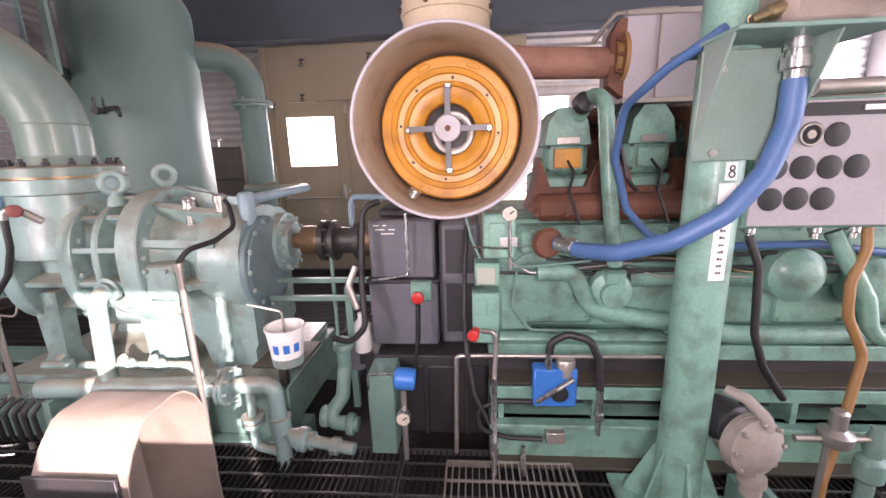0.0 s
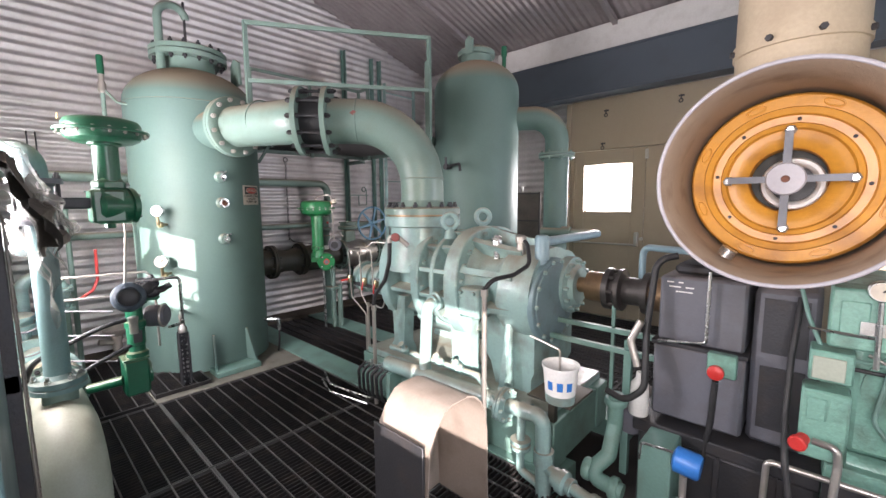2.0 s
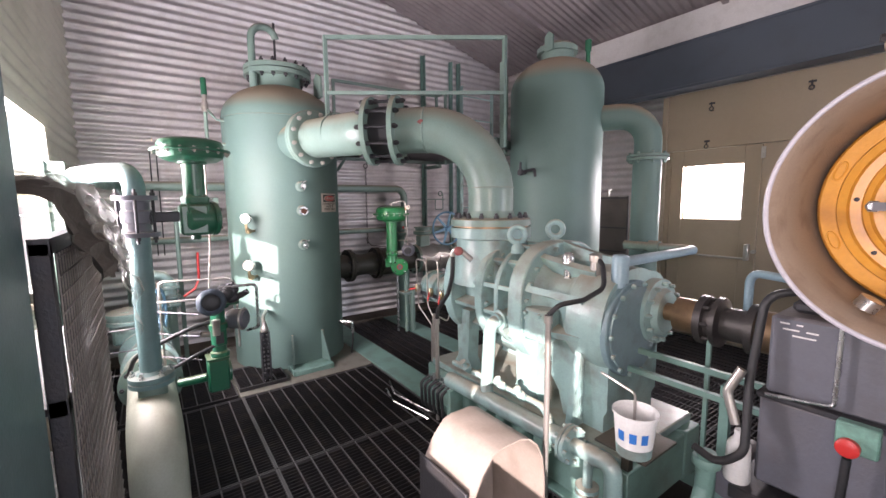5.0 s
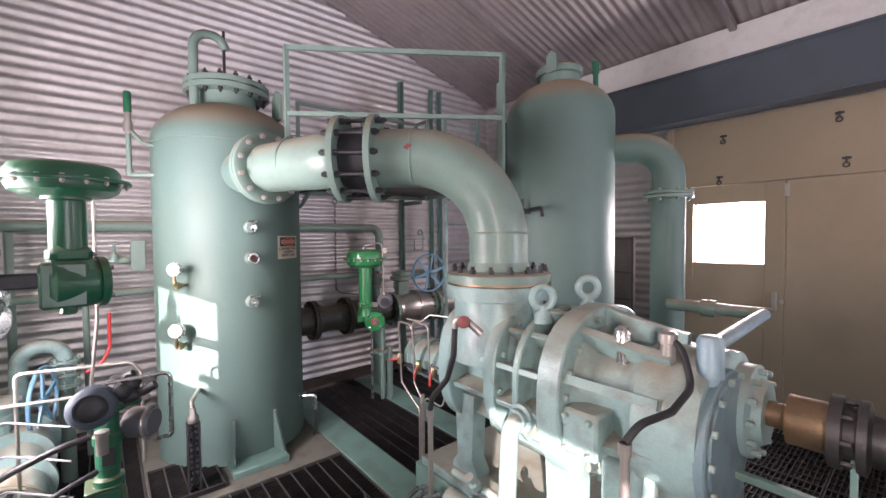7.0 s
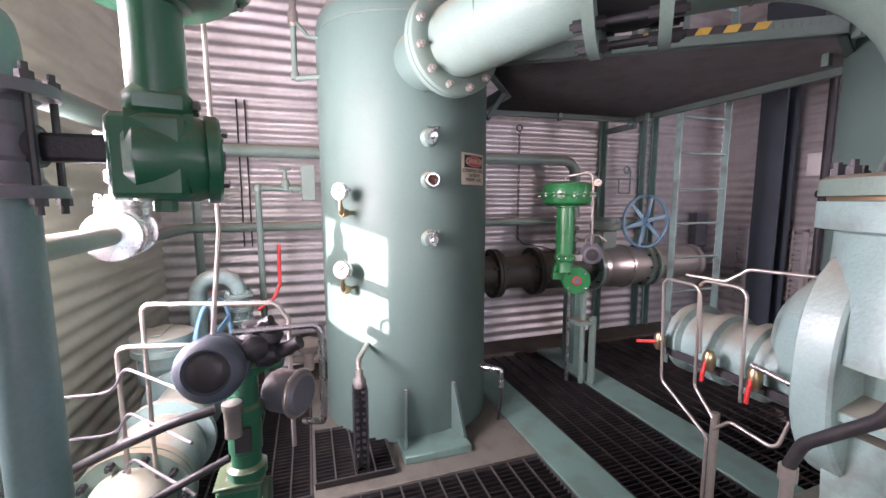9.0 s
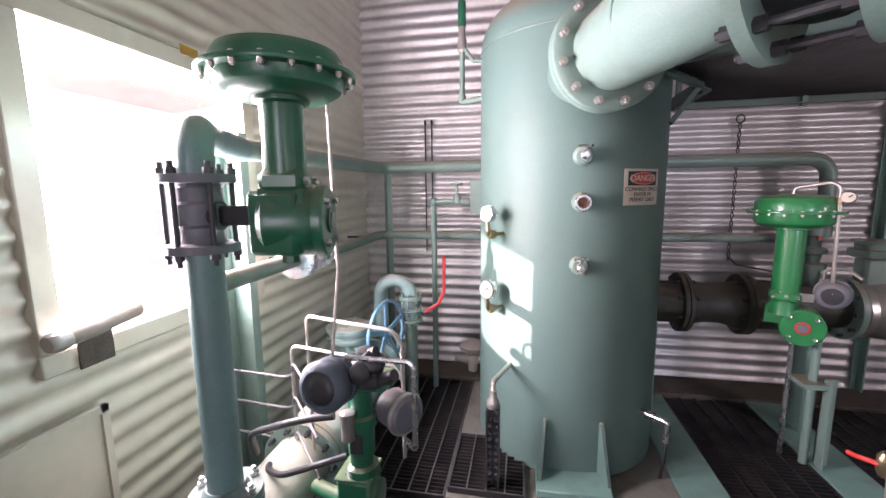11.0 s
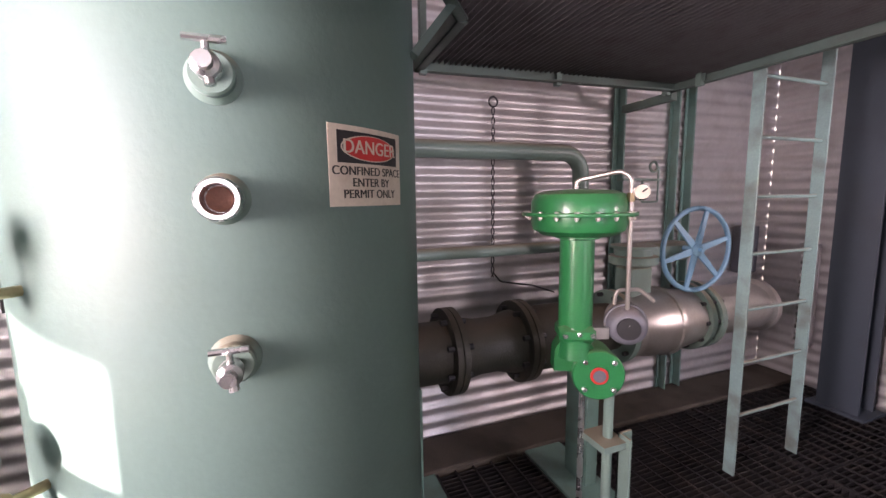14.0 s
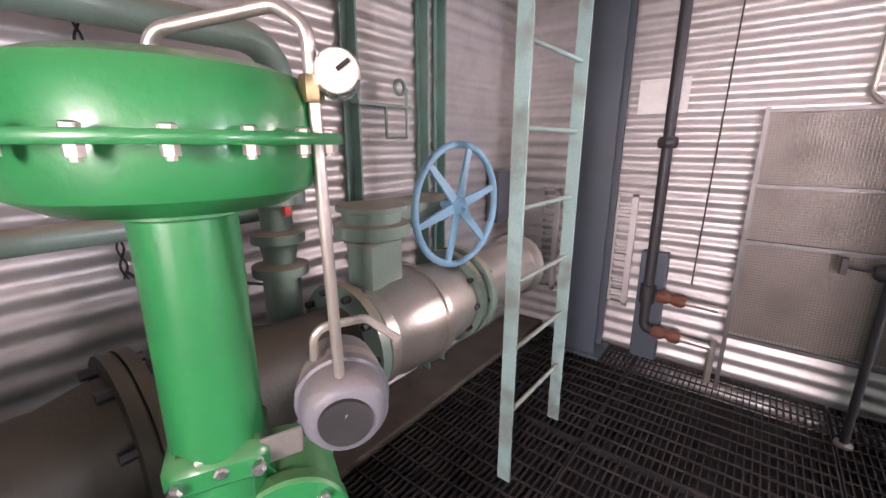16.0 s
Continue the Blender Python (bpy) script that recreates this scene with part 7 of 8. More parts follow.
single("white_bottle", Shape().lathe([(0.045, 0.50), (0.048, 0.51), (0.042, 0.66), (0.02, 0.69), (0.018, 0.72)], (-0.63, 2.02, 0), seg=20), WHITE, "white plastic bottle behind the drain pipes", "bottle")
s = Shape()
for z, y in ((0.72, 2.2), (0.80, 2.3)):
    s.box((-1.25, y, z), (-0.60, y + 0.03, z + 0.03), 0.002)
s.box((-0.78, 2.22, 0.0), (-0.74, 2.26, 0.80)).box((-0.92, 2.40, 0.0), (-0.90, 2.42, 0.98))
single("angle_stand", s, STEELG, "thin steel angle frame round the coupling", "stand")
single("blue_pipe", Shape().tube([(-0.80, 2.55, 1.10), (-0.80, 2.55, 1.30), (-0.45, 2.35, 1.31), (-0.45, 2.35, 1.25)], 0.020, 0.06, 14), PALEBLUE, "pale blue lubrication pipe over the gearbox", "pipe")


# ---- engine: heads, manifolds, pipes ----
ENG = engine
for i in range(6):
    x = 0.34 + 0.43 * i
    h = part("cylinder_head", Shape().box((x, 2.25, 1.19), (x + 0.30, 2.75, 1.42), 0.02).box((x + 0.03, 2.28, 1.42), (x + 0.27, 2.70, 1.60), 0.03), ENGINE, ENG)
    part("rocker_cover", Shape().prism([(x + 0.03, 1.58), (x + 0.27, 1.58), (x + 0.25, 1.70), (x + 0.20, 1.77), (x + 0.10, 1.77), (x + 0.05, 1.70)], 2.24, 2.66, "y"), ENGINE, h)
    part("cover_plate", Shape().box((x + 0.08, 2.232, 1.46), (x + 0.22, 2.24, 1.56), 0.003), ORANGE if i == 0 else ENGINE, h)
    part("exhaust_port", Shape().prism([(x - 0.06, 1.24), (x + 0.36, 1.24), (x + 0.33, 1.34), (x + 0.30, 1.50), (x + 0.24, 1.36), (x + 0.06, 1.36), (x, 1.52), (x - 0.03, 1.34)], 2.20, 2.40, "y"), RUST, ENG)
part("exhaust_manifold", Shape().box((0.30, 2.08, 1.195), (3.1, 2.30, 1.33), 0.035), RUST, ENG, "rusty cast exhaust manifold")
part("water_jacket", Shape().box((0.20, 2.0, 1.03), (3.2, 2.14, 1.185), 0.03), ENGINE, ENG)
for i in range(7):
    x = 0.24 + 0.42 * i
    part("crankcase_door", Shape().box((x, 2.03, 0.66), (x + 0.36, 2.056, 0.97), 0.012), ENGINE, ENG)
part("lower_rail", Shape().tube([(0.12, 1.99, 0.585), (3.3, 1.99, 0.585)], 0.045, seg=16), ENGINE, ENG)
part("end_housing", Shape().box((0.10, 2.02, 0.60), (0.30, 2.10, 1.16), 0.04).lathe([(0.16, 0), (0.18, 0.02), (0.18, 0.05)], (0.32, 2.05, 0.88), (0, -1, 0), 28), ENGINE, ENG)
part("coolant_pipe", Shape().tube([(0.296, 1.93, 0.972), (0.473, 1.93, 0.971), (0.564, 1.93, 0.786), (0.745, 1.93, 0.741), (0.965, 1.93, 0.705)], 0.042, 0.07, 18), ENGINE, ENG)
part("long_pipe", Shape().tube([(0.934, 1.92, 0.701), (1.259, 1.92, 0.651), (1.946, 1.92, 0.655)] + [(3.2, 1.92, 0.62)], 0.045, 0.1, 18), ENGINE, ENG)
part("upper_rail_pipe", Shape().tube([(0.764, 2.02, 0.918), (1.149, 2.02, 0.916)] + [(3.2, 2.02, 0.93)], 0.05, 0.1, 16), ENGINE, ENG)
part("water_riser", Shape().tube([(0.519, 2.15, 1.719), (0.555, 2.05, 1.811), (0.584, 1.95, 1.76), (0.616, 1.93, 1.384), (0.664, 1.92, 1.006)], 0.036, 0.08, 18), ENGINE, ENG)
part("pump_volute", Shape().lathe([(0.05, -0.02), (0.10, 0.0), (0.11, 0.04), (0.10, 0.08), (0.06, 0.10), (0.06, 0.14)], (0.655, 2.0, 0.871), (0, -1, 0), 28).lathe([(0.05, 0), (0.06, 0.02), (0.06, 0.07), (0.045, 0.08)], (0.666, 1.93, 0.903), (0, 0, 1), 8), ENGINE, ENG)
for k, (x, z) in enumerate(((1.5, 0.95), (1.85, 0.90), (2.3, 0.95))):
    part("housing", Shape().lathe([(0.10, 0), (0.13, 0.03), (0.13, 0.10), (0.09, 0.14), (0.06, 0.15)], (x, 2.02, z), (0, -1, 0), 24), ENGINE, ENG)
part("hose_flange", Shape().lathe([(0.07, 0), (0.075, 0.01), (0.06, 0.03), (0.03, 0.035)], (0.332, 1.88, 1.131), (0.15, -1, 0), 20), RUST, ENG, "rust-red hose flange")
for k, px in enumerate(((0.5, 0.98), (0.9, 1.0), (1.4, 1.08))):
    part("fuel_line", Shape().tube([(0.1 + 0.2 * k, 2.0, 0.95 + 0.02 * k), (px[0], 1.96, px[1] - 0.03), (px[0] + 0.9, 1.98, px[1] - 0.05 * k)], 0.008, 0.1, 8), DARK, ENG)
part("exhaust_pipe", Shape().tube([(0.059, 2.2, 2.01), (0.284, 2.2, 1.982), (0.672, 2.25, 1.976)], 0.075, 0.05, 20), EXHAUST, ENG, "reddish brown exhaust pipe")
part("exhaust_bracket", Shape().prism([(0.66, 1.86), (0.735, 1.80), (0.735, 2.16), (0.70, 2.16), (0.66, 2.09)], 2.18, 2.26, "y"), RUST, ENG, "rust-brown exhaust flange")
part("turbo_box", Shape().box((0.735, 2.22, 1.78), (1.12, 2.6, 2.20), 0.012), PANEL, ENG, "pale grey heat shield box")
part("box_edge", Shape().box((0.74, 2.208, 1.775), (1.12, 2.222, 1.80), 0.003).box((0.74, 2.208, 2.18), (1.12, 2.222, 2.205), 0.003).box((0.90, 2.210, 1.80), (0.912, 2.221, 2.18), 0.002), SILVER, ENG)
part("rear_manifold", Shape().box((0.62, 2.82, 1.20), (3.2, 3.05, 1.66), 0.05).box((0.70, 2.86, 1.66), (3.1, 3.0, 1.80), 0.04), RUST, ENG, "rusty rear manifold of the engine")
part("valley_pipe", Shape().tube([(0.45, 2.78, 1.50), (0.60, 2.80, 1.72), (0.9, 2.80, 1.78), (3.1, 2.80, 1.78)], 0.06, 0.1, 16), OIL, ENG)
for i in range(5):
    x = 0.72 + 0.43 * i
    part("ignition_lead", Shape().tube([(x, 2.30, 1.66), (x + 0.03, 2.20, 1.58), (x + 0.06, 2.17, 1.40), (x + 0.10, 2.12, 1.34)], 0.010, 0.05, 8), DARK, ENG)
    part("intake_runner", Shape().tube([(x - 0.10, 2.26, 1.30), (x - 0.03, 2.17, 1.50), (x - 0.02, 2.30, 1.72), (x - 0.02, 2.72, 1.76)], 0.045, 0.08, 14), RUST, ENG)
rnd = random.Random(11)
for i in range(10):
    z = 0.97 + 0.10 * rnd.random()
    a, b = 0.15 + 0.2 * i, 0.45 + 0.3 * rnd.random()
    part("small_line", Shape().tube([(a, 1.99, z), (a + 0.12, 1.95, z + 0.02 - 0.08 * rnd.random()), (a + b, 1.985, z - 0.06 + 0.10 * rnd.random())], 0.006, 0.06, 8), (SILVER, DARK, BRASS)[i % 3], ENG)
for i in range(14):
    x = 0.28 + 0.21 * i
    part("block_bolt", Shape().lathe([(0.016, 0), (0.016, 0.012), (0.010, 0.016)], (x, 2.0, 1.165), (0, -1, 0), 6), ENGINE, ENG)
part("wing_bolt", Shape().tube([(0.596, 2.25, 2.077), (0.698, 2.25, 2.2), (0.859, 2.25, 2.21), (0.992, 2.25, 2.211)], 0.012, 0.02, 8), SILVER, ENG)
part("valve_actuator", Shape().lathe([(0.03, 0), (0.05, 0.02), (0.05, 0.06), (0.02, 0.08)], (0.505, 2.1, 1.754), (0.3, -1, 0.4), 14), DARK, ENG)

part("exhaust_flange", Shape().lathe([(0.12, 0), (0.12, 0.02), (0.085, 0.024), (0.085, 0.05)], (0.735, 2.22, 1.99), (-1, 0, 0), 28), YELLOW, ENG, "yellow-brown rusted exhaust flange")
for k in range(8):
    a = math.pi / 4 * k
    part("flange_bolt", Shape().lathe([(0.012, 0), (0.012, 0.02), (0.007, 0.022), (0.007, 0.035)], (0.715, 2.22 + 0.10 * math.cos(a), 1.99 + 0.10 * math.sin(a)), (-1, 0, 0), 6), RUST, ENG)
for i in range(6):
    x = 0.34 + 0.43 * i
    part("head_label", Shape().box((x + 0.09, 2.226, 1.585), (x + 0.21, 2.232, 1.62), 0.002), SILVER, ENG, "dull metal maker plate")
    for dx in (0.05, 0.25):
        for z in (1.45, 1.57):
            part("cover_screw", Shape().lathe([(0.009, 0), (0.009, 0.008), (0.005, 0.010)], (x + dx, 2.24, z), (0, -1, 0), 6), DARK, ENG)
    for dx in (-0.03, 0.12, 0.30):
        part("manifold_nut", Shape().lathe([(0.014, 0), (0.014, 0.014), (0.007, 0.016), (0.007, 0.03)], (x + dx, 2.08, 1.235), (0, -1, 0), 6), RUST, ENG)
    part("spark_lead", Shape().tube([(x + 0.15, 2.24, 1.50), (x + 0.17, 2.16, 1.44), (x + 0.13, 2.08, 1.35), (x + 0.19, 2.04, 1.16)], 0.007, 0.05, 8), BLACK, ENG)
for i in range(7):
    x = 0.24 + 0.42 * i
    for dx in (0.03, 0.33):
        for z in (0.69, 0.94):
            part("door_stud", Shape().lathe([(0.012, 0), (0.012, 0.012), (0.007, 0.016)], (x + dx, 2.03, z), (0, -1, 0), 6), ENGINE, ENG)
for z, x0, x1 in ((1.10, 0.2, 1.6), (1.065, 0.3, 1.2), (0.60, 0.25, 1.1)):
    part("wire_run", Shape().tube([(x0 + (x1 - x0) * k / 6, 1.965 - 0.01 * (k % 2), z + 0.012 * math.sin(k * 2.1 + z * 9)) for k in range(7)], 0.005, 0.04, 8), STEELG, ENG)
part("green_tube", Shape().tube([(-0.06, 1.92, 1.30), (-0.02, 1.88, 1.15), (0.03, 1.86, 1.03), (0.20, 1.88, 1.01), (0.55, 1.92, 1.03)], 0.007, 0.06, 8), STEELG, ENG)
part("green_tube", Shape().tube([(0.20, 1.94, 0.98), (0.17, 1.90, 0.80), (0.26, 1.90, 0.68), (0.60, 1.93, 0.66)], 0.007, 0.06, 8), STEELG, ENG)

# ---- air intake drum ----
DX, DZ = -0.108, 1.648
t = thing("air_intake_drum", (DX, 1.6, DZ), "open round air filter drum with orange varnished inner plate", "air intake")
part("drum_shell", Shape().lathe([(0.300, 0.46), (0.302, 0.02), (0.316, 0.0), (0.323, 0.004), (0.323, 0.012), (0.312, 0.03), (0.310, 0.47)], (DX, 1.40, DZ), (0, 1, 0), 64, False, False), RIM, t, "brown perforated drum liner")
part("rim_bead", Shape().ring((DX, 1.402, DZ), (0, 1, 0), 0.317, 0.0062, 72, 8), PANEL, t, "pale rolled rim edge")
plate = part("inner_plate", Shape().lathe([(0.290, 0.02), (0.284, -0.002), (0.278, -0.008), (0.243, -0.010), (0.238, -0.022), (0.218, -0.026), (0.213, -0.014), (0.190, -0.012), (0.185, -0.022), (0.172, -0.026), (0.166, -0.014), (0.150, -0.010), (0.118, -0.004), (0.108, 0.006), (0.104, 0.05)], (DX, 1.73, DZ), (0, 1, 0), 72, False, False), ORANGE, t, "orange varnished plate with pressed rings")
for k in range(8):
    a = math.pi / 4 * (k + 0.5)
    o, w = Vector((math.cos(a), 0, math.sin(a))), Vector((-math.sin(a), 0, math.cos(a)))
    c = Vector((DX, 1.72, DZ)) + o * 0.261
    part("pressed_oval", Shape().tube([c + w * 0.026 * math.cos(2 * math.pi * i / 18) + o * 0.011 * math.sin(2 * math.pi * i / 18) for i in range(18)], 0.003, seg=6, closed=True), ORANGE, plate)
    part("plate_screw", Shape().lathe([(0.006, 0), (0.006, 0.005), (0.003, 0.007)], Vector((DX, 1.717, DZ)) + Vector((math.cos(a + 0.3), 0, math.sin(a + 0.3))) * 0.201, (0, -1, 0), 8), DARK, plate)
part("back_plate", Shape().lathe([(0.302, 0.10), (0.03, 0.10)], (DX, 1.73, DZ), (0, 1, 0), 48, False, False), OIL, t, "dark back plate filling the gap round the orange plate")
part("inlet_pipe", Shape().lathe([(0.088, 0.10), (0.090, 0.045), (0.085, 0.030), (0.074, 0.028), (0.068, 0.036), (0.064, 0.045), (0.060, 0.10)], (DX + 0.012, 1.73, DZ - 0.012), (0, 1, 0), 40, False, False), WHITE, t, "pale inlet pipe mouth behind the hub")
part("inlet_dark", Shape().lathe([(0.061, 0.07), (0.004, 0.072)], (DX + 0.012, 1.73, DZ - 0.012), (0, 1, 0), 32), BLACK, t)
for k in range(4):
    a = math.pi / 2 * k
    o = Vector((math.cos(a), 0, math.sin(a)))
    w = Vector((-math.sin(a), 0, math.cos(a)))
    vs = [Vector((DX, y, DZ)) + o * d + w * q for d in (0.03, 0.155) for y, q in ((1.625, -0.011), (1.625, 0.011), (1.64, 0.011), (1.64, -0.011))]
    arm = part("spider_arm", Shape().add(vs, [(0, 1, 2, 3), (4, 7, 6, 5), (0, 4, 5, 1), (1, 5, 6, 2), (2, 6, 7, 3), (3, 7, 4, 0)]), GREY, t)
    part("arm_rod", Shape().rod(Vector((DX, 1.63, DZ)) + o * 0.145, Vector((DX, 1.72, DZ)) + o * 0.145, 0.006, 8), DARK, arm)
    c = Vector((DX, 1.70, DZ)) + o * 0.162
    part("arm_foot", Shape().lathe([(0.015, 0), (0.017, 0.004), (0.017, 0.02), (0.010, 0.024), (0.010, 0.034)], c, (0, -1, 0), 6), CHROME, arm, "bright clamp nut")
part("hub_disc", Shape().lathe([(0.050, 0), (0.052, 0.004), (0.052, 0.012), (0.048, 0.017), (0.012, 0.018), (0.010, 0.010)], (DX, 1.625, DZ), (0, -1, 0), 36, True, False), PANEL, t)
part("hub_bore", Shape().lathe([(0.011, 0.008), (0.011, 0.019), (0.006, 0.020)], (DX, 1.625, DZ), (0, -1, 0), 16), RUST, t)
part("drain_bung", Shape().lathe([(0.025, 0), (0.025, 0.03)], (DX - 0.14, 1.55, DZ - 0.255), (0.5, 0, 0.85), 14), CHROME, t)
part("outer_can", Shape().lathe([(0.326, 0.10), (0.33, 0.11), (0.33, 0.55), (0.31, 0.57)], (DX, 1.40, DZ), (0, 1, 0), 48, False, False), BEIGE, t)
part("duct", Shape().lathe([(0.16, 0.325), (0.165, 0.36), (0.165, 0.40), (0.172, 0.402), (0.172, 0.44), (0.165, 0.442), (0.165, 1.0), (0.172, 1.002), (0.172, 1.04), (0.165, 1.042), (0.165, 2.6)], (DX + 0.0, 1.68, DZ), seg=36), BEIGE, t, "beige vertical air duct")
for a in (200, 250, 290, 340):
    part("duct_bolt", Shape().lathe([(0.010, 0), (0.010, 0.012)], (DX + 0.172 * math.cos(radians(a)), 1.68 + 0.172 * math.sin(radians(a)), DZ + 0.42), (math.cos(radians(a)), math.sin(radians(a)), 0), 6), DARK, t)

# ---- column, bracket, panel and hoses ----
t = thing("pipe_column", (0.835, 1.5, 0), "green painted round column with flared base and label strip", "column")
part("shaft", Shape().lathe([(0.088, 0.0), (0.088, 2.75)], (0.835, 1.5, 0), seg=36), ENGINE, t)
for k in range(6):
    a = math.pi / 3 * k + 0.4
    d = Vector((math.cos(a), math.sin(a), 0))
    s = Vector((-d.y, d.x, 0)) * 0.006
    c = Vector((0.835, 1.5, 0))
    pts = [c + d * 0.08, c + d * 0.20, c + d * 0.20 + Vector((0, 0, 0.05)), c + d * 0.085 + Vector((0, 0, 0.34))]
    part("base_gusset", Shape().rings([[p - s for p in pts], [p + s for p in pts]]), ENGINE, t)
part("base_plate", Shape().box((0.62, 1.29, 0.0), (1.05, 1.71, 0.02), 0.003), ENGINE, t)


def label_strip(parent, a0, a1, z0, z1):
    vs = []
    for i in range(7):
        a = radians(a0 + (a1 - a0) * i / 6)
        for z in (z0, z1):
            vs.append((0.835 + 0.0895 * math.cos(a), 1.5 + 0.0895 * math.sin(a), z))
    return part("label_strip", Shape().add(vs, [(2 * i, 2 * i + 2, 2 * i + 3, 2 * i + 1) for i in range(6)]), WHITE, parent, "white label strip with worn black marks")


st = label_strip(t, -106, -70, 1.09, 1.32)
s = Shape()
rnd = random.Random(3)
for k in range(8):
    z = 1.115 + 0.025 * k
    a = radians(-88)
    for j in range(2):
        w = 0.006 + 0.004 * rnd.random()
        aa = a + (j - 0.5) * 0.11
        p = Vector((0.835 + 0.0905 * math.cos(aa), 1.5 + 0.0905 * math.sin(aa), z))
        u = Vector((-math.sin(aa), math.cos(aa), 0))
        s.add([p - u * 0.004, p + u * 0.004, p + u * 0.004 + Vector((0, 0, w)), p - u * 0.004 + Vector((0, 0, w))], [(0, 1, 2, 3)])
part("worn_marks", s, BLACK, st)
label_strip(t, -106, -70, 1.36, 1.43)
lb = label_strip(t, -98, -72, 1.44, 1.50)
c8 = Vector((0.835 + 0.091 * math.cos(radians(-85)), 1.5 + 0.091 * math.sin(radians(-85)), 1.47))
n8 = Vector((math.cos(radians(-85)), math.sin(radians(-85)), 0))
part("figure_eight", Shape().ring(c8 + Vector((0, 0, 0.010)), n8, 0.008, 0.0025, 16, 6).ring(c8 - Vector((0, 0, 0.010)), n8, 0.010, 0.0025, 16, 6), BLACK, lb)

t = thing("mounting_bracket", (0.87, 1.4, 1.5), "green steel bracket plate bolted on the column", "bracket")
part("plate", Shape().box((0.70, 1.392, 1.505), (1.00, 1.402, 1.84), 0.003), PIPE, t)
for x in (0.705, 0.985):
    part("cheek", Shape().prism([(1.402, 1.55), (1.402, 1.86), (1.25, 1.86)], x, x + 0.008, "x"), PIPE, t)
part("top_plate", Shape().box((0.70, 1.22, 1.855), (1.14, 1.62, 1.868), 0.003), STEELG, t)
for x, z in ((0.76, 1.53), (0.95, 1.54), (0.76, 1.78)):
    part("bolt", Shape().lathe([(0.014, 0), (0.014, 0.012)], (x, 1.392, z), (0, -1, 0), 6), CHROME, t)
t = thing("regulator_unit", (1.0, 1.45, 1.87), "pale cast regulator housing with hose fittings", "regulator")
part("housing", Shape().box((0.86, 1.28, 1.868), (1.16, 1.62, 2.02), 0.025).box((0.90, 1.32, 2.02), (1.12, 1.58, 2.35), 0.03), GUARD, t)
part("handle", Shape().tube([(1.02, 1.27, 1.95), (1.14, 1.26, 1.93), (1.20, 1.30, 1.90)], 0.016, 0.04, 10), DARK, t)
part("hose_fitting", Shape().lathe([(0.038, 0), (0.038, 0.03), (0.030, 0.032), (0.030, 0.05), (0.042, 0.052), (0.042, 0.085), (0.030, 0.09), (0.030, 0.15)], (0.955, 1.36, 1.855), (0.0, -0.05, -1), 12), CHROME, t)
part("side_fitting", Shape().lathe([(0.022, 0), (0.022, 0.04), (0.015, 0.045), (0.015, 0.09)], (0.87, 1.32, 1.93), (-1, 0, -0.35), 10), BRASS, t)
t = thing("blue_hose", (0.6, 1.4, 1.1), "thick blue rubber hose with steel couplings", "hose")
part("hose", Shape().tube([(0.953, 1.352, 1.74), (0.95, 1.345, 1.62), (0.90, 1.335, 1.47), (0.80, 1.335, 1.34), (0.66, 1.38, 1.24), (0.52, 1.50, 1.17), (0.43, 1.66, 1.145), (0.36, 1.78, 1.15)], 0.033, 0.16, 18), BLUEHOSE, t)
part("coupling", Shape().lathe([(0.036, 0), (0.042, 0.005), (0.042, 0.05), (0.032, 0.055), (0.032, 0.10)], (0.42, 1.69, 1.146), (-0.6, 0.75, 0.05), 12), CHROME, t)
t = thing("thin_blue_hose", (0.7, 1.7, 1.2), "thin blue hose hung beside the manifold", "hose")
part("hose", Shape().tube([(0.742, 1.36, 1.893), (0.664, 1.55, 1.819), (0.598, 1.75, 1.715), (0.607, 1.85, 1.514), (0.682, 1.88, 1.285), (0.798, 1.88, 1.152), (1.012, 1.85, 1.111), (1.474, 1.8, 1.13)] + [(2.0, 1.8, 1.05)], 0.017, 0.12, 12), BLUEHOSE, t)

t = thing("instrument_cabinet", (1.4, 1.55, 1.25), "grey instrument cabinet with rows of round gauge openings", "instrument cabinet")
part("front", Shape().box((1.00, 1.55, 1.255), (1.95, 1.56, 1.70), 0.004), PANEL, t)
part("case", Shape().box((0.995, 1.56, 1.245), (1.955, 1.75, 1.71), 0.01), ENGINE, t)
part("top_band", Shape().box((1.08, 1.545, 1.645), (1.95, 1.55, 1.69)), BLACK, t)
part("title_bar", Shape().box((1.33, 1.541, 1.66), (1.6, 1.5445, 1.678)), WHITE, t)
for px in [(1.174, 1.548, 1.584), (1.26, 1.548, 1.581), (1.071, 1.548, 1.469), (1.163, 1.548, 1.469), (1.254, 1.548, 1.469), (1.344, 1.548, 1.47), (1.069, 1.548, 1.356), (1.158, 1.548, 1.358), (1.249, 1.548, 1.356)]:
    g = part("gauge_opening", Shape().lathe([(0.042, -0.004), (0.042, 0.002), (0.036, 0.004)], px, (0, -1, 0), 28), BLACK, t)
part("lit_gauge", Shape().ring((1.168, 1.54, 1.583), (0, -1, 0), 0.036, 0.005, 24, 6).lathe([(0.015, 0), (0.015, 0.004)], (1.168, 1.54, 1.583), (0, -1, 0), 14), SILVER, t)
for x in (1.06, 1.30, 1.44):
    part("cable_gland", Shape().lathe([(0.022, 0), (0.022, 0.025), (0.014, 0.03), (0.014, 0.05)], (x, 1.62, 1.245), (0, 0, -1), 10), CHROME, t)
part("black_cable", Shape().tube([(1.06, 1.62, 1.21)] + [(1.102, 1.6, 1.092), (1.126, 1.6, 0.805), (1.18, 1.6, 0.653), (1.319, 1.65, 0.478)], 0.016, 0.1, 12), BLACK, t)
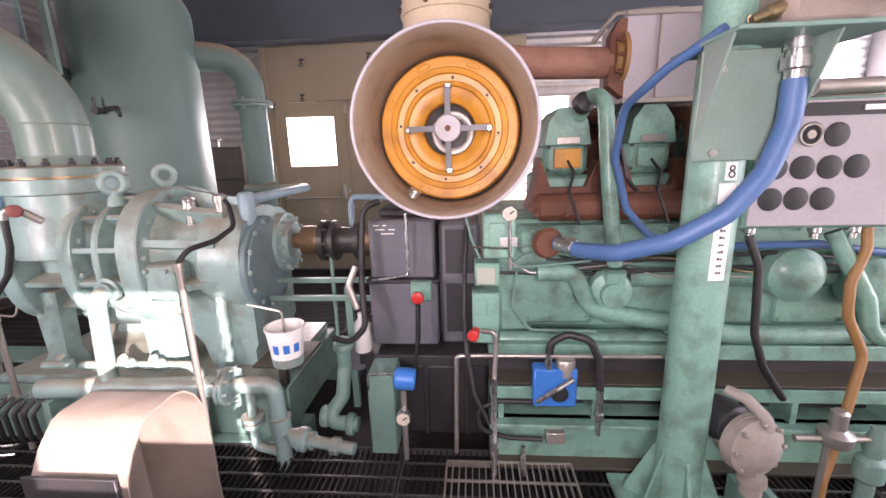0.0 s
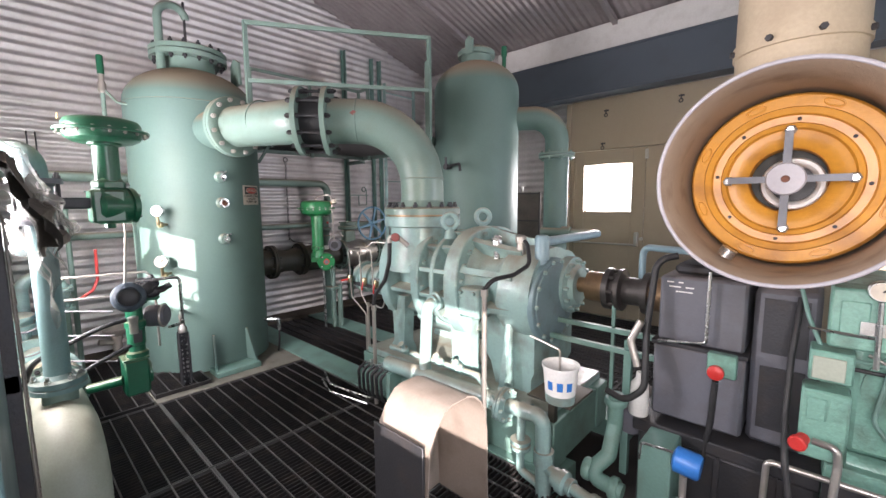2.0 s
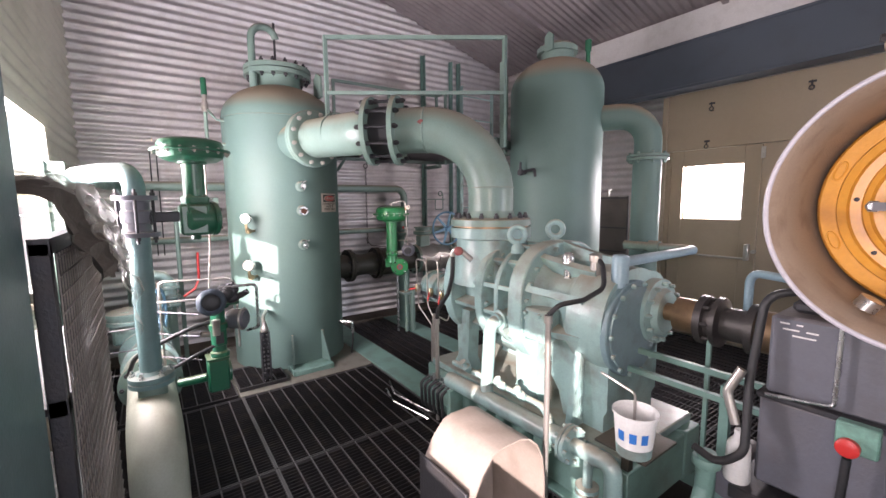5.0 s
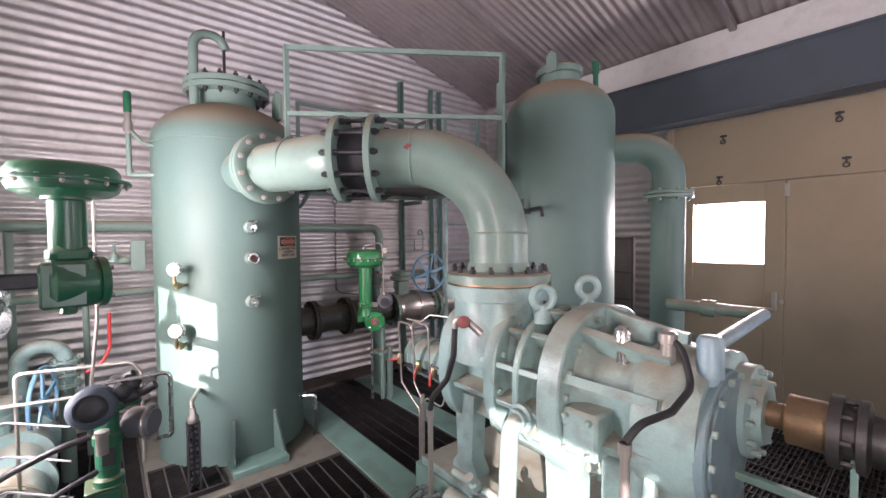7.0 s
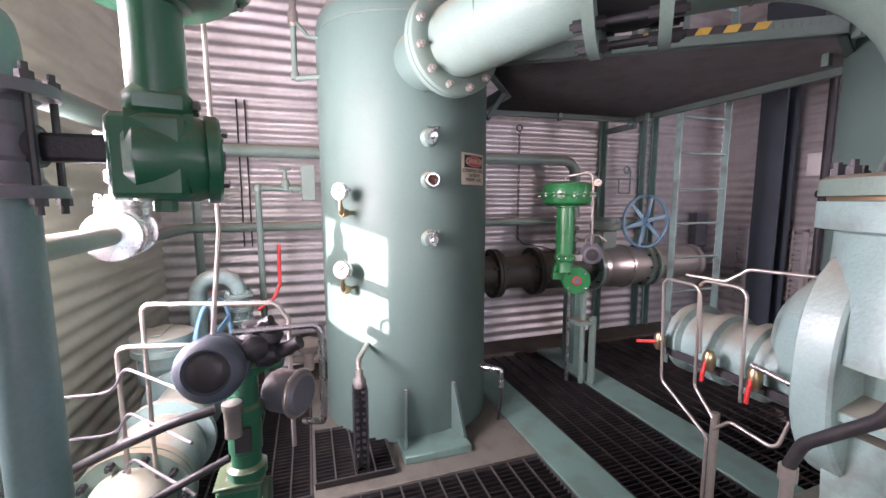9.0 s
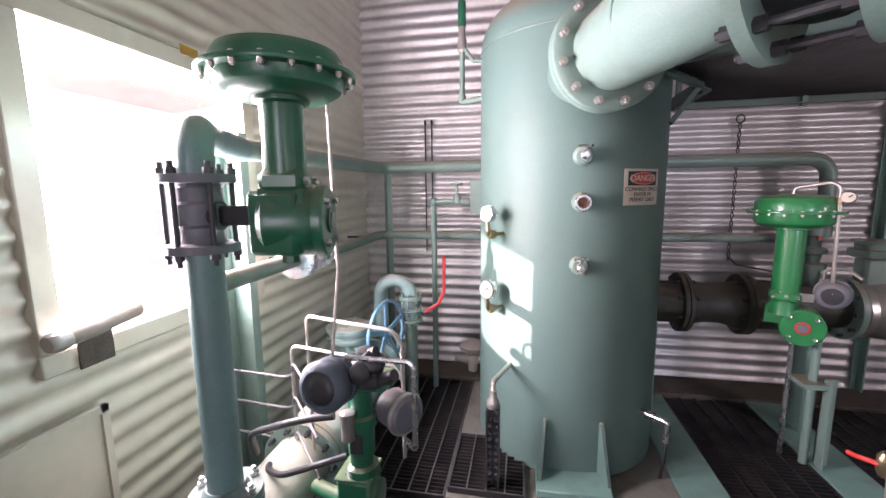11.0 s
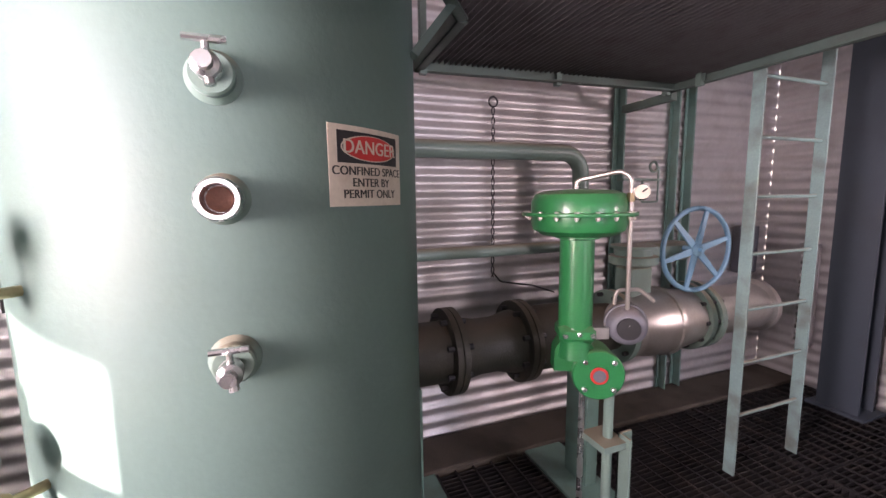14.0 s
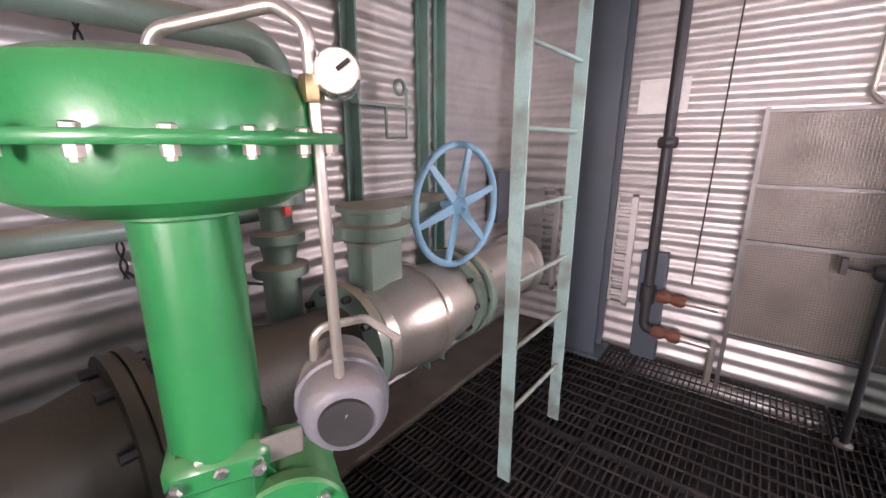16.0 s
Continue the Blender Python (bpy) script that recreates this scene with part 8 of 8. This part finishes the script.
part("support_rail", Shape().tube([(1.268, 1.7, 1.757), (1.521, 1.7, 1.758)] + [(2.4, 1.7, 1.74)], 0.03, seg=14), SILVER, t)
t = thing("yellow_hose", (1.45, 1.6, 0.1), "ochre rubber hose hanging beside the engine", "hose")
part("hose", Shape().tube([(1.487, 1.62, 1.24), (1.486, 1.6, 1.156), (1.433, 1.58, 1.027), (1.449, 1.58, 0.888), (1.539, 1.58, 0.719), (1.494, 1.55, 0.508), (1.444, 1.52, 0.291), (1.413, 1.5, 0.193)] + [(1.42, 1.5, -0.1)], 0.018, 0.1, 14), YELLOW, t)
t = thing("bundled_pipe", (1.5, 1.6, 0.6), "green bent pipe with black ties on the engine front", "pipe")
part("pipe_run", Shape().tube([(1.395, 1.65, 1.214), (1.441, 1.62, 1.107), (1.526, 1.6, 0.951), (1.569, 1.6, 0.783)] + [(2.0, 1.6, 0.75)], 0.030, 0.1, 14), ENGINE, t)

# ---- small gear before the engine skid ----
t = thing("diaphragm_pump", (1.1, 1.45, 0.05), "dusty pale round diaphragm pump on a small stand", "pump")
part("front_disc", Shape().lathe([(0.05, -0.10), (0.09, -0.09), (0.10, -0.03), (0.118, -0.028), (0.118, -0.004), (0.112, 0.0), (0.118, 0.004), (0.118, 0.026), (0.095, 0.034), (0.07, 0.06), (0.03, 0.068)], (1.055, 1.42, 0.42), (0.25, -1, 0.1), 32), CONC, t, "pale dusty cast diaphragm chamber")
for k in range(8):
    a = math.pi / 4 * k
    part("clamp_bolt", Shape().lathe([(0.010, 0.026), (0.010, 0.042), (0.005, 0.044)], Vector((1.055, 1.42, 0.42)) + Vector((0.97 * math.cos(a), 0.24 * math.cos(a), math.sin(a))) * 0.107, (0.25, -1, 0.1), 6), SILVER, t)
part("manifold", Shape().tube([(0.983, 1.5, 0.608), (1.027, 1.45, 0.604), (1.085, 1.4, 0.542), (1.07, 1.40, 0.30)], 0.022, 0.04, 12), CONC, t)
part("rear_chamber", Shape().lathe([(0.05, -0.07), (0.085, -0.05), (0.09, 0.0), (0.085, 0.05), (0.05, 0.07)], (1.0, 1.52, 0.46), (0.4, -1, 0), 24), DARK, t)
part("bottom_tee", Shape().lathe([(0.03, 0), (0.04, 0.01), (0.04, 0.05), (0.05, 0.06), (0.05, 0.09)], (1.06, 1.40, 0.21), (0, 0, 1), 16), CONC, t)
part("stand", Shape().box((1.02, 1.36, 0.03), (1.20, 1.56, 0.05), 0.003).box((1.05, 1.40, 0.0), (1.08, 1.52, 0.20)).box((1.14, 1.40, 0.0), (1.17, 1.52, 0.20)), STEELG, t)
t = thing("regulator_valve", (1.45, 1.5, 0.3), "grey screw regulator on a steel stub", "valve")
part("body", Shape().lathe([(0.05, -0.05), (0.06, -0.03), (0.06, 0.0), (0.03, 0.02), (0.03, 0.09), (0.02, 0.10)], (1.425, 1.5, 0.426), (0, 0, 1), 18).rod((1.271, 1.5, 0.396), (1.557, 1.5, 0.396), 0.014, 10), SILVER, t)
part("leg", Shape().rod((1.40, 1.5, 0.0), (1.40, 1.5, 0.40), 0.012, 8), SILVER, t)
t = thing("side_valve", (1.55, 1.55, 0.0), "green valve column by the skid", "valve")
part("body", Shape().lathe([(0.03, 0.0), (0.03, 0.20), (0.05, 0.22), (0.05, 0.30), (0.03, 0.32), (0.04, 0.36), (0.02, 0.45)], (1.58, 1.5, 0), seg=16), STEELG, t)
t = thing("oil_level_controller", (0.4, 1.72, 0.3), "bright blue oil level controller with steel cap and hose", "controller")
part("blue_case", Shape().box((0.262, 1.72, 0.56), ((0.464, 1.72, 0.364)[0], 1.80, (0.464, 1.72, 0.364)[2]), 0.008), BLUE, t, "bright blue plastic case")
part("steel_cap", Shape().lathe([(0.045, 0), (0.045, 0.07), (0.04, 0.08), (0.015, 0.082)], (0.414, 1.76, 0.518), (0, 0, 1), 20), SILVER, t)
part("sight_hole", Shape().lathe([(0.035, 0), (0.04, 0.004), (0.04, 0.01), (0.03, 0.012)], (0.382, 1.717, 0.44), (0, -1, 0), 20), BLACK, t)
part("cross_strap", Shape().tube([(0.276, 1.7, 0.404), (0.362, 1.69, 0.477), (0.439, 1.7, 0.525)], 0.012, 0.02, 8), CHROME, t)
part("hose_stub", Shape().lathe([(0.018, 0), (0.018, 0.06), (0.013, 0.065), (0.013, 0.10)], (0.33, 1.74, 0.549), (0, 0, 1), 12), CHROME, t)
part("black_hose", Shape().tube([(0.333, 1.74, 0.636), (0.339, 1.74, 0.693), (0.414, 1.74, 0.73), (0.511, 1.72, 0.713), (0.559, 1.72, 0.606), (0.568, 1.72, 0.462)], 0.018, 0.06, 12), BLACK, t)
part("hose_tail", Shape().lathe([(0.016, 0), (0.016, 0.12), (0.022, 0.125), (0.022, 0.16), (0.012, 0.17), (0.012, 0.24)], (0.57, 1.72, 0.462), (0, 0, -1), 12), CHROME, t)
part("loop_hose", Shape().tube([(0.282, 1.74, 0.378), (0.093, 1.74, 0.38), (-0.002, 1.74, 0.331), (0.011, 1.74, 0.221), (0.149, 1.74, 0.177), (0.311, 1.72, 0.187)], 0.012, 0.06, 10), BLACK, t)
part("tee_block", Shape().box((0.328, 1.7, 0.235), ((0.415, 1.7, 0.175)[0], 1.75, (0.415, 1.7, 0.175)[2]), 0.004), SILVER, t)
t = thing("test_stub", (0.09, 1.6, 0), "bright pipe stub rising from the grating", "pipe stub", "pipe stubs")
part("pipe_body", Shape().lathe([(0.014, 0.0), (0.014, 0.14), (0.020, 0.142), (0.020, 0.23), (0.012, 0.24), (0.012, 0.55)], (0.076, 1.66, 0.0), (0, 0, 1), 12), CHROME, t)
part("cable", Shape().tube([(0.052, 1.66, 0.313), (-0.015, 1.66, 0.46), (-0.05, 1.7, 0.668), (-0.06, 1.8, 0.793), (-0.059, 1.9, 0.989), (-0.046, 2.0, 1.196)], 0.011, 0.1, 10), BLACK, t)
t = thing("test_stub", (0.2, 1.68, 0), "bright pipe stub rising from the grating", "pipe stub", "pipe stubs")
part("pipe_body", Shape().lathe([(0.014, 0.0), (0.014, 0.12), (0.010, 0.125), (0.010, 0.16)], (0.217, 1.7, 0.0), (0, 0, 1), 12), CHROME, t)
t = thing("control_box", (0.1, 1.76, 1.08), "green control box with gauge and tubing", "control box")
part("box", Shape().box((0.03, 1.76, 1.085), (0.175, 1.90, 1.29), 0.008), ENGINE, t)
part("cover", Shape().box((0.055, 1.752, 1.13), (0.125, 1.76, 1.25), 0.004), ENGINE, t)
gauge(t, Vector((0.142, 1.72, 1.296)), (0, -1, 0), 0.032)
part("gauge_stem", Shape().rod((0.142, 1.72, 1.262), (0.147, 1.72, 1.045), 0.008, 8).box((0.103, 1.73, 1.191), (0.177, 1.74, 1.148)), CHROME, t)
part("thin_tube", Shape().tube([(-0.021, 1.74, 1.145), (0.141, 1.74, 1.138)], 0.005, seg=6), CHROME, t)
t = thing("junction_box", (0.04, 1.75, 0.67), "green junction box with red stop button", "junction box", "stop button boxes")
part("box", Shape().box((-0.022, 1.75, 0.675), (0.105, 1.86, 0.925), 0.008), ENGINE, t)
part("cover", Shape().box((-0.005, 1.744, 0.82), (0.045, 1.75, 0.90), 0.003), ENGINE, t)
part("red_button", Shape().lathe([(0.02, 0), (0.02, 0.012), (0.015, 0.04), (0.026, 0.042), (0.026, 0.058), (0.02, 0.063)], (-0.007, 1.7, 0.763), (-0.25, -1, 0), 18), RED, t)
part("conduit", Shape().tube([(0.019, 1.72, 0.754), (0.08, 1.7, 0.758), (0.085, 1.7, 0.697), (0.073, 1.67, 0.485), (0.07, 1.66, 0.313)], 0.012, 0.02, 10), SILVER, t)
t = thing("torn_box", (0.04, 1.78, 0.95), "green box with a torn pale cover", "box")
part("box", Shape().box((-0.01, 1.78, 0.95), (0.105, 1.9, 1.06), 0.006), ENGINE, t)
part("torn_cover", Shape().box((0.0, 1.774, 0.96), (0.085, 1.78, 1.04), 0.004), LAGGING, t)
t = thing("junction_box", (-0.31, 2.0, 0.85), "green junction box with red stop button", "junction box", "stop button boxes")
part("box", Shape().box((-0.345, 1.985, 0.80), (-0.235, 2.03, 0.905), 0.006), ENGINE, t)
part("red_button", Shape().lathe([(0.02, 0), (0.02, 0.012), (0.032, 0.014), (0.032, 0.032), (0.026, 0.036)], (-0.306, 1.985, 0.827), (0, -1, 0), 18), RED, t)
part("conduit", Shape().tube([(-0.306, 1.97, 0.785), (-0.314, 1.97, 0.593), (-0.338, 1.97, 0.392)], 0.013, 0.02, 10), BLACK, t)
t = thing("transmitter_stand", (-0.48, 1.8, 0), "green sheet pedestal with blue transmitter and dial", "transmitter")
part("pedestal", Shape().box((-0.555, 1.78, 0.03), (-0.42, 1.98, 0.485), 0.006), STEELG, t)
part("blue_head", Shape().lathe([(0.045, 0), (0.052, 0.01), (0.052, 0.09), (0.035, 0.10)], (-0.295, 1.7, 0.513), (-1, 0, 0.08), 22), BLUE, t, "blue transmitter head")
part("stem", Shape().rod((-0.355, 1.7, 0.458), (-0.357, 1.7, 0.073), 0.014, 10), SILVER, t)
gauge(t, Vector((-0.354, 1.66, 0.333)), (0, -1, 0), 0.036)
part("tube", Shape().tube([(-0.543, 1.76, 0.417), (-0.538, 1.76, 0.499), (-0.393, 1.72, 0.53)], 0.006, 0.02, 8), CHROME, t)
grating_step = grating(-0.16, 0.46, 1.36, 1.74, "brighter loose steel grating panel on the floor")
grating_step.location.z = 0.035
for ch in grating_step.children:
    ch.data.materials[0] = SILVER
s = Shape().tube([(-0.109, 1.74, 0.087), (-0.099, 1.74, 0.617), (0.067, 1.76, 0.609), (0.855, 1.78, 0.6)], 0.011, 0.02, 10)
single("tube_rail", s, SILVER, "thin pale tube rail along the skid edge", "rail")
